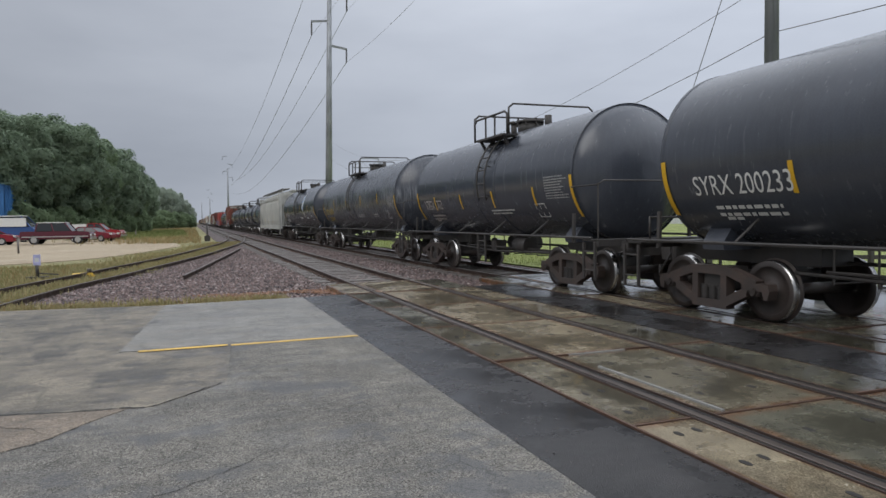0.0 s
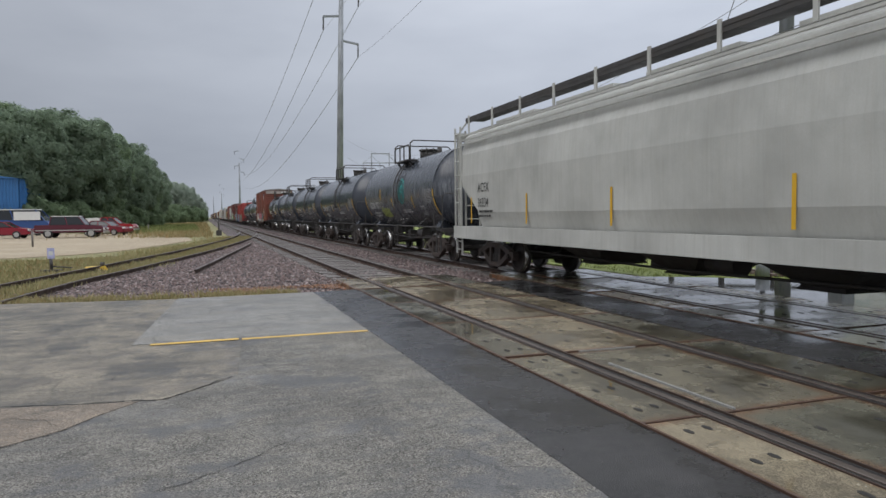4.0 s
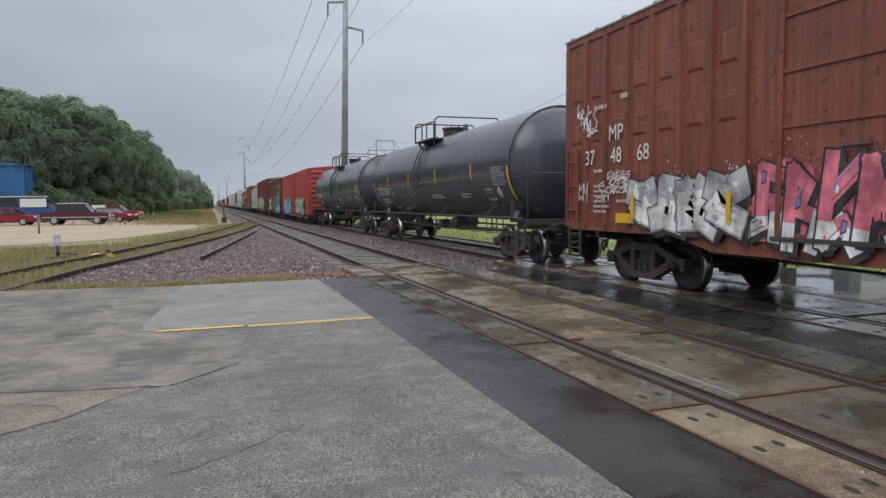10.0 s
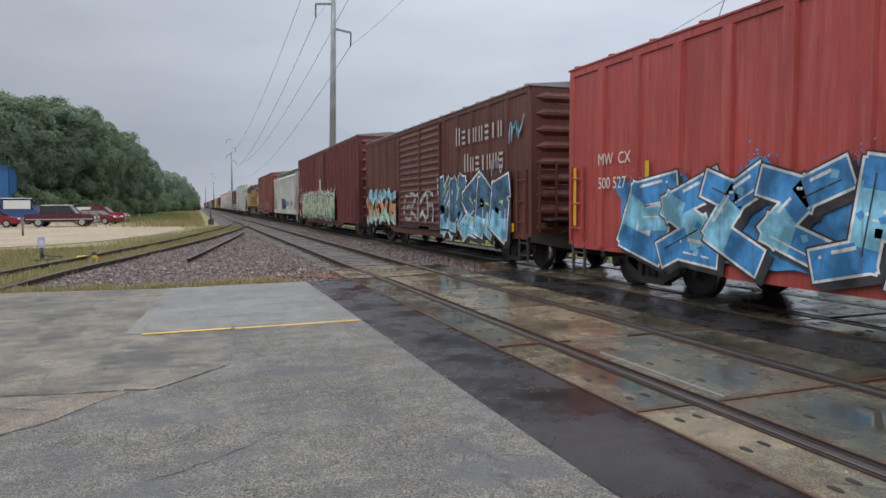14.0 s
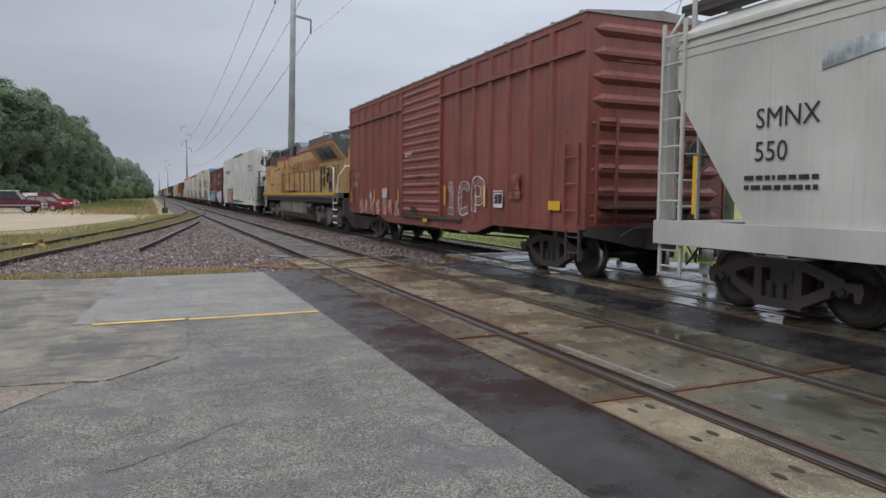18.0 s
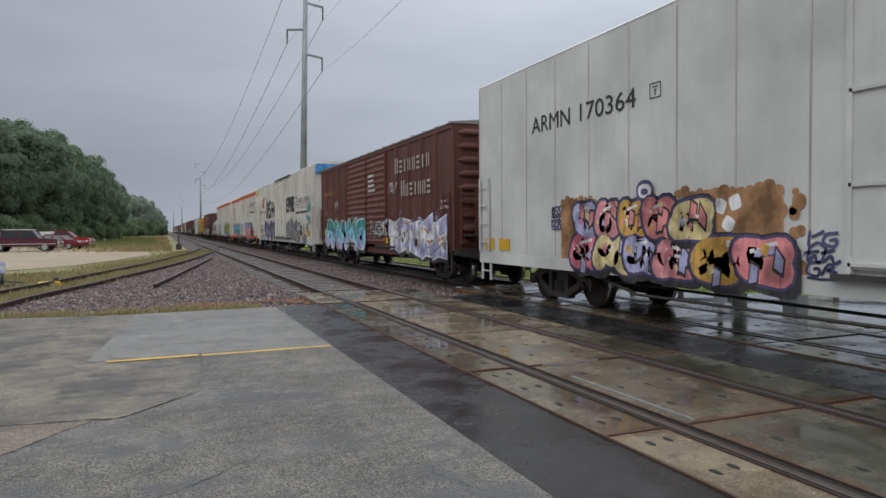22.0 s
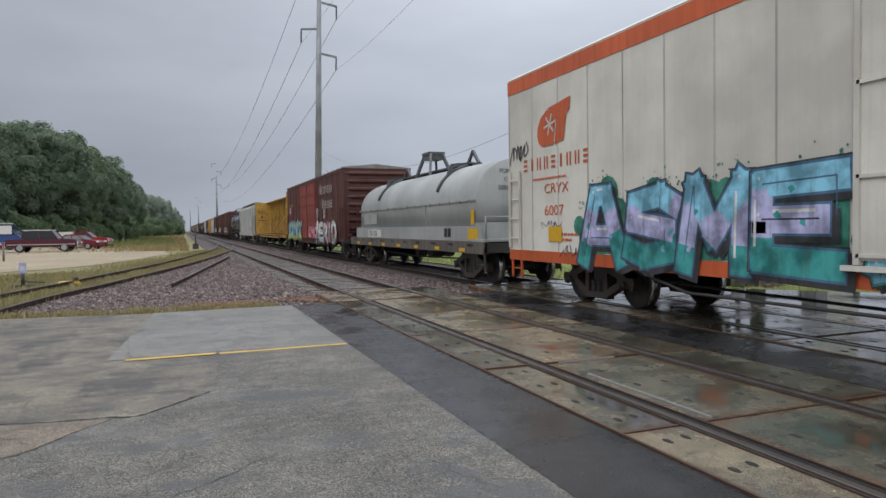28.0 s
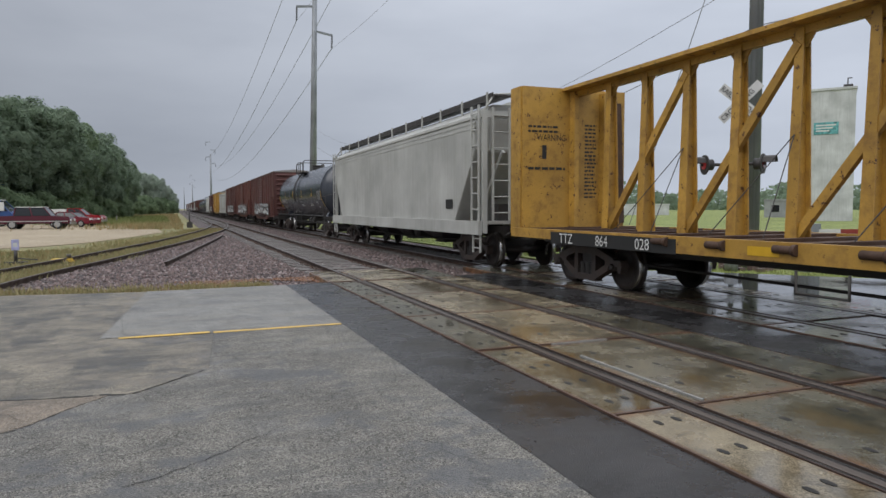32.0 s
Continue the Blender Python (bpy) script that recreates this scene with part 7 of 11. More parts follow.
    # rear end with steps, headlights
    bm = BM()
    prism(bm, [(-.98, zd), (.98, zd), (.98, 3.52), (-.98, 3.52)], "y", -8.58, -8.25)
    part("rear_wall", bm, M_ARMOUR, car)
    bm = BM()
    for z in (3.78, 3.98):
        bar(bm, (0, -8.58, z), (0, -8.7, z), .1, 14)
    box(bm, -.16, .16, -8.66, -8.57, 3.62, 4.14)
    part("headlight", bm, M_GLASS, car)
    ladder_at(car, -.62, -8.64, 1.75, 3.5, .42, "x", M_ARMOUR, rungs=5)
    em = end_map(-8.61)
    letters(car, em, "7274", -1.2, 3.86, .16, M_MARK, .9)
    letters(car, side_map(-1.505), "7274", 7.95, 3.88, .16, M_MARK, 1.0)
    # wide electrical cabinet behind the cab
    bm = BM()
    box(bm, -1.46, 1.46, 3.6, 7.2, zd, 3.12)
    prism(bm, [(-1.08, 3.1), (1.08, 3.1), (1.08, 3.85), (.7, 4.1), (-.7, 4.1), (-1.08, 3.85)], "y", 3.52, 7.2)
    part("electrical_cabinet", bm, M_ARMOUR, car, "wide yellow cabinet with rust patches")
    for s in (-1, 1):
        for a, b in ((3.7, 5.2), (5.3, 6.3), (6.4, 7.15)):
            bm = BM()
            box(bm, s * 1.455, s * 1.485, a, b, 2.2, 3.05)
            part("cabinet_panel", bm, M_ARMOUR, car)
        bm = BM()
        box(bm, s * 1.455, s * 1.5, 3.65, 7.15, 2.1, 2.14)
        part("cabinet_ledge", bm, M_ARMOUR, car)
        bm = BM()
        for a, b, z in ((3.9, 4.6, 3.02), (5.0, 5.6, 2.98), (6.0, 7.0, 2.16)):
            for i in range(5):
                w = (b - a) / 5
                box(bm, s * 1.484, s * 1.489, a + i * w, a + (i + 1.1) * w, z - .06 - .03 * ((i * 7) % 3), z + .03)
        part("rust_patch", bm, M_RUST, car)
        bm = BM()
        for y in (3.9, 5.4, 6.2):
            patch(bm, side_map(-1.5) if s < 0 else (lambda u, v, k=0: (1.5 + k, -u, v)), -y - .12, -y + .12, 1.72, 1.9, .004)
        part("notice_plate", bm, plain("notice_pink", (0.55, 0.16, 0.13), 0.5), car)
        bm = BM()
        box(bm, min(s * 1.08, s * 1.13), max(s * 1.08, s * 1.13), 3.52, 7.2, 3.62, 3.72)
        part("red_stripe", bm, M_LOCORED, car)
        for a, b in ((3.62, 4.2), (4.5, 5.22), (6.2, 6.75)):
            bm = BM()
            box(bm, min(s * 1.11, s * 1.135), max(s * 1.11, s * 1.135), a, b, 3.8, 4.13)
            part("vent_screen", bm, M_GLASS, car)
    bm = BM()
    prism(bm, [(-1.12, 3.72), (1.12, 3.72), (1.12, 4.14), (.9, 4.3), (-.9, 4.3), (-1.12, 4.14)], "y", 3.5, 7.2)
    part("cabinet_roof", bm, M_LOCOGREY, car)
    bm = BM()
    rings(bm, [[(-1.0, 3.5, 3.6), (1.0, 3.5, 3.6), (.95, 3.5, 4.36), (-.95, 3.5, 4.36)], [(-1.0, 1.3, 3.6), (1.0, 1.3, 3.6), (.95, 1.3, 4.4), (-.95, 1.3, 4.4)], [(-1.0, .6, 3.6), (1.0, .6, 3.6), (.9, .6, 4.1), (-.9, .6, 4.1)]], False)
    part("blower_housing", bm, M_LOCOGREY, car)
    for s in (-1, 1):
        bm = BM()
        box(bm, min(s * .9, s * 1.02), max(s * .9, s * 1.02), 1.6, 2.4, 3.7, 4.2)
        part("vent_screen", bm, M_GLASS, car)
    # cab
    bm = BM()
    box(bm, -1.5, 1.5, 7.2, 8.92, zd, 3.3)
    top_ = BM()
    prism(top_, [(-1.5, 3.3), (1.5, 3.3), (1.5, 3.72), (1.3, 4.15), (-1.3, 4.15), (-1.5, 3.72)], "y", 7.2, 8.95)
    part("cab_top", top_, M_LOCOGREY, car)
    prism(bm, [(8.92, zd), (10.1, zd), (10.1, 2.6), (8.92, 3.3)], "x", -1.2, 1.2)
    part("cab", bm, M_ARMOUR, car, "faded yellow cab")
    bm = BM()
    prism(bm, [(-1.34, 4.12), (1.34, 4.12), (1.1, 4.3), (-1.1, 4.3)], "y", 7.1, 9.02)
    prism(bm, [(-1.515, 3.72), (-1.5, 3.66), (-1.48, 3.66), (-1.28, 4.13), (-1.34, 4.15)], "y", 7.2, 8.96)
    part("cab_roof", bm, M_LOCOGREY, car)
    for s in (-1, 1):
        for a, b in ((7.22, 7.72), (7.82, 8.42), (8.5, 8.86)):
            bm = BM()
            prism(bm, [(s * 1.495, 3.36), (s * 1.525, 3.36), (s * 1.525, 3.74), (s * 1.495, 3.74)], "y", a, b)
            part("cab_window", bm, M_GLASS, car)
        bm = BM()
        box(bm, s * 1.49, s * 1.52, 7.5, 8.9, zd + .12, 2.5)
        box(bm, s * 1.5, s * 1.53, 7.62, 8.1, zd + .2, 2.3)
        part("cab_door", bm, M_ARMOUR, car)
        bm = BM()
        beam(bm, (s * 1.5, 8.8, 3.32), (s * 1.8, 8.9, 3.5), .04, .04)
        box(bm, min(s * 1.66, s * 1.82), max(s * 1.66, s * 1.82), 8.86, 8.9, 3.45, 3.75)
        part("mirror", bm, M_IRON, car)
    for q, d in enumerate("7274"):
        letters(car, side_map(-1.535), d, -8.85 + q * .47, 2.66, .42, M_LOCORED, 1.0, "road_number")
    block_word(car, side_map(-1.035), [1] * 5, -2.12, 2.77, .48, M_LOCORED, .42)
    block_word(car, side_map(-1.035), [1] * 7, .95, 2.79, .48, M_LOCORED, .29)
    for s in (-1, 1):
        bm = BM()
        box(bm, min(s * 1.0, s * 1.3), max(s * 1.0, s * 1.3), 2.55, 3.4, 2.18, 3.0)
        box(bm, min(s * 1.0, s * 1.28), max(s * 1.0, s * 1.28), 1.3, 3.4, 1.78, 2.16)
        for z in (2.3, 2.55, 2.8):
            box(bm, min(s * 1.3, s * 1.33), max(s * 1.3, s * 1.33), 2.7, 3.0, z, z + .04)
        part("equipment_box", bm, M_ARMOUR, car, "yellow equipment box beside the hood")
        bm = BM()
        rod(bm, [(s * 1.16, 1.4, 2.98), (s * 1.16, 2.5, 3.1), (s * 1.16, 2.75, 3.2)], .03)
        rod(bm, [(s * 1.3, 3.55, 3.75), (s * 1.35, 3.3, 3.35), (s * 1.34, 2.9, 3.05)], .03)
        part("conduit", bm, M_IRON, car)
    # roof details
    bm = BM()
    bar(bm, (0, -1.6, 4.15), (0, -1.6, 4.55), .3, 14)
    box(bm, -.4, .4, -2.4, -.8, 4.14, 4.3)
    part("exhaust_stack", bm, M_IRON, car)
    bm = BM()
    for i in range(5):
        x = -.3 + .15 * i
        bar(bm, (x, -3.6 - .05 * (i % 2), 4.35 + .05 * (i % 3)), (x, -3.2, 4.35 + .05 * (i % 3)), .08, 10, .03)
    box(bm, -.35, .35, -3.3, -3.2, 4.15, 4.35)
    part("air_horn", bm, M_IRON, car)
    bm = BM()
    rod(bm, [(-.4, -8.2, 4.3), (-.4, -8.2, 4.45), (-.4, -7.6, 4.45), (-.4, -7.6, 4.3)], .02)
    part("lifting_loop", bm, M_IRON, car)
    # walkway handrails, one post after another
    for s in (-1, 1):
        bm = BM()
        rod(bm, [(s * 1.44, -8.2, 2.66), (s * 1.44, 3.3, 2.66)], .022)
        part("handrail", bm, M_IRON, car)
        for y in (-8.15, -7.75, -6.18, -4.8, -3.95, -2.61, -1.58, -.16, 1.33, 3.28):
            bm = BM()
            box(bm, s * 1.44 - .02, s * 1.44 + .02, y - .03, y + .03, zd, 2.7)
            part("rail_post", bm, M_IRON, car)
        bm = BM()
        rod(bm, [(s * 1.44, -8.2, 2.66), (s * 1.44, -8.42, 2.66), (s * 1.46, -8.52, 2.55), (s * 1.46, -8.46, .95)], .026)
        rod(bm, [(s * .9, -9.46, 2.7), (s * 1.2, -9.46, 2.7), (s * 1.46, -9.35, 2.3), (s * 1.46, -9.1, 1.6), (s * 1.46, -9.1, 1.2)], .026)
        part("step_handrail", bm, M_RAILWHITE, car, "white step handrail")
        bm = BM()
        for i in range(5):
            bm = BM()
            z = .38 + i * .27
            box(bm, min(s * .95, s * 1.48), max(s * .95, s * 1.48), -9.15, -8.5, z, z + .035)
            box(bm, min(s * 1.47, s * 1.49), max(s * 1.47, s * 1.49), -9.15, -8.5, z - .005, z + .045, 1)
            part("step", bm, [M_IRON, M_RAILWHITE], car)
        bm = BM()
        rod(bm, [(s * 1.46, 9.5, 2.5), (s * 1.46, 9.75, 1.9), (s * 1.46, 9.75, .7)], .026)
        rod(bm, [(s * 1.46, 9.2, 2.5), (s * 1.46, 9.25, .8)], .026)
        part("step_handrail", bm, M_RAILWHITE, car, "white step handrail")
        bm = BM()
        for i in range(4):
            bm = BM()
            z = .4 + i * .3
            box(bm, min(s * .95, s * 1.48), max(s * .95, s * 1.48), 9.3, 10.0, z, z + .04)
            part("step", bm, M_IRON, car)
    bm = BM()
    for x in (-.9, -.3, .3, .9):
        box(bm, x - .04, x + .04, -9.5, -9.42, zd, 2.7)
    rod(bm, [(-.9, -9.46, 2.68), (-.3, -9.46, 2.6), (.3, -9.46, 2.6), (.9, -9.46, 2.68)], .02)
    part("end_railing", bm, M_IRON, car)
    for s, q in ((-1, -9.5), (1, 10.1)):
        bm = BM()
        box(bm, -1.3, 1.3, min(q, q - s * .2), max(q, q - s * .2), .75, zd)
        prism(bm, [(-1.3, .75), (1.3, .75), (.9, .2), (-.9, .2)], "y", q + s * .05 - .06, q + s * .05 + .06)
        part("pilot", bm, M_IRON, car)
    # fuel tank
    bm = BM()
    prism(bm, [(-1.0, .28), (1.0, .28), (1.36, .62), (1.36, 1.3), (-1.36, 1.3), (-1.36, .62)], "y", -2.6, 4.7)
    part("fuel_tank", bm, paint("grimy_tank", (0.19, 0.16, 0.135), 0.5, 0, (0.055, 0.048, 0.043), 0.5, False), car, "grime-streaked grey fuel tank")
    for y in (-2.2, 1.1, 4.3):
        bm = BM()
        box(bm, -1.38, 1.38, y - .03, y + .03, .6, 1.32)
        part("tank_strap", bm, M_IRON, car)
    for z, r, e in ((.95, .22, .55), (1.27, .12, .45)):
        bm = BM()
        bar(bm, (-1.2, -3.35 - e, z), (-1.2, -3.35 + e, z), r, 14)
        part("air_reservoir", bm, M_IRON, car)
    # six-wheel bogies
    for y in (-6.5, 6.9):
        bm = BM()
        box(bm, -.8, .8, -2.0, 2.0, .75, 1.05)
        bogie = part("bogie", bm, M_IRON, car, "three-axle locomotive bogie")
        bogie.location = (0, y, 0)
        for s in (-1, 1):
            bm = BM()
            x0, x1 = min(s * 1.0, s * 1.16), max(s * 1.0, s * 1.16)
            prism(bm, [(-2.75, .62), (2.75, .62), (2.75, .98), (1.3, 1.08), (.9, .98), (-.9, .98), (-1.3, 1.08), (-2.75, .98)], "x", x0, x1)
            for q in (-1.95, 0, 1.95):
                prism(bm, [(q - .42, .66), (q + .42, .66), (q + .36, .45), (q + .2, .24), (q - .2, .24), (q - .36, .45)], "x", x0 - .01, x1 + .01)
            for q in (-1.0, 1.0):
                prism(bm, [(q - .35, .66), (q + .35, .66), (q + .28, .4), (q - .28, .4)], "x", x0 + .02, x1 - .02)
                bar(bm, (s * 1.1, q, .52), (s * 1.24, q, .52), .17, 14)
                bar(bm, (s * 1.24, q, .52), (s * 1.3, q, .52), .09, 10)
            part("side_frame", bm, paint("loco_truck_grey", (0.125, 0.112, 0.1), 0.55, 0.1, (0.05, 0.04, 0.035), 0.5, False), bogie)
            bm = BM()
            for q in (-1.0, 1.0):
                for k in range(6):
                    bar(bm, (s * 1.12, q, .45 + k * .05), (s * 1.12, q, .475 + k * .05), .12, 12)
            part("spring_set", bm, M_IRON, bogie)
            for q in (-1.6, .4, 1.4):
                bm = BM()
                bar(bm, (s * 1.2, q, .88), (s * 1.2, q + .5, .88), .11, 12)
                bar(bm, (s * 1.2, q + .5, .88), (s * 1.2, q + .68, .86), .04, 8)
                part("brake_cylinder", bm, M_IRON, bogie)
        for q in (-1.95, 0, 1.95):
            wheelset(.52, bogie, q)
    couplers(car, 10.2)
    return car

# ------------------------------------------------------------ the train, car after car
SPEED = 14.28
TRAIN = []          # (thing, place of its middle along the track when the clip starts)

def put(car, front, tail):
    TRAIN.append((car, (front + tail) / 2))
    car.matrix_basis = pose(XC, (front + tail) / 2, 0)
    return car

def build_tanks():
    SL, SR, SZ = 11.0, 1.40, 2.42
    LL, LR, LZ = 15.75, 1.47, 2.46
    short, long = make_tank(SL, SR, SZ, 1.7, False, -.6), make_tank(LL, LR, LZ, 1.9, False, .45)
    used = {id(short): 0, id(long): 0}
    def tank(kind, tail, label=""):
        base, L = (short, SL) if kind == "s" else (long, LL)
        car = base if not used[id(base)] else copy_thing(base, Matrix())
        used[id(base)] += 1
        if label:
            car["label"] = label
        put(car, tail - L, tail)
        return car
    S, T = (SL, SR, SZ), (LL, LR, LZ)
    plan = [("s", 9.55, ["SYRX", "200233"], M_MARK), ("s", 22.1, ["VTGX", "1702"], M_FADED), ("l", 39.1, "UTLX 668120", M_GOLD), ("l", 56.9, "ADMX 28456", M_FADED),
            ("s", 88.5, "ADMX 19321", M_MARK), ("s", 101.3, "ADMX 19423", M_MARK), ("s", 113.8, "DMIX 190153", M_MARK), ("s", 126.3, "ADMX 19208", M_MARK), ("s", 138.6, ["GATX", "73097"], M_MARK),
            ("l", 173.25, "CTCX 729180", M_MARK), ("l", 191.08, "CTCX 729178", M_MARK), ("l", 506.8, "ADMX 28456", M_FADED), ("l", 644.6, "ADMX 28456", M_FADED), ("l", 662.5, "ADMX 28456", M_FADED), ("s", 675.2, "ADMX 19208", M_FADED), ("s", 687.9, "ADMX 19208", M_FADED)]
    cars = []
    for kind, tail, _, _ in plan:
        cars.append(tank(kind, tail))
    for i, (car, (kind, tail, code, m)) in enumerate(zip(cars, plan)):
        D = S if kind == "s" else T
        tank_marks(car, *D, code, m, seed=10 * i, dashes={0: [-2.45, .2, 2.8], 4: [-.39, 2.38], 6: [-3.3, -.81, 1.71, 4.0]}.get(i, [-3.28, -1.15, 1.0, 3.2]) if kind == "s" else [-4.15, -1.2, 1.8, 4.7] if i == 2 else (), mark_h=.3 if i != 8 else .34)
    at, lt = (lambda u, v, k=0, f=shell_map(SR, SZ): f(u + .7, v, k)), (lambda u, v, k=0, f=shell_map(LR, LZ): f(u + .43, v, k))
    cars[0]["label"] = "black tank car with white stencilled number"
    cars[2]["label"] = "black tank car with yellow stencilled number and scuffs"
    # leaf-shaped emblem on one long tank
    bm = BM()
    for pts, mi, k in (([(2.0, 2.42), (2.18, 2.1), (2.62, 2.35), (2.95, 2.95), (2.8, 3.42), (2.3, 3.05)], 1, .008), ([(2.08, 2.48), (2.2, 2.22), (2.56, 2.42), (2.82, 2.95), (2.72, 3.2), (2.34, 2.92)], 0, .012), ([(2.16, 2.5), (2.3, 2.3), (2.5, 2.5), (2.7, 2.95), (2.66, 3.1), (2.4, 2.85)], 1, .016)):
        shape_on(bm, lt, pts, k, mi)
    part("emblem", bm, [S_BLUE, S_WHITE], cars[3], "blue and white leaf-shaped emblem")
    cars[3]["label"] = "black tank car with a blue and white leaf emblem"
    block_word(cars[3], lt, [1, 1, 1.2], 2.2, 1.78, .3, M_FADED)
    reflectors(cars[4], shell_map(SR, SZ), [-2.15], 2.18, 2.6, .1)
    for ob in (*cars[2].children, *cars[4].children):
        if ob.name.startswith("shell") and not ob.name.startswith("shell_band"):
            ob.material_slots[0].link = "OBJECT"
            ob.material_slots[0].material = M_BLACKRUN
    bm = BM()
    raw = shell_map(SR, SZ)
    for a_, b_, w_, k_ in ((.36, .46, .035, .008), (.27, .36, .014, .009)):
        band(bm, raw, [(1.05 + a_ * math.cos(q), 2.43 + b_ * math.sin(q)) for q in np.linspace(0, 6.283, 33)[:-1]], w_, k_, 0, True)
    for pts in ([(.86, 2.2), (.95, 2.66), (1.05, 2.3), (1.16, 2.7), (1.24, 2.25)], [(.88, 2.5), (1.22, 2.56)], [(.98, 2.1), (1.05, 2.75), (1.12, 2.14)], [(.84, 2.35), (1.04, 2.42), (1.26, 2.36)]):
        band(bm, raw, smooth_path(pts, 5), .018, .01)
    part("graffiti", bm, S_TEAL, cars[4], "teal sprayed oval ring with a scrawled figure")
    for q in range(3):
        scrawl(cars[4], raw, -2.5 + .05 * q, 1.4 + .04 * q, 1.25, .36, S_LIME, 32 + q, 5, .014)
    scrawl(cars[4], raw, -1.4, 1.72, 1.1, .3, S_SILVER, 3, 5, .013)
    scrawl(cars[4], end_map(-SL / 2 + .06), -.75, 2.55, 1.1, .4, S_PINK, 4, 5, .02)
    tag(cars[6], at, -2.6, 1.5, 1.0, .4, S_SILVER, 5)
    # white animal-shaped sticker and yellow block
    bm = BM()
    shape_on(bm, at, [(.5, 2.0), (1.0, 2.1), (1.15, 2.5), (1.0, 2.85), (.85, 2.6), (.72, 2.8), (.62, 2.55), (.5, 2.4)], .008)
    patch(bm, at, .7, 1.5, 1.75, 2.1, .012, 1, 4)
    part("emblem", bm, [S_WHITE, M_GOLD], cars[8], "white painted figure over a yellow block")
    tag(cars[8], at, -.5, 1.9, .7, .6, S_WHITE, 8)
    tag(cars[8], at, -4.6, 1.25, 1.1, .4, S_SILVER, 6)
    tag(cars[8], at, -2.6, 1.5, 1.3, .4, S_SILVER, 7)
    tag(cars[8], at, 1.6, 1.7, .9, .5, S_WHITE, 17)
    cars[8]["label"] = "black tank car with white emblem and scrawled tags"
    for c in (cars[9], cars[10]):
        # placards on their points
        for u in (LL / 2 - 1.9,):
            bm = BM()
            bm.faces.new([bm.verts.new(lt(u + a, 1.75 + b, .012)) for a, b in ((-.17, 0), (0, -.17), (.17, 0), (0, .17))])
            bm.faces.new([bm.verts.new(lt(u + a, 1.75 + b, .016)) for a, b in ((-.1, 0), (0, -.1), (.1, 0), (0, .1))]).material_index = 1
            part("placard", bm, [M_MARK, S_PINK], c, "red and white diamond placard")

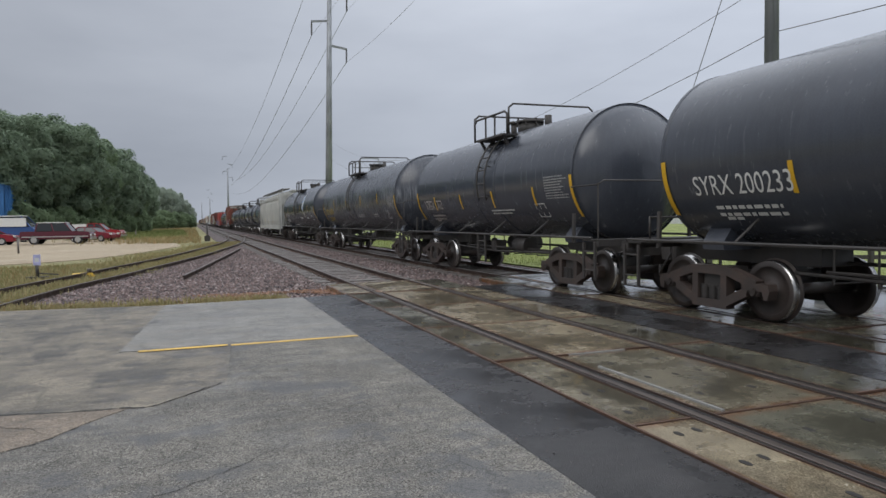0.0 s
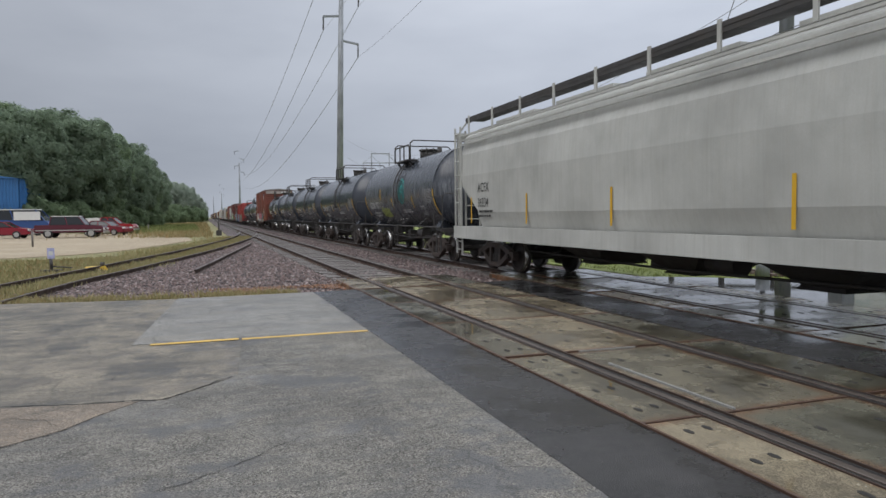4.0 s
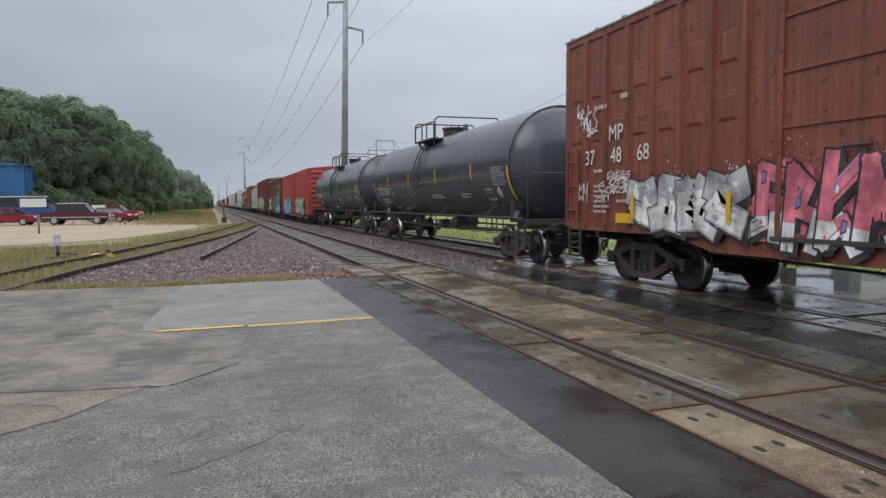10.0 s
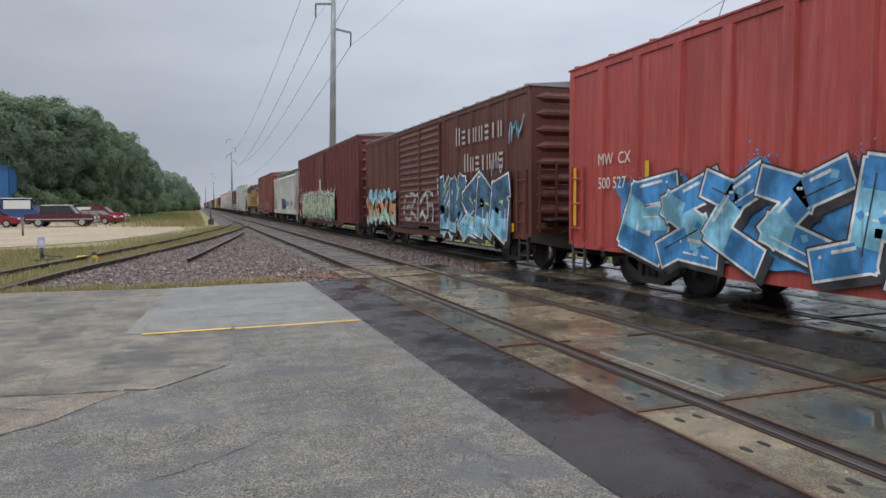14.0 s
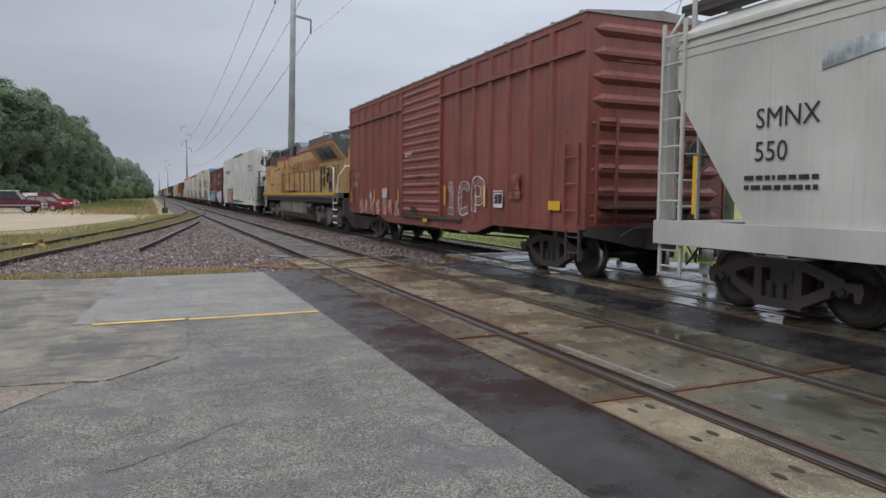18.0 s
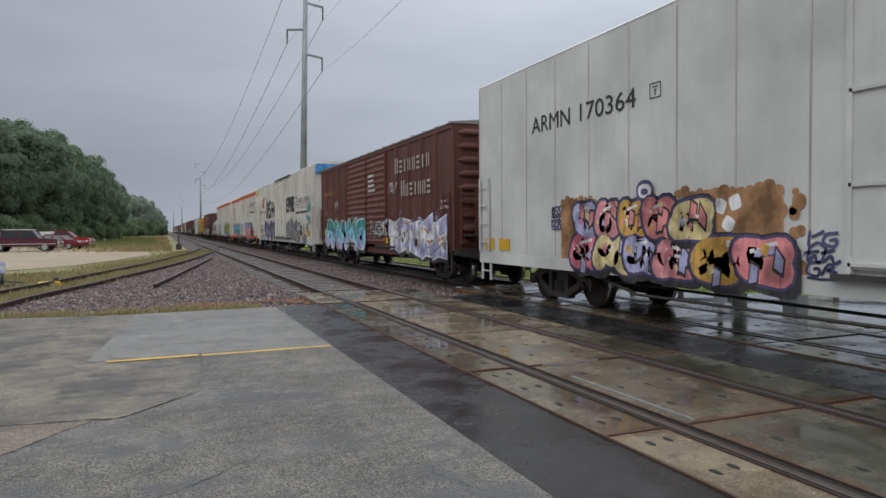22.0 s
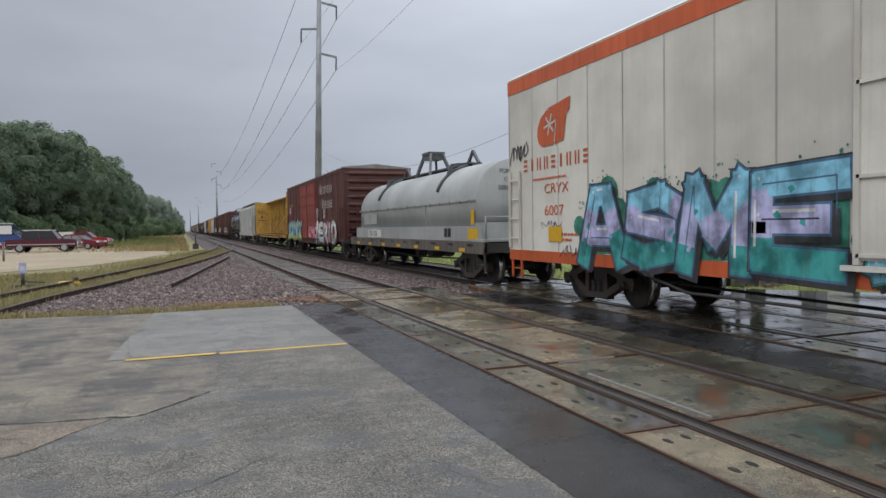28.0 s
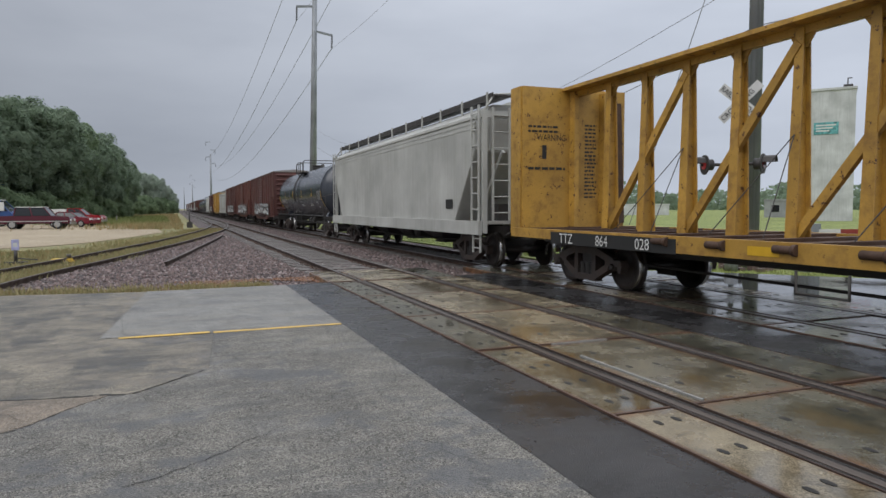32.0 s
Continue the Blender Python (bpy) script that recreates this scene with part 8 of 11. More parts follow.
def build_train():
    build_tanks()
    Rr = random.Random(11)
    # covered hoppers
    h = put(make_hopper(17.3, M_GREY, "white rounded covered hopper with black lettering", True), 58.3, 75.6)
    at = side_map(-1.545)
    u = -17.3 / 2
    letters(h, at, "ACFX", u + 1.7, 2.12, .24, M_DMARK, .85)
    letters(h, at, "36334", u + 1.7, 1.72, .24, M_DMARK, .85)
    word_bars(h, at, u + 1.8, 1.58, .9, 2, .07, M_DMARK, 2)
    reflectors(h, at, [u + 1.25, u + 4.6, u + 8, u + 12], 1.3, 2.0, .07)
    word_bars(h, side_map(-1.6), u + 1.9, 1.0, 1.3, 1, .09, M_DMARK, 3)
    word_bars(h, side_map(-1.6), u + 4.0, 1.02, 2.2, 2, .05, M_DMARK, 4)
    h = put(make_hopper(14.9, M_GREY, "pale grey covered hopper with blue band and graffiti"), 250.1, 265.0)
    at = side_map(-1.56)
    u = -14.9 / 2
    letters(h, at, "SMNX", u + 1.75, 2.38, .24, M_DMARK, .95)
    letters(h, at, "550", u + 1.75, 1.98, .24, M_DMARK, .95)
    word_bars(h, at, u + 1.6, 1.75, 1.1, 2, .07, M_DMARK, 6)
    graffiti(h, at, -1.95, 0.9, 0.88, 2.12, S_NAVY, S_LAV, S_SKY, None, 42, 4, "dark blue bubble graffiti", 0.44, style='bubble', word='TRYP')
    bm = BM()
    for v0_, v1_ in ((1.5, 1.63), (1.7, 1.83)):
        patch(bm, at, 1.0, 3.0, v0_, v1_, .008)
    for pth, w_ in (([(u + 2.6, 3.05), (u + 3.2, 3.15), (u + 5.0, 3.3)], .1), ([(u + 5.3, 3.3), (u + 7.4, 3.42)], .07)):
        band(bm, at, pth, w_, .006, 1)
    part("blue_band", bm, [spray("band_blue", (0.08, 0.22, 0.36)), spray("worn_blue", (0.38, 0.43, 0.45))], h, "faded blue stripes worn into the paint")
    reflectors(h, at, [u + .75, 3.2, 5.6], 1.3, 2.1, .07)
    bm = BM()
    patch(bm, at, 4.2, 4.8, 1.5, 1.85, .006)
    part("data_panel", bm, M_DMARK, h)
    h = put(make_hopper(16.3, M_GREY, "plain light grey covered hopper, roof walks on top"), 471.9, 488.2)
    bm = BM()
    patch(bm, side_map(-1.56), 5.9, 6.4, 1.5, 1.75, .006)
    part("data_panel", bm, M_DMARK, h)

    # boxcar with faded orange-brown paint
    b = put(make_boxcar(14.42, 1.02, 4.62, M_ORANGEBROWN, None, ((.66, 1.08), (-1.54, 1.1)), "panel", 21, ends=15, pressed=True, label="faded brown boxcar covered with graffiti along the sill"), 140.58, 155.0)
    at = lambda u, v, k=0, f=side_map(-1.63): f(u + .19, v, k)
    graffiti(b, at, -5.15, -2.62, 1.0, 1.92, [S_WHITE, S_WHITE, S_SILVER], S_SILVER, S_SILVER, S_SILVER, 51, 4, "white and grey block graffiti", 0.85)
    scrawl(b, at, -6.9, 3.1, .5, .3, S_WHITE, 301, 4, .014, .5)
    scrawl(b, at, -6.55, 2.75, .4, .5, S_WHITE, 302, 2, .012)
    for u_, v_, w_, h_, n_ in ((-5.85, 1.93, .7, .12, 5), (-5.8, 1.79, .65, .12, 4), (-5.75, 1.66, .5, .1, 4), (-6.85, 1.5, .35, .4, 2), (-6.2, 1.55, .45, .3, 2)):
        scrawl(b, at, u_, v_, w_, h_, S_WHITE, int(v_ * 100), n_, .01)
    word_bars(b, at, -6.3, 2.05, .4, 1, .07, M_FADED, 304)
    word_bars(b, at, -6.3, 1.78, .5, 6, .055, M_FADED, 305)
    word_bars(b, at, -5.55, 1.5, .4, 1, .06, M_FADED, 306)
    word_bars(b, at, -6.3, 3.2, .45, 1, .09, M_FADED, 307)
    word_bars(b, at, -5.45, 3.3, .25, 1, .1, M_FADED, 308)
    bm = BM()
    patch(bm, at, -5.57, -5.12, 1.14, 1.31, .012)
    for u_ in (-5.05, -2.8):
        patch(bm, side_map(-1.66), u_ + .19, u_ + .28, 1.2, 1.65, .03)
    part("warning_plate", bm, M_REFLECT, b, "yellow warning plate")
    graffiti(b, at, -2.45, 1.85, 0.85, 2.1, [S_WHITE, S_PINK, S_PINK], S_BLACK, S_PURPLE, S_PINK, 52, 8, "pink and white graffiti", 0.55, accent=S_PURPLE)
    graffiti(b, at, 2.25, 4.65, 0.78, 1.93, [S_WHITE, S_TEAL, S_SILVER], S_BLACK, S_WHITE, None, 53, 5, "white, teal and black graffiti", 0.46, style='bubble')
    for s_, u_ in (("37", -6.6), ("48", -5.75), ("68", -4.95)):
        letters(b, at, s_, u_, 2.2, .27, M_MARK, .9)
    letters(b, at, "MP", -5.8, 2.6, .27, M_MARK, .9)
    for uu, vv in ((5.2, 1.15),):
        bm = BM()
        patch(bm, at, uu - .35, uu + .35, vv - .1, vv + .1, .01)
        patch(bm, at, 6.05, 6.17, 1.3, 2.2, .01)
        part("reflector_strip", bm, M_REFLECT, b)
    bm = BM()
    bm.faces.new([bm.verts.new(at(u_, v_, .01)) for u_, v_ in ((5.2, 3.65), (5.45, 3.55), (5.7, 3.65), (5.7, 4.05), (5.2, 4.05))])
    patch(bm, at, 5.2, 5.7, 4.05, 4.28, .01, 1)
    part("shield_sign", bm, [M_MARK, S_BLUE], b, "white and blue shield sign")
    tag(b, at, 4.9, 2.25, .45, .35, S_WHITE, 56)
    for name, mat, u_, v_, w_, h_, lab in (("sticker", S_LIME, 5.2, 2.05, .2, .16, "bright green sticker"), ("stencil_box", M_FADED, 6.0, 1.5, .22, .42, "pale stencilled data box"), ("data_panel", M_DMARK, 3.5, 1.72, .34, .36, "black data panel"), ("sticker", M_REDDOOR, 2.1, 1.75, .8, .17, "red painted block")):
        bm = BM()
        patch(bm, at, u_ - w_ / 2 - .53, u_ + w_ / 2 - .53, v_, v_ + h_, .014)
        part(name, bm, mat, b, lab)
    tag(b, at, 4.0, 1.5, .3, 1.0, S_WHITE, 141)
    tag(b, at, 5.05, 1.3, .35, 1.0, S_WHITE, 142)
    tag(b, at, 4.1, 1.25, .7, .25, S_LIME, 143)
    tag(b, at, 2.0, 2.5, .7, .35, S_WHITE, 144)
    word_bars(b, at, 5.2, 2.2, 1.2, 4, .1, M_FADED, 57)
    bm = BM()
    patch(bm, end_map(-7.23), -1.5, 1.5, 4.22, 4.58, .1)
    part("end_band", bm, paint("band_pale", (0.42, 0.36, 0.33), 0.6), b)
    word_bars(b, end_map(-7.36), .3, 4.34, 1.1, 1, .16, M_MARK, 58)

    # bright red boxcar
    b = put(make_boxcar(18.5, .72, 4.02, M_RED, None, ((.05, 1.5),), "plug", 18, post=.085, label="wet bright red boxcar with blue and green graffiti", roof="own"), 193.0, 211.5)
    at = lambda u, v, k=0, f=side_map(-1.632): f(u + .4, v, k)
    letters(b, at, "MW  CX", -8.6, 2.2, .2, M_MARK, .9)
    letters(b, at, "500 527", -8.6, 1.78, .2, M_MARK, .9)
    graffiti(b, at, -7.9, -1.9, 0.5, 2.03, [S_BLUE, S_SKY, S_BLUE], S_WHITE, S_WHITE, S_BLUE, 61, 6, "large blue graffiti with white outlines", 0.55)
    graffiti(b, at, 1.15, 6.5, 0.6, 1.98, [S_SILVER, S_GREYGREEN, S_MINT], S_GREYGREEN, S_LIME, S_PURPLE, 62, 8, "mint green and silver graffiti with purple cloud", 0.6)
    reflectors(b, at, [-9.4, -7.2, 8.3], 1.1, 2.2, .1)
    word_bars(b, side_map(-1.7), -.3, 3.4, 1.2, 3, .1, M_FADED, 63)
    word_bars(b, at, 7.6, 1.6, .5, 4, .09, M_FADED, 64)
    bm = BM()
    patch(bm, at, 6.85, 7.3, 1.2, 1.6, .01)
    part("data_panel", bm, M_DMARK, b)
    word_bars(b, end_map(-9.36), .2, 3.5, 1.1, 1, .14, M_MARK, 65)
    word_bars(b, end_map(-9.36), -.5, 2.6, .9, 3, .07, M_GOLD, 66)

    # two brown boxcars with large block lettering, and a third with red doors
    def southern(front, tail, z0, z1, material, door, doors, kind, seed, cols, label):
        L = tail - front
        b = put(make_boxcar(L, z0, z1, material, door, doors, kind, 14, label=label), front, tail)
        at = side_map(-1.63)
        block_word(b, at, [1.15, .9, .9, .9, .9, .9, .9, .9], 3.2, z1 - .93, .42, M_FADED, .36)
        block_word(b, at, [1.15, .9, .9, .9, .9, .9, .9], 3.8, z1 - 1.67, .42, M_FADED, .3)
        reflectors(b, at, [2.2, 6.6], z0 + .1, z0 + .3, .5)
        return b, at
    b, at = southern(213.2, 228.3, .78, 4.05, M_BROWN, None, ((1.25, 1.12), (-.88, .94)), "rib", 71, None, "brown boxcar with pale block lettering and blue graffiti")
    graffiti(b, at, 1.7, 6.5, 0.55, 2.35, [S_SKY, S_DEEP, S_DEEP], S_WHITE, S_LIME, S_DEEP, 72, 5, "big blue block graffiti", 0.75)
    graffiti(b, at, -1.9, 1.2, .9, 2.0, S_SILVER, S_WHITE, S_SILVER, None, 73, 4, "pale outlined graffiti", 0.2, style='bubble')
    graffiti(b, at, -7.4, -3.0, 0.7, 2.15, [S_MINT, S_ORANGE, S_SKY], S_WHITE, S_BLACK, None, 74, 6, "teal and orange graffiti", 0.5)
    tag(b, at, 6.6, 2.9, .7, .7, S_SKY, 75)
    tag(b, at, 5.6, 2.2, .6, .5, S_SILVER, 76)
    b, at = southern(330.1, 345.6, .95, 4.2, M_BROWN, paint("door_rust_red", (0.15, 0.045, 0.032), 0.5, 0, (0.07, 0.026, 0.02), 0.5), ((1.53, 1.34), (-1.0, 1.15)), "rib", 81, None, "weathered brown boxcar with louvred doors and lavender graffiti")
    graffiti(b, at, 2.6, 7.3, 0.7, 1.9, [S_LAV, S_WHITE, S_LAV], S_WHITE, S_ORANGE, S_LAV, 82, 5, "lavender block graffiti", 0.72)
    graffiti(b, at, -6.8, -0.4, 0.7, 2.0, [S_LAV, S_SKY, S_TEAL], S_WHITE, S_WHITE, S_PALEGREEN, 83, 5, "turquoise and silver graffiti", 0.62, style='bubble')
    graffiti(b, at, .3, 2.2, 1.2, 1.9, S_SILVER, S_BLACK, S_WHITE, None, 84, 3, "silver graffiti", 0.3)
    tag(b, at, 2.6, 2.6, .8, .5, S_WHITE, 85)
    tag(b, at, -5.05, 2.3, .6, .55, S_WHITE, 86)
    letters(b, at, "CUSHION-CAR", -7.0, 3.0, .18, M_GOLDFADE, 1.15)
    letters(b, at, "S  P", -6.9, 2.13, .24, M_FADED, .9)
    letters(b, at, "THE LONG", 7.02, 2.19, .09, S_WHITE, .8)
    letters(b, at, "BLACK TRAIN.", 7.0, 2.05, .09, S_WHITE, .75)
    letters(b, at, "SUNK", 7.15, 1.65, .12, S_WHITE, .9)
    word_bars(b, side_map(-1.68), .3, 3.35, .9, 4, .1, M_MARK, 87)
    b, at = southern(429.9, 446.9, .95, 4.2, M_DARKBROWN, M_REDDOOR, ((2.05, 1.23), (-.5, 1.27)), "panel", 91, None, "dark brown boxcar with red panelled doors and graffiti")
    graffiti(b, at, 1.9, 7.2, 0.68, 1.9, [S_SILVER, S_WHITE], S_BLACK, S_WHITE, S_PINK, 92, 5, "chrome silver graffiti with black outline", 0.4, style='bubble', word='AERID')
    graffiti(b, at, -8.2, -2.7, 0.75, 2.05, [S_LIME, S_SKY, S_MINT], S_NAVY, S_WHITE, S_PURPLE, 93, 7, "aqua and lime graffiti on a purple cloud", 0.5)
    graffiti(b, at, -.4, 1.9, .95, 1.7, S_PINK, S_WHITE, S_WHITE, None, 94, 3, "pink and white graffiti", 0.34)
    letters(b, at, "S  P", -6.85, 2.2, .2, M_FADED, 1.15)
    letters(b, at, "248 292", -7.24, 1.84, .2, M_MARK, 1.15)
    letters(b, at, "CUSHION-CAR", -7.3, 2.95, .17, M_GOLDFADE, 1.15)
    bm = BM()
    for q, mi, k in ((.27, 1, .008), (.2, 0, .01), (.07, 2, .012)):
        bm.faces.new([bm.verts.new(at(-7.05 + q * math.cos(a), 2.7 + q * math.sin(a), k)) for a in np.linspace(0, 6.283, 17)[:-1]]).material_index = mi
    part("graffiti_eye", bm, [S_WHITE, S_PINK, S_BLACK], b, "round sprayed eye")
    scrawl(b, at, 2.1, 2.35, .6, .2, S_WHITE, 96, 4, .016)
    scrawl(b, at, 2.15, 2.1, .55, .2, S_WHITE, 97, 4, .016)
    scrawl(b, at, 4.0, 2.3, .6, .2, S_WHITE, 98, 4, .013)
    scrawl(b, at, 4.05, 2.06, .45, .2, S_WHITE, 99, 3, .013)

    # tall dark red boxcar with green graffiti
    b = put(make_boxcar(18.7, .72, 4.6, paint("boxcar_wine", (0.14, 0.03, 0.03), 0.45, 0, (0.07, 0.02, 0.02), 0.5), None, ((.7, 1.7),), "panel", 18, label="dark wine-red boxcar with green graffiti", posts=[-9.29] + [-8.82 + .82 * i for i in range(22)] + [9.29]), 229.9, 248.6)
    at = side_map(-1.638)
    letters(b, at, "BN", -8.52, 2.49, .2, M_MARK, 1.05)
    letters(b, at, "SF", -7.78, 2.49, .2, M_MARK, 1.05)
    letters(b, at, "761", -8.58, 2.06, .2, M_MARK, 1.0)
    letters(b, at, "774", -7.8, 2.06, .2, M_MARK, 1.1)
    letters(b, at, "LD LMT", -8.52, 1.53, .07, M_MARK, 1.05)
    letters(b, at, "LT WT", -8.52, 1.39, .07, M_MARK, 1.05)
    for u_, v_ in ((-7.73, 1.53), (-7.68, 1.39), (-7.85, .95), (-7.85, .89)):
        word_bars(b, at, u_, v_, .36, 1, .06 if v_ > 1 else .035, M_MARK, int(v_ * 100))
    scrawl(b, at, -8.78, 3.72, .62, .3, S_WHITE, 103, 4, .013, .85)
    for u_, v_, w_, h_, n_ in ((-8.66, 1.88, .5, .12, 4), (-8.62, 1.78, .4, .09, 3), (-8.6, 1.66, .48, .12, 5), (-7.86, 1.8, .5, .19, 4), (-7.82, 1.62, .48, .17, 4), (-7.84, 1.14, .5, .2, 4)):
        scrawl(b, at, u_, v_, w_, h_, S_WHITE, int(v_ * 100), n_, .011)
    bm = BM()
    for q in ((-6.92, -6.69, 2.29, 2.302), (-6.92, -6.69, 2.498, 2.51), (-6.92, -6.908, 2.302, 2.498), (-6.702, -6.69, 2.302, 2.498), (-6.82, -6.8, 2.33, 2.42), (-6.8, -6.77, 2.4, 2.42), (-6.8, -6.78, 2.365, 2.38), (-6.88, -6.74, 2.44, 2.455)):
        patch(bm, at, *q, .007)
    part("class_stencil", bm, M_MARK, b)
    graffiti(b, at, -7.2, 4.2, 0.74, 2.2, [S_GREEN, S_PALEGREEN, S_PALEGREEN], S_BLACK, S_WHITE, S_GREEN, 102, 13, "long pale green graffiti with black and white outlines", 0.8, halo=S_WHITE, accent=S_LAV)
    bm = BM()
    for q in range(11):
        a_ = -7.0 + q * 1.02
        band(bm, at, [(a_, 1.75 + .3 * (q % 2)), (a_ + .4, 2.12), (a_ + .62, 2.16 + .06 * (q % 3))], .04, .007, q % 2)
        band(bm, at, [(a_ + .66, 2.32), (a_ + 1.0, 2.26 + .05 * (q % 3)), (a_ + 1.06, 2.46)], .035, .0075)
    part("graffiti", bm, [S_WHITE, spray("beige", (0.5, 0.36, 0.28))], b, "white and beige spikes over the green graffiti")
    for u0_, u1_, v0_, v1_ in ((-8.71, -8.29, .99, 1.2), (-8.56, -8.12, .79, .96)):
        bm = BM()
        patch(bm, at, u0_, u1_, v0_, v1_, .01)
        part("warning_plate", bm, M_REFLECT, b, "yellow warning plate")
    reflectors(b, side_map(-1.73), [-6.03, -2.8], .98, 1.11, .41)
    bm = BM()
    patch(bm, side_map(-1.7), -.2, .4, 2.2, 3.0, .01)
    part("notice_plate", bm, M_FADED, b)

    # brown boxcar behind the pale hopper
    b = put(make_boxcar(14.8, .95, 4.62, paint("boxcar_rust_red", (0.225, 0.068, 0.054), 0.4, 0, (0.1, 0.042, 0.034), 0.6, chips=0.02), None, ((.2, 1.41),), "rib", 16, label="rust-red boxcar with louvred door and chalky graffiti", posts=[-7.34, -6.35, -5.53, -4.71, -3.92, -3.08, -2.22, 2.3, 3.1, 3.9, 4.7, 5.5, 6.3, 7.34]), 266.8, 281.6)
    at = side_map(-1.635)
    letters(b, at, "M S  D R", -6.9, 2.15, .2, M_FADED, .9)
    letters(b, at, "82 015", -6.9, 1.83, .2, M_FADED, .9)
    reflectors(b, at, [-7.1, -4.3, -1.95], 1.3, 1.72, .08)
    reflectors(b, at, [1.52, 3.72], 1.3, 1.78, .1)
    bm = BM()
    patch(bm, at, 6.35, 6.75, 1.28, 1.45, .01)
    patch(bm, side_map(-1.66), .1, .42, .83, .92, .012)
    part("reflector_strip", bm, M_REFLECT, b)
    bm = BM()
    box(bm, -1.66, -1.56, -7.4, -1.25, 4.0, 4.07)
    box(bm, -1.66, -1.56, 1.65, 7.4, 4.0, 4.07)
    part("belt_rail", bm, MATS["boxcar_rust_red"], b)
    dull = spray("dull_chalk", (0.46, 0.38, 0.34))
    chalk(b, at, "cfbgdae", -6.05, -1.7, .95, 1.36, 112, .05, dull)
    chalk(b, at, "gaeckfd", -6.0, -1.75, .97, 1.3, 113, .035, S_ROSE)
    chalk(b, at, "k", -4.9, -4.4, 1.3, 1.66, 5, .02, dull)
    chalk(b, at, "1C", 1.62, 3.1, 1.16, 1.78, 7, .085)
    chalk(b, at, "P", 3.12, 3.85, 1.16, 1.82, 8, .1)
    scrawl(b, side_map(-1.7), -1.2, 2.62, .55, .14, S_WHITE, 9, 2, .01)
    bm = BM()
    patch(bm, at, 4.16, 4.57, 1.29, 1.6, .008)
    patch(bm, at, 4.185, 4.36, 1.37, 1.575, .011, 1)
    patch(bm, at, 4.375, 4.545, 1.37, 1.575, .011, 1)
    patch(bm, at, 4.14, 4.59, 1.63, 1.65, .008)
    for q in range(4):
        patch(bm, at, 4.2, 4.25 + .03 * (q % 2), 1.4 + .045 * q, 1.415 + .045 * q, .014)
    part("data_panel", bm, [M_MARK, M_DMARK], b, "white-framed black data panel")
    for u0_, u1_, v0_, v1_, m_, l_ in ((4.83, 5.26, 1.66, 1.98, S_FADERED, "faded red painted block"), (4.85, 5.3, 1.48, 1.64, S_DUST, "painted-over block"), (-3.47, -3.0, 1.45, 1.75, M_FADED, "grey data plate"), (-.75, -.3, 1.1, 1.22, M_DMARK, "small black data plate")):
        bm = BM()
        patch(bm, at if u0_ != -.75 else side_map(-1.7), u0_, u1_, v0_, v1_, .008)
        part("painted_block", bm, m_, b, l_)

    put(make_loco(), 282.9, 303.4)

    # white refrigerator car with its unit on the leading end
    r = put(make_reefer(21.9, .76, 4.76, M_WHITE, M_WHITE, None, True, label="white mechanical refrigerator car with pink graffiti", door=(-.35, 2.0)), 306.6, 328.5)
    at = side_map(-1.605)
    letters(r, at, "ARMN", -8.49, 3.4, .31, M_DMARK, 1.1)
    letters(r, at, "170364", -6.8, 3.4, .31, M_DMARK, 1.25)
    bm = BM()
    for q in ((-4.94, -4.69, 3.46, 3.475), (-4.94, -4.69, 3.675, 3.69), (-4.94, -4.925, 3.475, 3.675), (-4.705, -4.69, 3.475, 3.675), (-4.83, -4.81, 3.5, 3.59), (-4.81, -4.78, 3.575, 3.59), (-4.88, -4.75, 3.62, 3.635)):
        patch(bm, at, *q, .007)
    part("class_stencil", bm, M_DMARK, r)
    blob_piece(r, at, -7.35, -2.6, .8, 2.02, 122)
    scrawl(r, at, -7.75, 1.75, .35, .17, S_NAVY, 5, 3, .016)
    scrawl(r, at, -7.75, 1.52, .35, .17, S_NAVY, 6, 3, .016)
    for q in range(3):
        scrawl(r, at, -2.2, .95 + .17 * q, .4, .16, S_NAVY, 15 + q, 2, .018)
    bm = BM()
    bm.faces.new([bm.verts.new(at(u_, v_, .01)) for u_, v_ in ((7.74, 3.28), (8.06, 3.1), (8.38, 3.28), (8.36, 3.74), (8.06, 3.84), (7.76, 3.74))])
    for i in range(5):
        patch(bm, at, 7.8 + i * .12, 7.855 + i * .12, 3.24, 3.52, .014, 1)
    patch(bm, at, 7.78, 8.34, 3.55, 3.75, .014, 2)
    part("shield_sign", bm, [M_MARK, S_PINK, S_NAVY], r, "striped shield emblem")
    block_word(r, at, [1] * 8, 8.6, 3.5, .19, M_DMARK, .18)
    block_word(r, at, [1] * 7, 8.6, 3.22, .19, M_DMARK, .18)
    word_bars(r, at, 9.03, 1.86, .5, 7, .045, M_LOCOGREY, 124)
    word_bars(r, at, 9.62, 1.86, .5, 7, .045, M_LOCOGREY, 126)
    word_bars(r, at, 9.95, 2.3, .62, 3, .035, M_LOCOGREY, 128)
    bm = BM()
    patch(bm, at, 8.2, 8.52, 1.12, 1.42, .01)
    part("data_panel", bm, M_DMARK, r)
    for v_ in (1.81, 3.55):
        bm = BM()
        for q in ((5.67, 6.25, v_, v_ + .012), (5.67, 6.25, v_ + .29, v_ + .302), (5.67, 5.685, v_ + .012, v_ + .29), (6.235, 6.25, v_ + .012, v_ + .29), (5.9, 6.0, v_ + .08, v_ + .22)):
            patch(bm, at, *q, .008)
        part("small_hatch", bm, M_IRON, r, "small hatch with a dark latch")
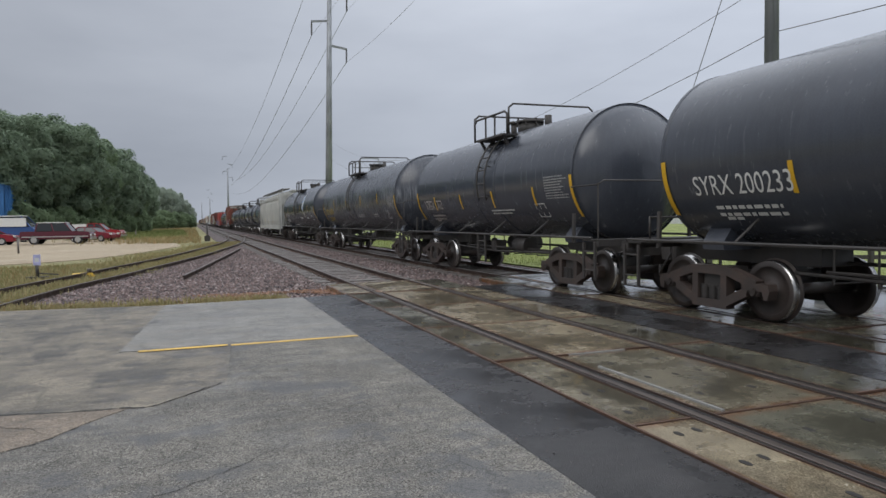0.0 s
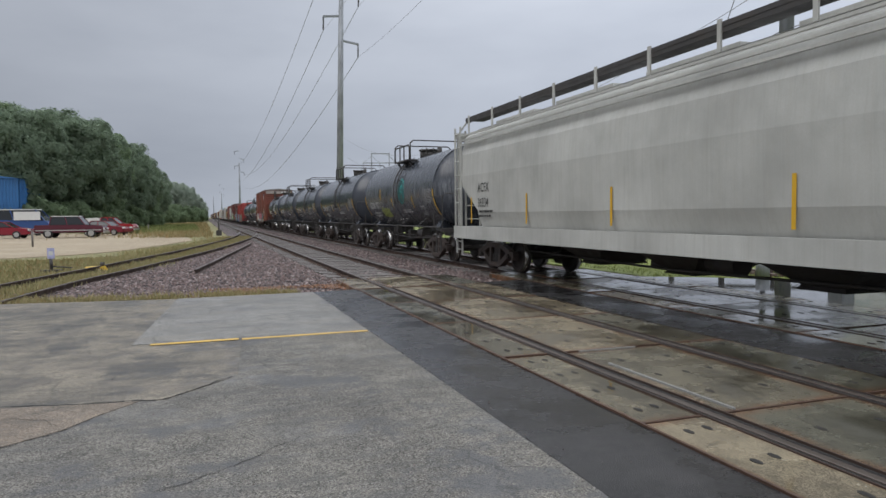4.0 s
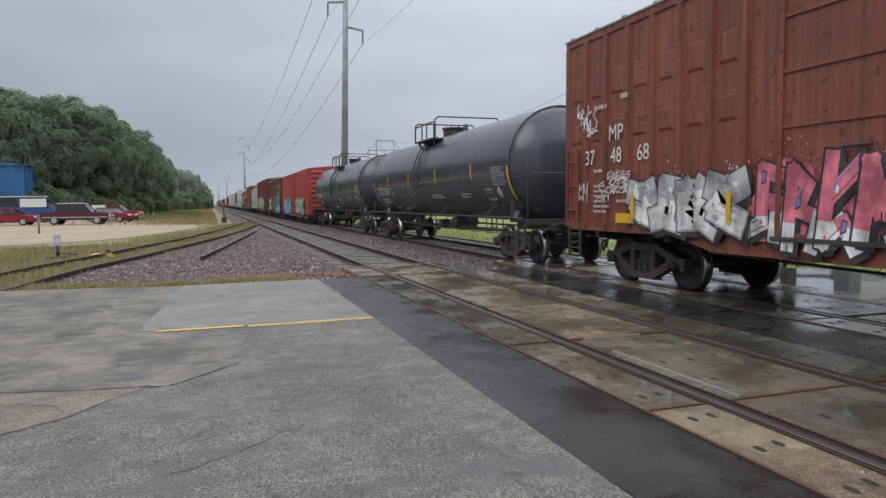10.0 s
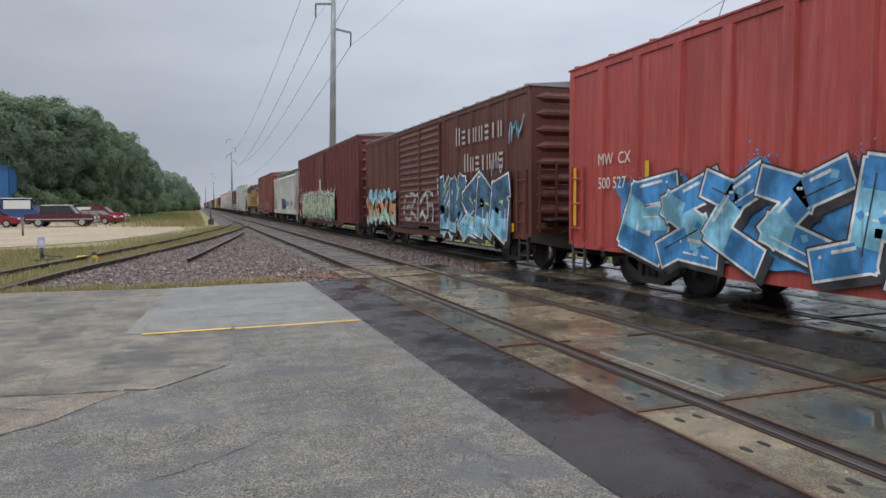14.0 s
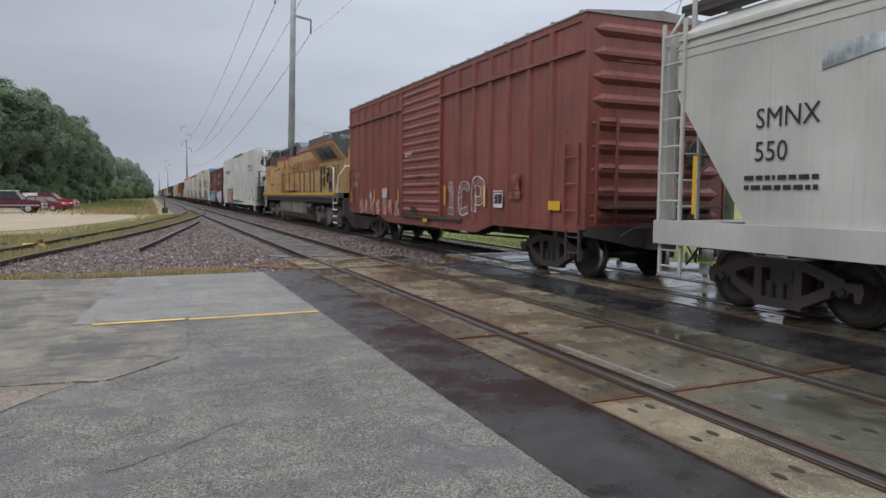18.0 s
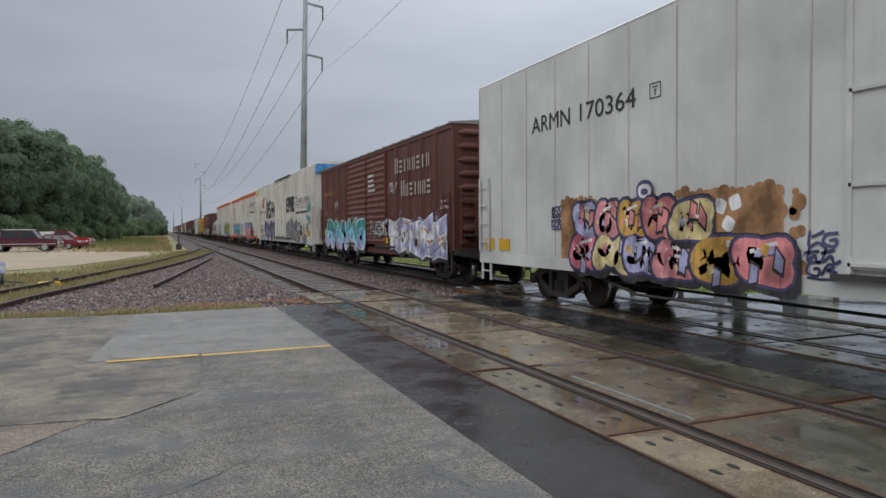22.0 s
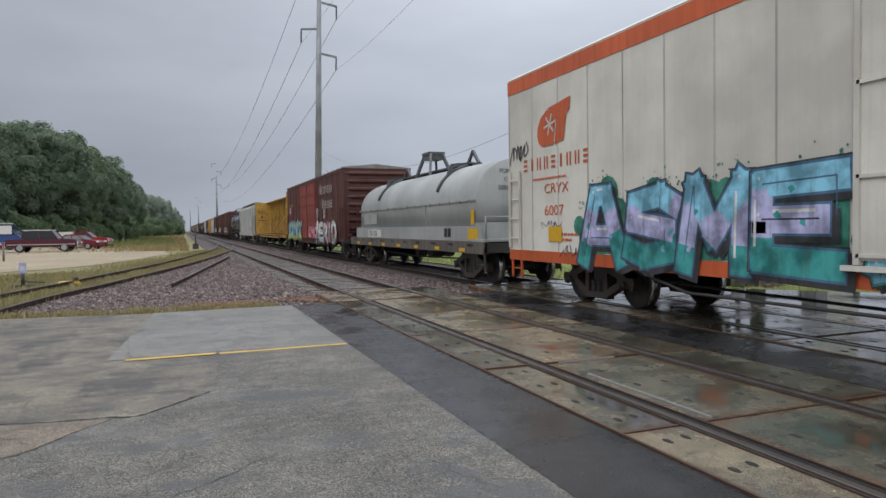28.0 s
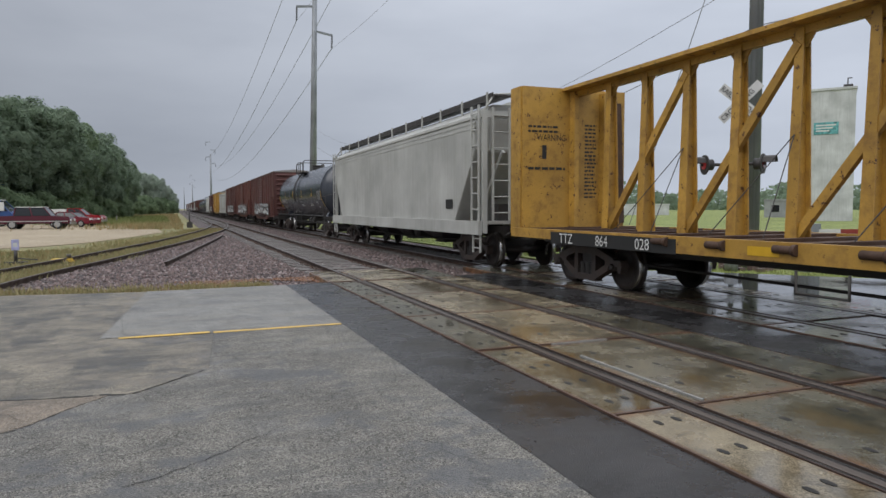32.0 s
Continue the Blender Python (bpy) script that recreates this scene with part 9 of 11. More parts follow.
    for uu, ww, m in ((9.93, .57, M_REFLECT), (4.73, .2, M_REFLECT), (7.62, .25, M_REFLECT), (10.52, .4, M_REFLECT), (-9.7, .5, M_REFLECT), (-10.4, .45, M_REFLECT)):
        bm = BM()
        patch(bm, at, uu - ww / 2, uu + ww / 2, 1.05, 1.3, .01)
        part("reflector_strip", bm, m, r)
    word_bars(r, end_map(-11.85), -.9, 4.55, 1.7, 1, .1, M_DMARK, 125)

    # three more refrigerator cars
    def sign(r, at, u, v, k=1.0):
        bm = BM()
        for poly in ([(0, .25), (.05, .08), (.17, 0), (.5, 0), (.56, .5), (.7, .62), (.3, .73), (.12, .6), (.02, .42)], [(.54, 0), (.8, .05), (.89, .56), (.97, .6), (1.0, .86), (.3, .75), (.62, .64), (.6, .5)]):
            bm.faces.new([bm.verts.new(at(u + a * k * 1.3, v + b * k, .01 + .0005 * (len(poly) % 2))) for a, b in poly])
        for t in np.linspace(.2, math.pi + .2, 4)[:-1]:
            band(bm, at, [(u + (.52 - .24 * math.cos(t)) * k, v + (.42 - .22 * math.sin(t)) * k), (u + (.52 + .24 * math.cos(t)) * k, v + (.42 + .22 * math.sin(t)) * k)], .02, .014 + .001 * t, 1)
        part("emblem", bm, [M_ORANGE, M_WHITE], r, "orange emblem with a white star")
        block_word(r, at, [1] * 9, u - .6, v - .45, .25, M_ORANGE, .52)
        word_bars(r, at, u - .2, v - .66, 1.5, 1, .05, M_ORANGE, 130)
    def corner_name(r, at, u, v, m):
        bm = BM()
        for q in ((u - .05, u + .6, v - .22, v - .2), (u - .05, u + .6, v + .42, v + .44), (u - .05, u - .03, v - .2, v + .42), (u + .58, u + .6, v - .2, v + .42), (u + .6, u + 3.95, v - .08, v - .06)):
            patch(bm, at, *q, .008)
        part("mark_frame", bm, m, r, "thin frame and underline of the company mark")
        block_word(r, at, [1.7], u + .1, v - .12, .28, m, .3)
        block_word(r, at, [1] * 10, u + .66, v, .26, m, .64)
        for q in range(7):
            bm = BM()
            patch(bm, at, u + .75 + q * .46, u + .82 + q * .46, v - .28, v - .14, .008)
            part("company_mark", bm, m, r)
        word_bars(r, at, u, v - .56, 4.1, 1, .15, m, 132, fill=.7)
    r = put(make_reefer(21.0, .82, 4.72, M_CREAM, M_WHITE, None, label="cream refrigerator car with heavy black and grey graffiti", door=(0, 1.8)), 347.3, 368.3)
    at = side_map(-1.605)
    sign(r, at, -8.35, 3.13, .94)
    letters(r, at, "CRYX", -8.13, 2.16, .19, M_ORANGE, 1.4)
    letters(r, at, "3503", -8.08, 1.72, .19, M_ORANGE, 1.4)
    bm = BM()
    for i_, (a_, b_, c_, d_) in enumerate(((-6.3, -6.05, 2.33, 3.37), (-6.09, -5.81, 3.18, 3.58), (-6.04, -5.68, 2.33, 2.6), (-5.71, -5.48, 2.53, 2.96), (-5.6, -5.37, 2.76, 3.1), (-5.52, -5.3, 3.02, 3.58), (-5.31, -5.21, 3.27, 3.56), (-5.31, -5.21, 3.0, 3.14), (-5.22, -5.0, 2.36, 3.44),
                                    (-4.86, -4.62, 2.87, 3.42), (-4.66, -4.1, 3.3, 3.56), (-4.64, -4.2, 2.86, 3.05), (-4.93, -4.12, 2.34, 2.6), (-4.5, -4.08, 2.58, 2.87))):
        patch(bm, at, a_, b_, c_, d_, .008 + .0006 * i_)
    for q in range(9):
        a_ = -6.25 + q * .24
        patch(bm, at, a_, a_ + .014, 2.0 + .05 * (q % 3), 2.36, .018)
    part("graffiti", bm, S_BLACK, r, "heavy black stepped block letters with drips")
    graffiti(r, at, -3.8, -1.95, 2.35, 3.45, S_BLACK, S_BLACK, S_SILVER, None, 141, 2, "heavy black block letters", 0.3, word='H4', style='roller', gap=0.16)
    graffiti(r, at, -7.2, -1.8, 0.8, 2.16, [S_NAVY, S_NAVY], S_WHITE, S_LAV, S_SILVER, 142, 4, "navy and white graffiti", 0.42, style='bubble', word='RYOT')
    for u_, v_, w_, h_, n_, m_ in ((-10.05, 2.85, .85, .26, 4, S_BLACK), (-9.72, 2.1, .5, .5, 2, S_SILVER), (-9.15, 1.77, .75, .2, 5, S_BLACK), (-9.62, 1.36, .7, .3, 4, S_BLACK), (-8.85, 1.34, .85, .32, 5, S_BLACK), (-9.7, .82, .85, .28, 5, S_BLACK), (-8.6, .82, 1.3, .36, 6, S_BLACK), (-7.95, 1.49, .7, .14, 5, S_ROSE), (-9.2, 1.1, .9, .2, 5, S_BLACK), (-6.57, .87, .48, .2, 4, S_WHITE)):
        scrawl(r, at if m_ != S_WHITE else side_map(-1.66), u_, v_, w_, h_, m_, int(u_ * -100 + v_ * 10), n_, .013)
    graffiti(r, at, 2.25, 5.16, 2.55, 3.45, S_BLACK, S_BLACK, S_SILVER, None, 143, 4, "black rolled letters", 0.3, word='EPHE', style='roller', gap=0.2)
    stones(r, at, [(2.16, .98), (2.23, 1.8), (3.34, 2.13), (3.53, 1.27), (3.47, .98)], 11)
    stones(r, at, [(3.56, .98), (3.6, 2.01), (4.0, 2.2), (4.8, 1.92), (4.71, .98)], 12)
    stones(r, at, [(4.76, .98), (4.8, 1.8), (5.67, 2.09), (5.92, 1.76), (6.02, .81), (4.96, .93)], 13)
    stones(r, at, [(7.21, 1.07), (7.7, 1.28), (7.85, .79), (7.3, .78)], 14)
    stones(r, at, [(7.78, 1.21), (7.98, 1.31), (8.45, 1.16), (8.5, .81), (7.89, .79)], 15)
    bm = BM()
    for i_ in range(16):
        x_, q_ = 8.45 + i_ * .1, .1 + .05 * math.sin(i_ * 2.1)
        bm.faces.new([bm.verts.new(at(x_ + q_ * math.cos(t), max(.72, .86 + q_ * 1.6 * math.sin(t)), .003 + .0002 * (i_ % 4))) for t in np.linspace(0, 6.283, 13)[:-1]])
    part("graffiti_cloud", bm, spray("teal_mist", (0.36, 0.5, 0.46)), r, "pale teal sprayed mist along the sill")
    for u_, v_, w_, h_, sd in ((8.75, 2.4, .3, .3, 1), (8.98, 2.55, .28, .28, 2), (9.2, 2.5, .36, .42, 3), (9.4, 2.42, .26, .3, 4), (8.5, 2.1, .26, .2, 5), (8.64, 2.02, .22, .22, 6), (9.05, 1.8, .24, .42, 7), (9.2, 1.98, .22, .24, 8)):
        bm = BM()
        for q_, mi, k_ in ((1.2, 1, .008 + .0005 * sd), (1.0, 0, .0125 + .0005 * sd)):
            bm.faces.new([bm.verts.new(at(u_ + w_ / 2 + q_ * w_ / 2 * math.cos(t) * (1 + .18 * math.sin(3 * t + sd)), v_ + h_ / 2 + q_ * h_ / 2 * math.sin(t), k_)) for t in np.linspace(0, 6.283, 25)[:-1]]).material_index = mi
        band(bm, at, smooth_path([(u_ + w_ * .25, v_ + h_ * .7), (u_ + w_ * .55, v_ + h_ * .35), (u_ + w_ * .75, v_ + h_ * .65), (u_ + w_ * .5, v_ + h_ * .8)], 5), .016, .018 + .0005 * sd, 1)
        part("graffiti_blob", bm, [S_AQUA, S_NAVY], r, "pale teal sprayed bubble with dark outline")
    for u_, v_, w_, h_, n_, sd in ((8.3, 1.62, .75, .25, 4, 21), (8.35, 1.42, .65, .16, 4, 22), (9.55, 1.62, .4, .3, 2, 23), (7.0, 1.62, .35, .16, 3, 24)):
        scrawl(r, at, u_, v_, w_, h_, S_BLACK, sd, n_, .013)
    word_bars(r, at, 7.58, 1.78, .46, 8, .035, M_DMARK, 303)
    bm = BM()
    patch(bm, at, 6.87, 7.27, 1.24, 1.49, .04)
    part("data_panel", bm, M_DMARK, r)
    bm = BM()
    patch(bm, at, 5.52, 5.6, 3.52, 3.83, .008)
    patch(bm, at, 5.56, 5.64, 1.86, 2.12, .04)
    part("hatch_latch", bm, M_IRON, r)
    reflectors(r, side_map(-1.65), [4.39, 6.8], 1.03, 1.48, .1)
    bm = BM()
    for pts, mi, k in (([(6.4 + .43 * math.cos(q), 1.52 + .42 * math.sin(q)) for q in np.linspace(0, 6.283, 17)[:-1]], 1, .03), ([(6.4 + .39 * math.cos(q), 1.53 + .38 * math.sin(q)) for q in np.linspace(0, 6.283, 17)[:-1]], 0, .032), ([(6.15, 1.2), (6.68, 1.2), (6.62, .86), (6.22, .86)], 1, .031), ([(6.19, 1.22), (6.64, 1.22), (6.58, .9), (6.26, .9)], 0, .033),
                       ([(6.24 + .11 * math.cos(q), 1.42 + .1 * math.sin(q)) for q in np.linspace(0, 6.283, 11)[:-1]], 1, .034), ([(6.58 + .11 * math.cos(q), 1.4 + .1 * math.sin(q)) for q in np.linspace(0, 6.283, 11)[:-1]], 1, .034), ([(6.38, 1.2), (6.47, 1.2), (6.43, 1.33)], 1, .034)):
        bm.faces.new([bm.verts.new(at(a, b, k)) for a, b in pts]).material_index = mi
    for q in range(5):
        patch(bm, at, 6.28 + q * .075, 6.29 + q * .075, .92, 1.12, .035, 1)
    part("graffiti", bm, [S_SILVER, S_BLACK], r, "grey sprayed skull")
    for q in range(14):
        bm = BM()
        x = 2.2 + q * .36
        bm.faces.new([bm.verts.new(at(a, b, .0025 + .0002 * (q % 3))) for a, b in ((x - .25, 1.5), (x + .25, 1.5), (x + .05, 2.0 + .2 * math.sin(q * 2.7)))])
        part("graffiti_flame", bm, S_GREYGREEN, r, "grey-green sprayed flame")
    corner_name(r, at, 5.5, 2.98, M_DMARK)
    bm = BM()
    prism(bm, [(-1.57, 4.3), (1.57, 4.3), (1.5, 4.75), (-1.5, 4.75)], "y", -10.62, -10.58)
    part("end_band", bm, S_BLUE, r)
    r2 = put(make_reefer(21.2, .86, 4.66, M_CREAM, M_ORANGE, M_ORANGE, label="cream refrigerator car with orange stripe and blue graffiti", door=(-.55, 1.65)), 369.9, 391.1)
    at = side_map(-1.605)
    sign(r2, at, -8.25, 3.08, .98)
    corner_name(r2, at, 6.12, 3.55, M_DMARK)
    graffiti(r2, at, 2.4, 7.2, 0.68, 2.15, [S_ROSE, S_ROSE, S_LAV], S_BLACK, S_WHITE, S_TEAL, 161, 4, "pink and blue graffiti with dark shadow", 0.62, word='JAHB')
    graffiti(r2, at, -8.5, 1.3, 0.7, 2.15, [S_ROSE, S_TEAL, S_SKY], S_BLACK, S_WHITE, S_PURPLE, 162, 9, "sky blue and pink graffiti", 0.5)
    bm = BM()
    for x, z, q, k in ((7.2, 1.55, .68, .003), (7.75, 1.25, .6, .0034), (8.3, .95, .5, .0038), (8.6, .8, .25, .0042)):
        bm.faces.new([bm.verts.new(at(x + q * math.cos(a), max(.72, z + q * math.sin(a)), k)) for a in np.linspace(0, 6.283, 19)[:-1]])
    part("graffiti_shadow", bm, S_NAVY, r2, "dark blue sprayed shadow")
    tag(r2, end_map(-10.7), .2, 1.2, .6, .5, S_BLACK, 163)
    bm = BM()
    prism(bm, [(-1.57, 4.25), (1.57, 4.25), (1.5, 4.7), (-1.5, 4.7)], "y", -10.72, -10.68)
    part("end_band", bm, M_GOLD, r2, "yellow band across the end")
    bm = BM()
    wheel_ring(bm, (.5, -10.85, 2.1), .3)
    box(bm, .2, .8, -10.8, -10.7, 1.8, 2.4)
    part("brake_wheel", bm, M_REDDOOR, r2)
    r3 = put(make_reefer(20.7, .8, 4.7, M_CREAM, M_ORANGE, M_ORANGE, label="cream refrigerator car with orange stripe and teal graffiti", door=(.2, 1.77)), 392.7, 413.4)
    at = side_map(-1.605)
    sign(r3, at, -9.03, 3.1, .97)
    letters(r3, at, "CRYX", -8.76, 2.16, .19, M_ORANGE, 1.3)
    letters(r3, at, "6007", -8.76, 1.72, .2, M_ORANGE, 1.3)
    tag(r3, at, -10.25, 2.85, .8, .45, S_BLACK, 175)
    tag(r3, at, -8.85, 1.45, .75, .2, S_NAVY, 176)
    tag(r3, at, -8.2, .9, .9, .25, S_BLACK, 177)
    word_bars(r3, at, -8.5, 1.32, .95, 2, .06, M_ORANGE, 178)
    graffiti(r3, at, -7.5, -2.1, 0.76, 2.25, [S_TEAL, S_LAV, S_SKY], S_DEEP, S_WHITE, S_FOREST, 171, 5, "teal and lavender graffiti", 0.38, word='ASME')
    graffiti(r3, at, -1.9, 1.4, .75, 1.7, [S_SKY, S_TEAL], S_TEAL, S_WHITE, S_FOREST, 172, 4, "green and teal graffiti", 0.5)
    graffiti(r3, at, 1.5, 9.6, .7, 2.4, [S_LAV, S_LIME, S_LIME], S_BLACK, S_WHITE, S_LAV, 173, 10, "lime and black sharp graffiti on lavender", 0.42)
    word_bars(r3, side_map(-1.7), -1.2, 3.9, 1.6, 1, .16, M_LOCORED, 174)
    for q, at_ in ((r, None), (r2, None), (r3, None)):
        bm = BM()
        patch(bm, side_map(-1.605), -8.6, -8.1, 1.2, 1.5, .016)
        patch(bm, side_map(-1.605), 8.6, 9.3, 1.2, 1.5, .016)
        part("notice_plate", bm, M_REFLECT, q, "yellow notice plate")

    put(make_coil(14.0), 415.15, 429.15)
    put(make_centerbeam(21.8), 448.5, 470.3)

    # cars that stay far off: plain ones out of the same moulds
    d = 508.5
    kinds = [("b", M_DARKBROWN), ("b", M_BROWN), ("b", M_DARKBROWN), ("h", M_GREY), ("y", M_YELLOW), ("b", M_DARKBROWN), ("h", M_GREY)]
    first = {}
    for k, m in kinds:
        L = 15.6 if k != "h" else 15.0
        key = (k, m.name)
        if key in first:
            c = copy_thing(first[key], Matrix())
        elif k == "h":
            c = make_hopper(L, m, "far grey covered hopper of the train", True)
        else:
            c = make_boxcar(L, .9, 4.2, m, None, ((.3, 1.4),), "rib", 11, label="far yellow boxcar of the train" if k == "y" else "far brown boxcar of the train")
            if k != "y":
                graffiti(c, side_map(-1.63), -5, 5, .95, 2.0, [S_WHITE, S_SILVER], S_BLACK, S_WHITE, None, int(d), 8, "white graffiti", .3)
        first.setdefault(key, c)
        put(c, d, d + L)
        d += L + 1.7
    d = 689.8
    for i in range(14):
        k = ("b", M_BROWN.name) if i % 3 == 0 else ("b", M_DARKBROWN.name) if i % 3 == 1 else ("h", M_GREY.name)
        L = 15.6 if k[0] != "h" else 15.0
        put(copy_thing(first[k], Matrix()), d, d + L)
        d += L + 1.7

build_train()

# ------------------------------------------------------------ ground cover
def blades(name, label, n, spots, h, cols, seed):
    """Grass as many thin blades in one mesh; spots(r, n) gives the places."""
    r = np.random.RandomState(seed)
    xs, ys = spots(r, n)
    n = len(xs)
    hh = r.uniform(h[0], h[1], n)
    a = r.uniform(0, 6.28, n)
    w = hh * r.uniform(.04, .08, n) + .003 + np.hypot(xs, ys) * .00025
    lean = r.uniform(.1, .6, n) * hh
    b = r.uniform(0, 6.28, n)
    P = np.zeros((n, 3, 3))
    P[:, 0] = np.stack([xs - w * np.cos(a), ys - w * np.sin(a), np.full(n, -.2)], -1)
    P[:, 1] = np.stack([xs + w * np.cos(a), ys + w * np.sin(a), np.full(n, -.2)], -1)
    P[:, 2] = np.stack([xs + lean * np.cos(b), ys + lean * np.sin(b), hh - .2], -1)
    P = P.reshape(-1, 3)
    me = bpy.data.meshes.new(name)
    me.vertices.add(len(P)); me.vertices.foreach_set("co", P.ravel())
    me.loops.add(3 * n); me.loops.foreach_set("vertex_index", np.arange(3 * n, dtype=np.int32))
    me.polygons.add(n); me.polygons.foreach_set("loop_start", np.arange(0, 3 * n, 3, dtype=np.int32))
    me.update(calc_edges=True)
    me.materials.append(cols)
    return tagged(new(name, me), label, "grass", "", "stuff")

M_STONE = island_mat("ballast_stone", [(0.022, 0.016, 0.016), (0.16, 0.108, 0.097), (0.05, 0.04, 0.04), (0.24, 0.172, 0.155), (0.085, 0.05, 0.045), (0.37, 0.31, 0.29)], 0.45)
M_BLADE = island_mat("meadow_blade", [(0.12, 0.145, 0.045), (0.22, 0.215, 0.085), (0.17, 0.18, 0.065), (0.32, 0.28, 0.145)], 0.8)
M_DRY = island_mat("dry_blade", [(0.24, 0.16, 0.06), (0.33, 0.25, 0.12), (0.18, 0.15, 0.06), (0.4, 0.32, 0.18), (0.15, 0.15, 0.05), (0.3, 0.17, 0.06)], 0.8)

M_OLIVE = island_mat("olive_blade", [(0.2, 0.195, 0.075), (0.3, 0.265, 0.12), (0.38, 0.32, 0.17), (0.24, 0.225, 0.09)], 0.8)

def siding_x(y):
    """Where the siding's front rail runs at a distance y."""
    k = sorted((b, a) for a, b in SIDING_R)
    return np.interp(y, [p[0] for p in k], [p[1] for p in k])

def ground_cover():
    def on_bed(x, y, c=4.355):
        tie = (abs(x - c) < 1.32) & (abs((y - 14.3 + .26) % .52 - .26) < .12)
        return ~tie & (x > siding_x(y) - .3) & ~((abs(x - 3.6) < .09) | (abs(x - 5.11) < .09))
    scatter("ballast_stones", "loose pinkish grey ballast stones along the track", "ballast", M_STONE, 60000, (-4.5, 6.9, 14.1, 95), (.022, .062), 3, -.15, .75, on_bed)
    scatter("ballast_stones_far_track", "grey ballast stones beside the train's track", "ballast", M_STONE, 9000, (6.9, 10.3, 14.4, 70), (.022, .06), 5, -.15, .75, lambda x, y: on_bed(x, y, 8.435))
    scatter("gravel_crumbs", "small stones and crumbs on the road", "gravel", M_STONE, 260, (-3, 2.6, 3.2, 13), (.004, .011), 9, -.002, .6)
    scatter("rusty_stones", "rust-stained orange-brown stones at the crossing's edge", "ballast", island_mat("rusty_stone", [(0.16, 0.07, 0.035), (0.27, 0.13, 0.07), (0.1, 0.055, 0.035), (0.33, 0.2, 0.12)], 0.6), 2600, (-.3, 3.3, 13.9, 16.2), (.02, .045), 6, -.125, .7, lambda x, y: on_bed(x, y) & (np.sin(x * 2.3) + np.sin(y * 3.1 + x) > -.4))
    def edge(r, n):
        x = r.uniform(-5.5, 1.75, n)
        y = 13.72 - (x - 1.75) * .075 + .02 + np.abs(r.normal(0.12, .42, n)) * (1 + .3 * (1.75 - x) / 4)
        keep = np.sin(x * 5.3) + np.sin(x * 2.1 + y * 3) + np.sin(y * 7 + x) + r.uniform(-1.6, 1.6, n) > -.3
        return x[keep], y[keep]
    blades("grass_verge", "dry orange-brown grass along the slab's edge", 12000, edge, (.11, .24), M_DRY, 12)
    blades("grass_verge_green", "olive-green weeds along the slab's edge", 11000, edge, (.1, .26), M_OLIVE, 22)
    def tufts(r, n):
        # clumps along the lot's edge and between the siding's rails
        m = 90
        cy = 16 * (46 / 16) ** r.uniform(0, 1, m)
        cx = siding_x(cy) - np.where(r.uniform(0, 1, m) < .3, r.uniform(.2, 1.2, m), 1.75 + np.abs(r.normal(0, 1, m)) * (.25 + .025 * cy))
        i = r.randint(0, m, n)
        return cx[i] + r.normal(0, .3, n), cy[i] + r.normal(0, .45, n)
    blades("grass_tufts", "olive and straw-coloured grass tufts beside the siding", 11000, tufts, (.06, .22), M_OLIVE, 23)
    def left(r, n):
        y = 15 * (60 / 15) ** r.uniform(0, 1, n)
        x = siding_x(y) - .1 - np.abs(r.normal(0, 1, n)) * np.where(y < 32, 2.2 + .06 * y, 1.5 - .01 * (y - 32))
        keep = (x > -22)
        return x[keep], y[keep]
    blades("grass_strip", "rough yellow-green grass beside the siding", 46000, left, (.03, .15), M_BLADE, 13)
    blades("grass_dry_strip", "dry straw-coloured grass beside the siding", 46000, left, (.03, .17), M_DRY, 14)
    def right(r, n):
        y = 4 * (60 / 4) ** r.uniform(0, 1, n)
        return np.interp(y, [1.5, 8, 9.9, 11.5, 12.9, 14.2], [24, 16, 13.8, 12.5, 11.2, 10.7]) + .03 + np.abs(r.normal(0, 3.5, n)), y
    blades("grass_far_side", "short green grass beyond the train", 36000, right, (.12, .2), island_mat("lawn_blade", [(0.12, 0.17, 0.03), (0.2, 0.24, 0.05), (0.26, 0.28, 0.07)], 0.7), 15)
    def far(r, n):
        y = 60 * (220 / 60) ** r.uniform(0, 1, n)
        x = 0.6 - np.abs(r.normal(0, 1, n)) * (.06 * y)
        return x, y
    blades("grass_far_strip", "pale dry grass along the far track", 9000, far, (.15, .5), M_DRY, 16)
    def green(r, n):
        y = r.uniform(80, 150, n)
        return -.6 - .02 * (y - 80) - np.abs(r.normal(0, 1, n)) * .07 * y, y
    blades("grass_green_strip", "green grass between the lot and the wood", 16000, green, (.15, .6), island_mat("green_blade", [(0.1, 0.14, 0.035), (0.15, 0.18, 0.05), (0.2, 0.21, 0.07)], 0.8), 17)
    flat("sand_lot", [(-40, 27), (-12, 32.5), (-7.9, 33.8), (-6.0, 35.2), (-4.3, 38), (-2.9, 43), (-0.9, 53), (-1.4, 61), (-3.6, 69), (-8, 79), (-14, 88), (-45, 90)], -.165, M_SAND, "pale sandy parking lot", "parking lot", depth=.03)

ground_cover()

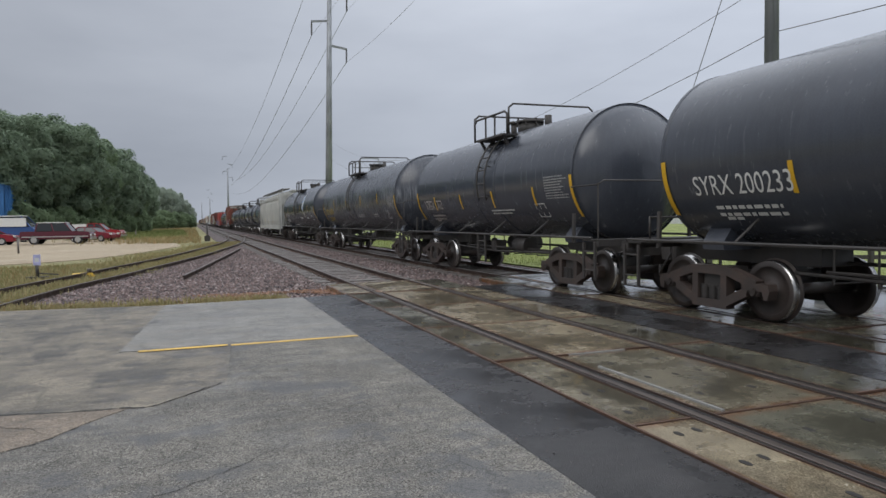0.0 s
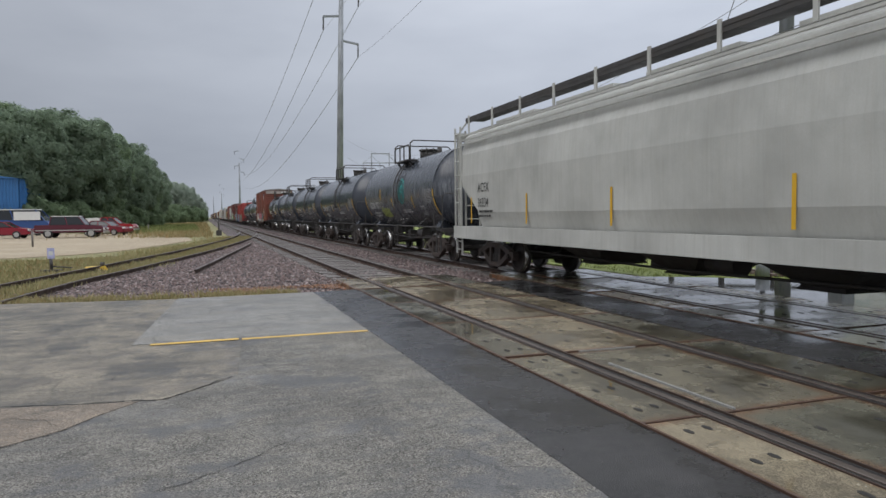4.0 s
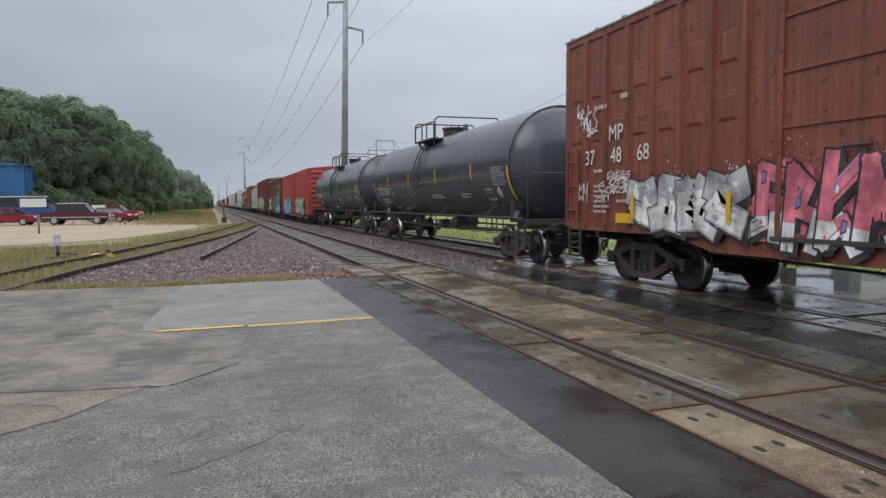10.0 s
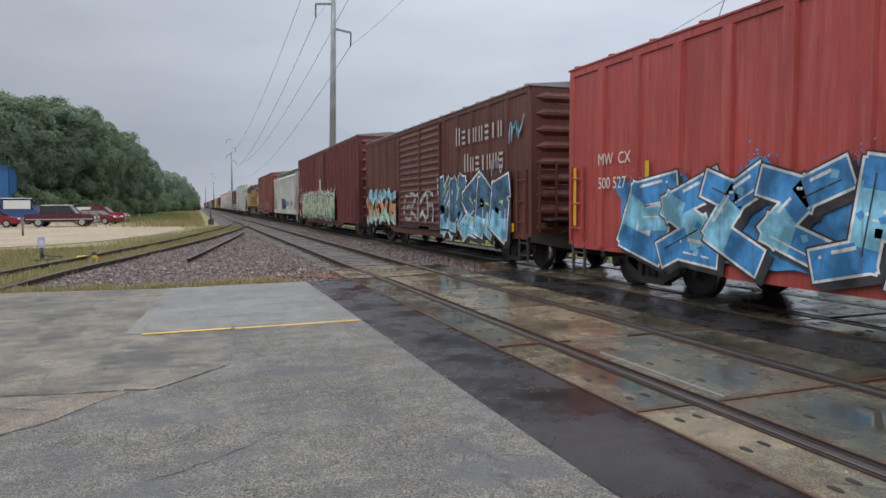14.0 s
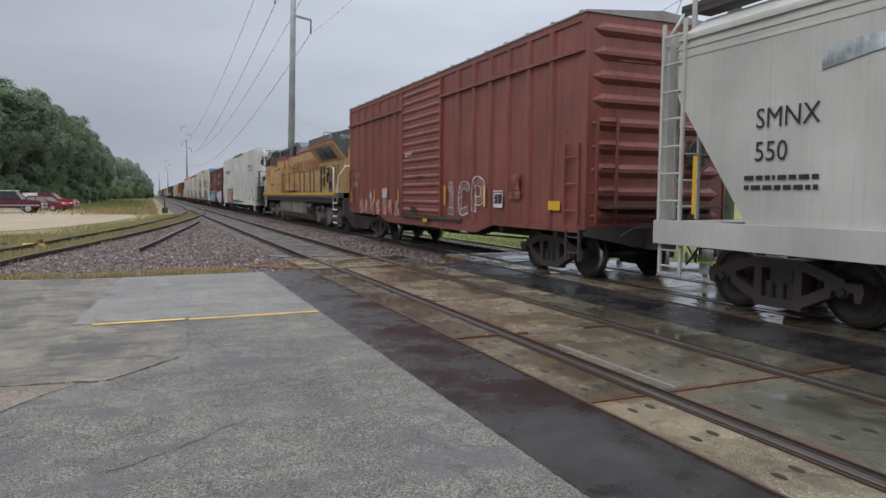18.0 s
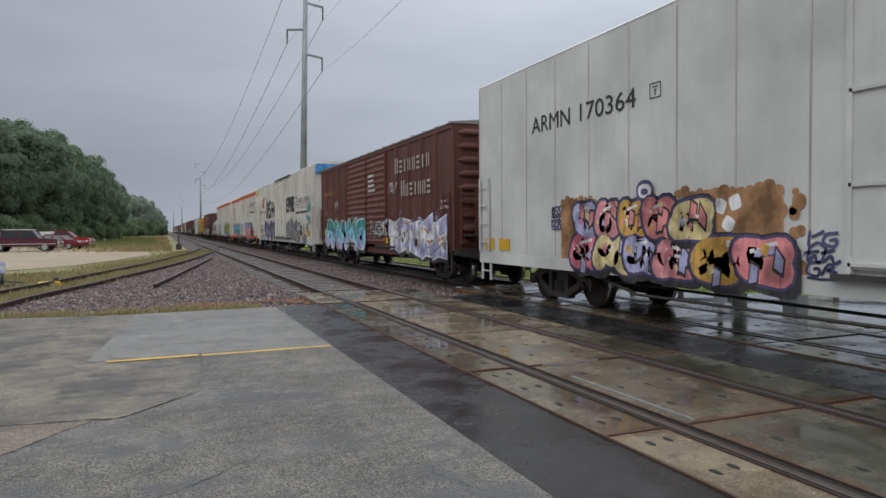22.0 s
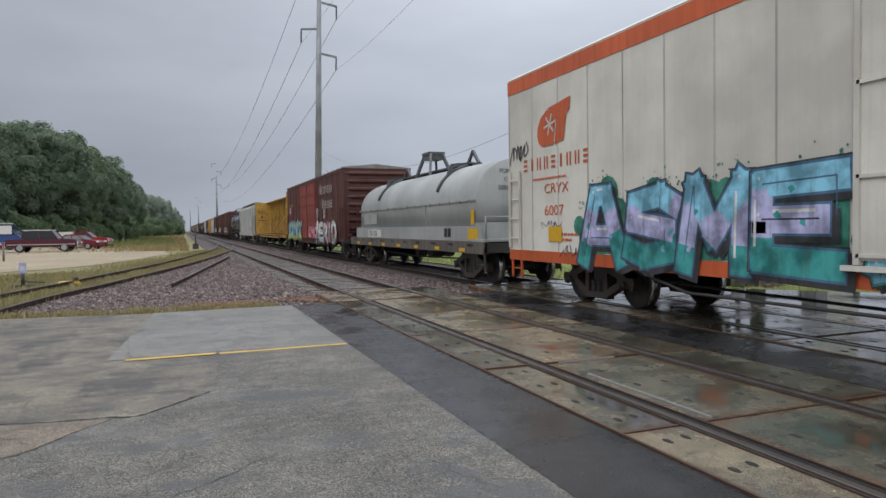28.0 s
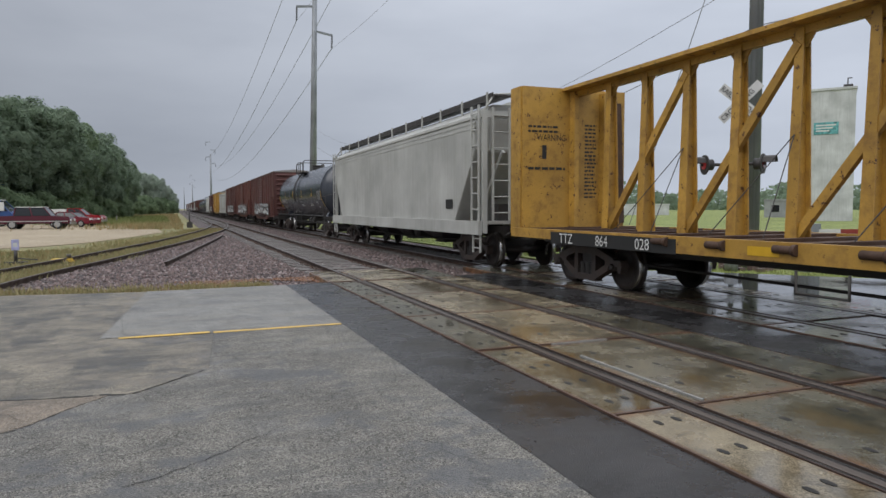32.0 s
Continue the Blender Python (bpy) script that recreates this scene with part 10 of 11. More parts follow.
# ------------------------------------------------------------ trees
M_BARK = paint("bark", (0.07, 0.055, 0.04), 0.9, 0, (0.03, 0.025, 0.02), 0.5)
def leafy(m, c):
    """Lets some of the light through the leaves."""
    nt = m.node_tree
    p, out = nt.nodes["Principled BSDF"], nt.nodes["Material Output"]
    tr, mx = nt.nodes.new("ShaderNodeBsdfTranslucent"), nt.nodes.new("ShaderNodeMixShader")
    tr.inputs["Color"].default_value = (*c, 1)
    mx.inputs["Fac"].default_value = .55
    nt.links.new(p.outputs[0], mx.inputs[1]); nt.links.new(tr.outputs[0], mx.inputs[2])
    nt.links.new(mx.outputs[0], out.inputs["Surface"])
    return m
# the pale set is lightened and greyed to stand in for haze over far trees
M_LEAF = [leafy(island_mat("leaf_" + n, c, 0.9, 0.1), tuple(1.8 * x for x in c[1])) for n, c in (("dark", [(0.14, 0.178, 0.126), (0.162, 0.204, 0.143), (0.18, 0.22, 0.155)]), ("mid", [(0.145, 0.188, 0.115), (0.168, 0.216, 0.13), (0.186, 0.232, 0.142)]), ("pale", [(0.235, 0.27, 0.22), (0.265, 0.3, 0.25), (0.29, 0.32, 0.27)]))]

def leaf_mesh(name, seed, n, rx, rz, zc, material, size):
    """A crown: leaf cards on the outside of many rounded boughs, with gaps and an uneven outline."""
    r = np.random.RandomState(seed)
    m = 120
    a, e = r.uniform(0, 6.28, m), np.arcsin(r.uniform(-.75, 1, m))
    k = r.uniform(.62, .93, m)
    L = np.stack([rx * k * np.cos(a) * np.cos(e), rx * k * np.sin(a) * np.cos(e), zc + rz * k * np.sin(e)], -1)
    out = (L - np.array([0, 0, zc])) / np.array([rx, rx, rz])
    R = r.uniform(.14, .27, m) * rx
    idx = r.randint(0, m, n)
    d = out[idx] * .9 + r.normal(0, .62, (n, 3))
    d /= np.linalg.norm(d, axis=1)[:, None]
    C = L[idx] + d * (R[idx] * r.uniform(.75, 1.12, n))[:, None]
    d2 = d + np.array([0, 0, .35]) + r.normal(0, .3, (n, 3))
    u = np.cross(d2, r.normal(0, 1, (n, 3))); u /= np.linalg.norm(u, axis=1)[:, None]
    v = np.cross(u, d2); v /= np.linalg.norm(v, axis=1)[:, None]
    s = r.uniform(size * .5, size, n)[:, None]
    P = np.stack([C - u * s - v * s * .4, C + u * s * .3 - v * s * .7, C + u * s + v * s * .3, C - u * s * .2 + v * s * .7], 1).reshape(-1, 3)
    me = bpy.data.meshes.new(name)
    me.vertices.add(len(P)); me.vertices.foreach_set("co", P.ravel())
    me.loops.add(4 * n); me.loops.foreach_set("vertex_index", np.arange(4 * n, dtype=np.int32))
    me.polygons.add(n); me.polygons.foreach_set("loop_start", np.arange(0, 4 * n, 4, dtype=np.int32))
    me.update(calc_edges=True)
    me.materials.append(material)
    return me

def make_tree(seed, h, rx, material, label, n=26000, size=.17):
    t = thing("tree", label, "tree", group="trees along the lot")
    r = random.Random(seed)
    bm = BM()
    bar(bm, (0, 0, -.3), (r.uniform(-.2, .2), 0, h * .35), .28, 10, .2)
    bar(bm, (0, 0, h * .33), (r.uniform(-.4, .4), r.uniform(-.4, .4), h * .72), .2, 8, .07)
    for i in range(7):
        a = i * .9 + r.uniform(-.3, .3)
        z = h * r.uniform(.28, .55)
        bar(bm, (0, 0, z), (math.cos(a) * rx * .65, math.sin(a) * rx * .65, z + h * r.uniform(.12, .28)), .1, 6, .03)
    part("trunk", bm, M_BARK, t)
    part("crown", leaf_mesh("crown", seed, n, rx, h * .46, h * .51, material, size), None, t)
    return t

def build_trees():
    kinds = [make_tree(21, 12, 4.2, M_LEAF[0], "broad dark green tree beside the sandy lot"), make_tree(22, 12, 3.8, M_LEAF[1], "leafy green tree beside the sandy lot"), make_tree(23, 12, 4.6, M_LEAF[0], "dense dark green tree in the tree line"), make_tree(24, 12, 4.0, M_LEAF[2], "far green tree with haze put into its leaf colour")]
    # the wood recedes beside the lot; its top sinks with the distance
    r = random.Random(5)
    line = [(-24, 14.6, 92), (-13.6, 14.9, 94), (-11.8, 14.9, 97), (-10.3, 14.9, 100), (-8.7, 16.2, 104), (-7.6, 16.2, 112), (-6.1, 14.2, 124), (-4.6, 12.6, 142), (-3.5, 11.6, 158)]
    def at_az(az, q):
        return float(np.interp(az, [p[0] for p in line], [p[q] for p in line]))
    rows = []
    for i in range(21):
        az = -23.2 + i * .99 + r.uniform(-.25, .25)
        az = min(az, -4.15)
        rows.append((az, at_az(az, 2) + r.uniform(-3, 3), (at_az(az, 1) + 1.4) * r.uniform(.84, 1.0), i % 3))
    for i in range(15):
        az = min(-22.5 + i * 1.3 + r.uniform(-.3, .3), -4.6)
        rows.append((az, at_az(az, 2) + 13 + r.uniform(-3, 3), (at_az(az, 1) + 2.8) * r.uniform(.92, 1.02), (i + 1) % 3))
    # far clump: its leaf colour carries the painted haze
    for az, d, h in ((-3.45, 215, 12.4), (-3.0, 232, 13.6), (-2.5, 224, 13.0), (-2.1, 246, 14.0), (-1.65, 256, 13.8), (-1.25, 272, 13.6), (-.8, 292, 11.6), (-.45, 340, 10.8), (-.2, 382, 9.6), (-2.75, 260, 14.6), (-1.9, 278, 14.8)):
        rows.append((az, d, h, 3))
    done = {}
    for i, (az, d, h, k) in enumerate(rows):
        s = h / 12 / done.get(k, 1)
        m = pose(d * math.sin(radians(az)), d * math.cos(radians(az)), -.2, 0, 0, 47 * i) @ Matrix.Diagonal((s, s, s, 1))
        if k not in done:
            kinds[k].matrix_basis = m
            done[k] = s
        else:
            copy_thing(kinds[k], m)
    # undergrowth hides the trunks
    bush = thing("bush", "low dark bush under the trees", "bush", group="undergrowth")
    part("foliage", leaf_mesh("foliage", 31, 9000, 2.6, 1.5, 1.2, M_LEAF[1], .17), None, bush)
    first = True
    for i, (az, d, s) in enumerate([(az, at_az(az, 2) - 5.5, 1.25 + .1 * (q % 3)) for q, az in enumerate(np.arange(-22, -4.2, 1.25))] + [(-3.2, 198, 1.7), (-2.5, 206, 1.8), (-1.7, 232, 1.9), (-1.1, 256, 1.9), (-.6, 290, 1.8)]):
        m = pose(d * math.sin(radians(az)), d * math.cos(radians(az)), -.35, 0, 0, 71 * i) @ Matrix.Diagonal((s, s, s, 1))
        if first:
            bush.matrix_basis, first = m, False
        else:
            copy_thing(bush, m @ Matrix.Diagonal((.8, .8, .8, 1)))
    # far woods all round the horizon
    r = np.random.RandomState(8)
    me = leaf_mesh("far_woods", 41, 14000, 1, 1, 0, M_LEAF[0], 1)
    az = np.radians(np.concatenate([r.uniform(22, 75, 9000), r.uniform(-60, -16, 3000), r.uniform(75, 300, 2000)]))
    D = np.where(np.degrees(az) > 75, 450, 330) + r.uniform(0, 60, 14000)
    z = r.uniform(0, 1, 14000) ** 1.2 * (10.0 + 2.0 * np.sin(az * 23) + 1.5 * np.sin(az * 61))
    v = np.zeros(14000 * 12)
    me.vertices.foreach_get("co", v)
    v = v.reshape(14000, 4, 3)
    v = v - v.mean(1)[:, None] 
    v *= 1.7
    v += np.stack([D * np.sin(az), D * np.cos(az), z], -1)[:, None]
    me.vertices.foreach_set("co", v.ravel())
    me.update()
    tagged(new("far_woods", me), "distant dark woods on the horizon", "woods", "", "stuff")

build_trees()

# ------------------------------------------------------------ parked vehicles
M_TYRE = plain("tyre", (0.018, 0.018, 0.018), 0.8)
M_RIM = plain("wheel_rim", (0.5, 0.5, 0.5), 0.3, 0.8)
def vehicle(name, label, m, body_pts, glass_pts, w, paint_c, wheels, r=.34, two_tone=None, extras=None):
    """Outlines run along the length (x) and up (z); the wheels stand at the given x."""
    car = thing(name, label, "vehicle", m, "parked vehicles")
    pm = plain("car_paint_" + label.split()[0] + "_" + name, paint_c, 0.25)
    def shape(pts, w0, w1, material, nm, top=None):
        bm = BM()
        zs = [p[1] for p in pts]
        lo, hi = min(zs), max(zs)
        def half(z):
            return w0 + (w1 - w0) * (z - lo) / (hi - lo)
        a = [bm.verts.new((x, -half(z), z)) for x, z in pts]
        b = [bm.verts.new((x, half(z), z)) for x, z in pts]
        n = len(pts)
        for i in range(n):
            bm.faces.new((a[i], a[(i + 1) % n], b[(i + 1) % n], b[i]))
        bm.faces.new(a[::-1]); bm.faces.new(b)
        bmesh.ops.bevel(bm, geom=list(bm.edges), offset=.05, segments=2, affect="EDGES", clamp_overlap=True)
        return part(nm, bm, material, car)
    shape(body_pts, w / 2, w / 2 * .97, pm, "body")
    shape(glass_pts, w / 2 * .93, w / 2 * .74, M_GLASS, "glazing")
    xs = [p[0] for p in glass_pts]
    zt = max(p[1] for p in glass_pts)
    top = sorted(p[0] for p in glass_pts if p[1] > zt - .06)
    bm = BM()
    box(bm, top[0] - .05, top[-1] + .05, -w / 2 * .76, w / 2 * .76, zt - .02, zt + .05)
    part("roof", bm, two_tone or pm, car)
    for q in (-1, 1):
        zb = min(p[1] for p in glass_pts)
        for x0, x1 in ((min(xs), top[0]), ((min(xs) + max(xs)) / 2, (top[0] + top[-1]) / 2), (max(xs), top[-1])):
            bm = BM()
            beam(bm, (x0, q * w / 2 * .93, zb), (x1, q * w / 2 * .76, zt), .07, .07)
            part("window_pillar", bm, pm, car)
    for x in wheels:
        for q in (-1, 1):
            bm = BM()
            y = q * (w / 2 - .1)
            bar(bm, (x, y - .1, r), (x, y + .11, r), r, 20)
            wh = part("wheel", bm, M_TYRE, car)
            bm = BM()
            bar(bm, (x, y + q * .09, r), (x, y + q * .125, r), r * .62, 14)
            part("rim", bm, M_RIM, wh)
    x0, x1 = min(p[0] for p in body_pts), max(p[0] for p in body_pts)
    for x, c, nm in ((x1 - .02, M_MARK, "headlight"), (x0 + .02, S_PINK, "tail_light")):
        for q in (-1, 1):
            bm = BM()
            box(bm, x - .06, x + .06, q * w * .38 - .16, q * w * .38 + .16, .68, .84)
            part(nm, bm, c, car)
    for x in (x0 - .04, x1 + .04):
        bm = BM()
        box(bm, x - .07, x + .07, -w * .47, w * .47, .38, .58)
        part("bumper", bm, M_RIM if "pickup" in name else pm, car)
    for fn in extras or ():
        fn(car, pm)
    return car

def build_vehicles():
    z = -.165
    vehicle("sedan", "dark red sedan parked on the sandy lot", pose(-16.6, 68, z, 0, 0, -6), [(-2.3, .3), (2.3, .3), (2.35, .62), (2.2, .8), (1.1, .95), (-1.5, .98), (-2.25, .9), (-2.35, .6)], [(1.15, .93), (-1.65, .96), (-1.0, 1.42), (.35, 1.42)], 1.78, (0.2, 0.012, 0.022), (-1.4, 1.4), .33)
    def trim(car, pm):
        for q in (-1, 1):
            bm = BM()
            box(bm, -2.6, 2.6, q * .97 - .01, q * .97 + .02, .62, .7)
            part("side_trim", bm, M_RIM, car)
        bm = BM()
        box(bm, -2.55, -.75, -.8, .8, .95, 1.0)
        part("bed_floor", bm, M_IRON, car)
    def cap(car, pm):
        bm = BM()
        prism(bm, [(-2.5, 1.05), (-.7, 1.05), (-.75, 1.72), (-2.3, 1.68)], "y", -.82, .82)
        part("bed_cap", bm, M_MARK, car)
    vehicle("pickup_truck", "maroon pickup truck with chrome trim on sand", pose(-11.1, 67.3, z, 0, 0, -5), [(-2.7, .45), (2.7, .45), (2.75, .75), (2.65, 1.02), (1.2, 1.12), (-2.7, 1.12), (-2.75, .7)], [(1.3, 1.1), (-1.55, 1.1), (-1.4, 1.86), (.72, 1.86)], 1.95, (0.085, 0.016, 0.026), (-1.65, 1.75), .38, M_MARK, (trim,))
    vehicle("pickup_truck", "red pickup truck with a white cap on its bed", pose(-9.6, 80, z, 0, 0, -10), [(-2.6, .45), (2.6, .45), (2.65, .75), (2.5, 1.02), (1.15, 1.1), (-2.6, 1.1), (-2.65, .7)], [(1.2, 1.08), (-.7, 1.08), (-.6, 1.72), (.5, 1.72)], 1.9, (0.26, 0.014, 0.018), (-1.6, 1.7), .37, None, (cap,))
    vehicle("sedan", "maroon car half hidden behind a pickup truck", pose(-9.2, 73.5, z, 0, 0, -24), [(-2.2, .3), (2.2, .3), (2.25, .6), (2.1, .8), (1.0, .95), (-1.5, .98), (-2.2, .88)], [(1.05, .93), (-1.6, .96), (-1.0, 1.4), (.3, 1.4)], 1.75, (0.16, 0.02, 0.03), (-1.35, 1.35), .33)
    def wrap(car, pm):
        bm = BM()
        box(bm, -.2, 2.0, -1.03, -1.0, 1.2, 1.85)
        part("side_sign", bm, M_MARK, car, "white sign panel")
    vehicle("van", "blue van with a white roof and sign", pose(-17.6, 79, z, 0, 0, -8) @ Matrix.Diagonal((1.1, 1.1, 1.3, 1)), [(-2.8, .4), (2.7, .4), (2.75, .8), (2.4, 1.15), (-2.8, 1.25)], [(2.35, 1.12), (-2.75, 1.2), (-2.7, 2.0), (1.5, 2.0)], 2.0, (0.03, 0.07, 0.2), (-1.8, 1.7), .36, M_MARK, (wrap,))
    # blue metal shed behind the cars
    shed = thing("shed", "blue corrugated metal shed at the lot's edge", "building", pose(-24.7, 88.5, -.2) @ Matrix.Diagonal((1, 1, 1.12, 1)))
    bm = BM()
    box(bm, -6, 6, -5, 5, 0, 5.4)
    part("wall", bm, paint("shed_blue", (0.035, 0.15, 0.36), 0.5, 0, (0.03, 0.1, 0.22), 0.4), shed)
    bm = BM()
    for i in range(40):
        x = -6 + 12 * i / 39
        box(bm, x - .05, x + .05, -5.05, -5, 0, 5.4)
        y = -5 + 10 * i / 39
        box(bm, 6, 6.05, y - .05, y + .05, 0, 5.4)
    part("wall_ribs", bm, MATS["shed_blue"], shed)
    bm = BM()
    prism(bm, [(-6.2, 5.4), (6.2, 5.4), (0, 6.1)], "y", -5.2, 5.2)
    part("roof", bm, MATS["shed_blue"], shed)
    # posts of the lot
    for x, y in ((-9.9, 47), (-6.4, 88)):
        bm = BM()
        bar(bm, (x, y, -.2), (x, y, .75), .06, 8)
        bar(bm, (x, y, .75), (x, y, .8), .07, 8)
        solid("lot_post", bm, M_TIE, "short wooden post at the lot's edge", "post", "posts")

build_vehicles()

# ------------------------------------------------------------ railway furniture
def build_switch():
    s = thing("switch_stand", "low switch stand with a blue and white target", "switch stand", pose(-4.57, 24.0, -.17))
    bm = BM()
    box(bm, -.3, .3, -.12, .12, 0, .1)
    bar(bm, (0, 0, .1), (0, 0, .45), .05, 8)
    part("base", bm, M_IRON, s)
    bm = BM()
    box(bm, -.1, .1, -.012, .012, .45, .78)
    part("target", bm, S_LAV, s, "faded blue target plate")
    bm = BM()
    box(bm, -.06, .06, -.018, .018, .55, .68)
    part("target_patch", bm, M_MARK, s)
    bm = BM()
    rod(bm, [(.05, 0, .2), (.6, -.1, .15)], .02)
    part("lever", bm, M_IRON, s)
    c = thing("switch_cover", "yellow painted switch rod cover between rails", "switch cover", pose(-3.35, 24.2, -.16, 0, 0, 25))
    bm = BM()
    prism(bm, [(-.35, 0), (.35, 0), (.25, .14), (-.25, .14)], "y", -.14, .14)
    part("lid", bm, plain("cover_yellow", (0.75, 0.5, 0.08), 0.4), c)
    bm = BM()
    bar(bm, (.2, 0, .14), (.2, 0, .26), .07, 10)
    part("knob", bm, M_IRON, c)
    for i in range(14):
        bm = BM()
        y = 15.6 + i * .95 + .2 * math.sin(i * 2.3)
        x = float(siding_x(y)) - .72
        box(bm, -1.25, 1.25, -.11, .11, -.34, -.185)
        solid("siding_tie", bm, M_TIE, "half-buried wooden tie of the siding", "railway tie", "siding ties", m=pose(x, y, 0.04, 0, 0, -10))
    # relay post beside the far track
    p = thing("signal_post", "thin dark post beside the far track", "post", pose(1.2, 66, -.2))
    bm = BM()
    bar(bm, (0, 0, 0), (0, 0, 1.7), .07, 8)
    part("post", bm, M_IRON, p)
    bm = BM()
    box(bm, -.25, .25, -.15, .15, 0, .5)
    part("box", bm, M_IRON, p)

build_switch()

# ------------------------------------------------------------ poles and wires
M_POLE = paint("weathered_pole", (0.3, 0.315, 0.335), 0.6, 0.3, (0.09, 0.09, 0.09), 0.4)
M_WIRE = plain("wire", (0.2, 0.2, 0.21), 0.6)
def transmission_pole(m, top=31, r0=.42, arms=True, label="tall grey steel transmission pole with bracket arms"):
    p = thing("transmission_pole", label, "utility pole", m, "transmission poles")
    bm = BM()
    bar(bm, (0, 0, -.3), (0, 0, top), r0, 16, r0 * .5)
    part("shaft", bm, M_POLE, p)
    if arms:
        for z, s in ((26.2, 1), (23.3, -1), (20.7, 1), (29.5, -1)):
            bm = BM()
            beam(bm, (0, 0, z), (s * 1.95, 0, z - .25), .16, .2)
            a = part("bracket_arm", bm, M_POLE, p)
            bm = BM()
            for k in range(8):
                bar(bm, (s * 1.9, 0, z - .35 - k * .17), (s * 1.9, 0, z - .43 - k * .17), .1, 8)
            bar(bm, (s * 1.9, 0, z - .25), (s * 1.9, 0, z - 1.75), .035, 6)
            part("insulator", bm, M_IRON, a)
    return p

def wire(a, b, sag, r, label="thin overhead power line wire"):
    a, b = Vector(a), Vector(b)
    pts = []
    for i in range(25):
        u = i / 24
        q = a.lerp(b, u)
        q.z -= sag * 4 * u * (1 - u)
        pts.append(q)
    bm = BM()
    rod(bm, pts, r, 5)
    solid("power_line", bm, M_WIRE, label, "power line", "overhead wires")

def build_poles():
    transmission_pole(pose(13.9, 73.8, -.2, 0, 1.4, 0))
    transmission_pole(pose(14.2, 300, -.2, 0, .3, 0), 24.5, .5, label="far grey transmission pole")
    transmission_pole(pose(14.0, 610, -.2), 22, .6, label="far grey transmission pole")
    transmission_pole(pose(8.5, 700, -.2), 22, .5, False, label="far thin pole on the skyline")
    near = transmission_pole(pose(13.85, 13.35, -.2), 30, .19, False, label="grey pole standing beside the road crossing")
    bm = BM()
    for i in range(26):
        a = i * 2.4
        k = .35 + .4 * ((i * 37) % 10) / 10
        box(bm, math.cos(a) * k - .09, math.cos(a) * k + .09, math.sin(a) * k - .08, math.sin(a) * k + .08, 0, .12 + .06 * (i % 3))
    part("base_stones", bm, M_STONE, near, "grey rubble round the pole's foot")
    for dx, z in ((1.9, 24.3), (-1.9, 21.4), (1.9, 18.8), (-1.9, 27.7)):
        lean = .0245 * z
        wire((13.9 + lean + dx, 73.8, z), (13.85 + dx, 13.35, z + .6), 1.2, .012)
        wire((13.9 + lean + dx, 73.8, z), (14.2 + dx, 300, z - 5), 5, .03)
    for dx, z in ((1.9, 24.3), (1.9, 18.8)):
        wire((13.85 + dx, 13.35, z + .6), (14 + dx, -60, z), 2, .018)
    wire((13.85, 13.35, 7.4), (13.9, 73.8, 10.5), 3.4, .009, "low communication cable between poles")
    wire((13.85, 13.35, 6.1), (13.9, 73.8, 8.6), 3.2, .012, "low communication cable between poles")
    wire((13.85, 13.35, 7.4), (14, -45, 9), 1.5, .009, "low communication cable between poles")
    wire((13.85, 13.35, 6.1), (14, -45, 8), 1.5, .012, "low communication cable between poles")
    wire((13.8, 13.4, 10.6), (14, 19.2, -.2), 0, .012, "slanting guy wire of the pole")
    # far wooden tower of two poles
    h = thing("h_frame_tower", "far two-pole wooden power tower with braced crossarm", "pylon", pose(230 * math.sin(radians(14.16)), 230 * math.cos(radians(14.16)), -.2, 0, 0, -14))
    for x in (-2.95, 2.95):
        bm = BM()
        bar(bm, (x, 0, 0), (x, 0, 22.6), .24, 8, .17)
        part("pole", bm, M_POLE, h)
    for z, w in ((22.4, 3.1), (19.3, 5.9)):
        bm = BM()
        box(bm, -w, w, -.28, -.08, z - .14, z + .14)
        part("crossarm", bm, M_POLE, h)
    for a, b in (((-2.95, 21.6), (-5.6, 19.45)), ((2.95, 21.6), (5.6, 19.45)), ((-2.95, 21.6), (-.3, 19.45)), ((2.95, 21.6), (5.0, 19.45))):
        bm = BM()
        beam(bm, (a[0], -.18, a[1]), (b[0], -.18, b[1]), .1, .1)
        part("brace", bm, M_POLE, h)
    for x in (-5.7, -.2, 5.7):
        bm = BM()
        for k in range(9):
            bar(bm, (x, -.18, 19.1 - k * .2), (x, -.18, 18.98 - k * .2), .11, 8)
        bar(bm, (x, -.18, 19.2), (x, -.18, 17.3), .03, 6)
        part("insulator", bm, M_IRON, h)
    # lattice tower beyond the road
    t = thing("lattice_tower", "steel lattice transmission tower with insulator strings", "pylon", pose(52, 30, -.2, 0, 0, 30))
    bm = BM()
    H, n = 24, 9
    def w(z):
        return 2.6 - 2.0 * z / H
    for sx in (-1, 1):
        for sy in (-1, 1):
            beam(bm, (sx * w(0), sy * w(0), 0), (sx * w(H), sy * w(H), H), .14, .14)
    part("legs", bm, M_POLE, t)
    for i in range(n):
        z0, z1 = H * i / n, H * (i + 1) / n
        bm = BM()
        for s in (-1, 1):
            for a, b in ((-1, 1), (1, -1)):
                beam(bm, (a * w(z0), s * w(z0), z0), (b * w(z1), s * w(z1), z1), .07, .07)
                beam(bm, (s * w(z0), a * w(z0), z0), (s * w(z1), b * w(z1), z1), .07, .07)
        part("bracing", bm, M_POLE, t)
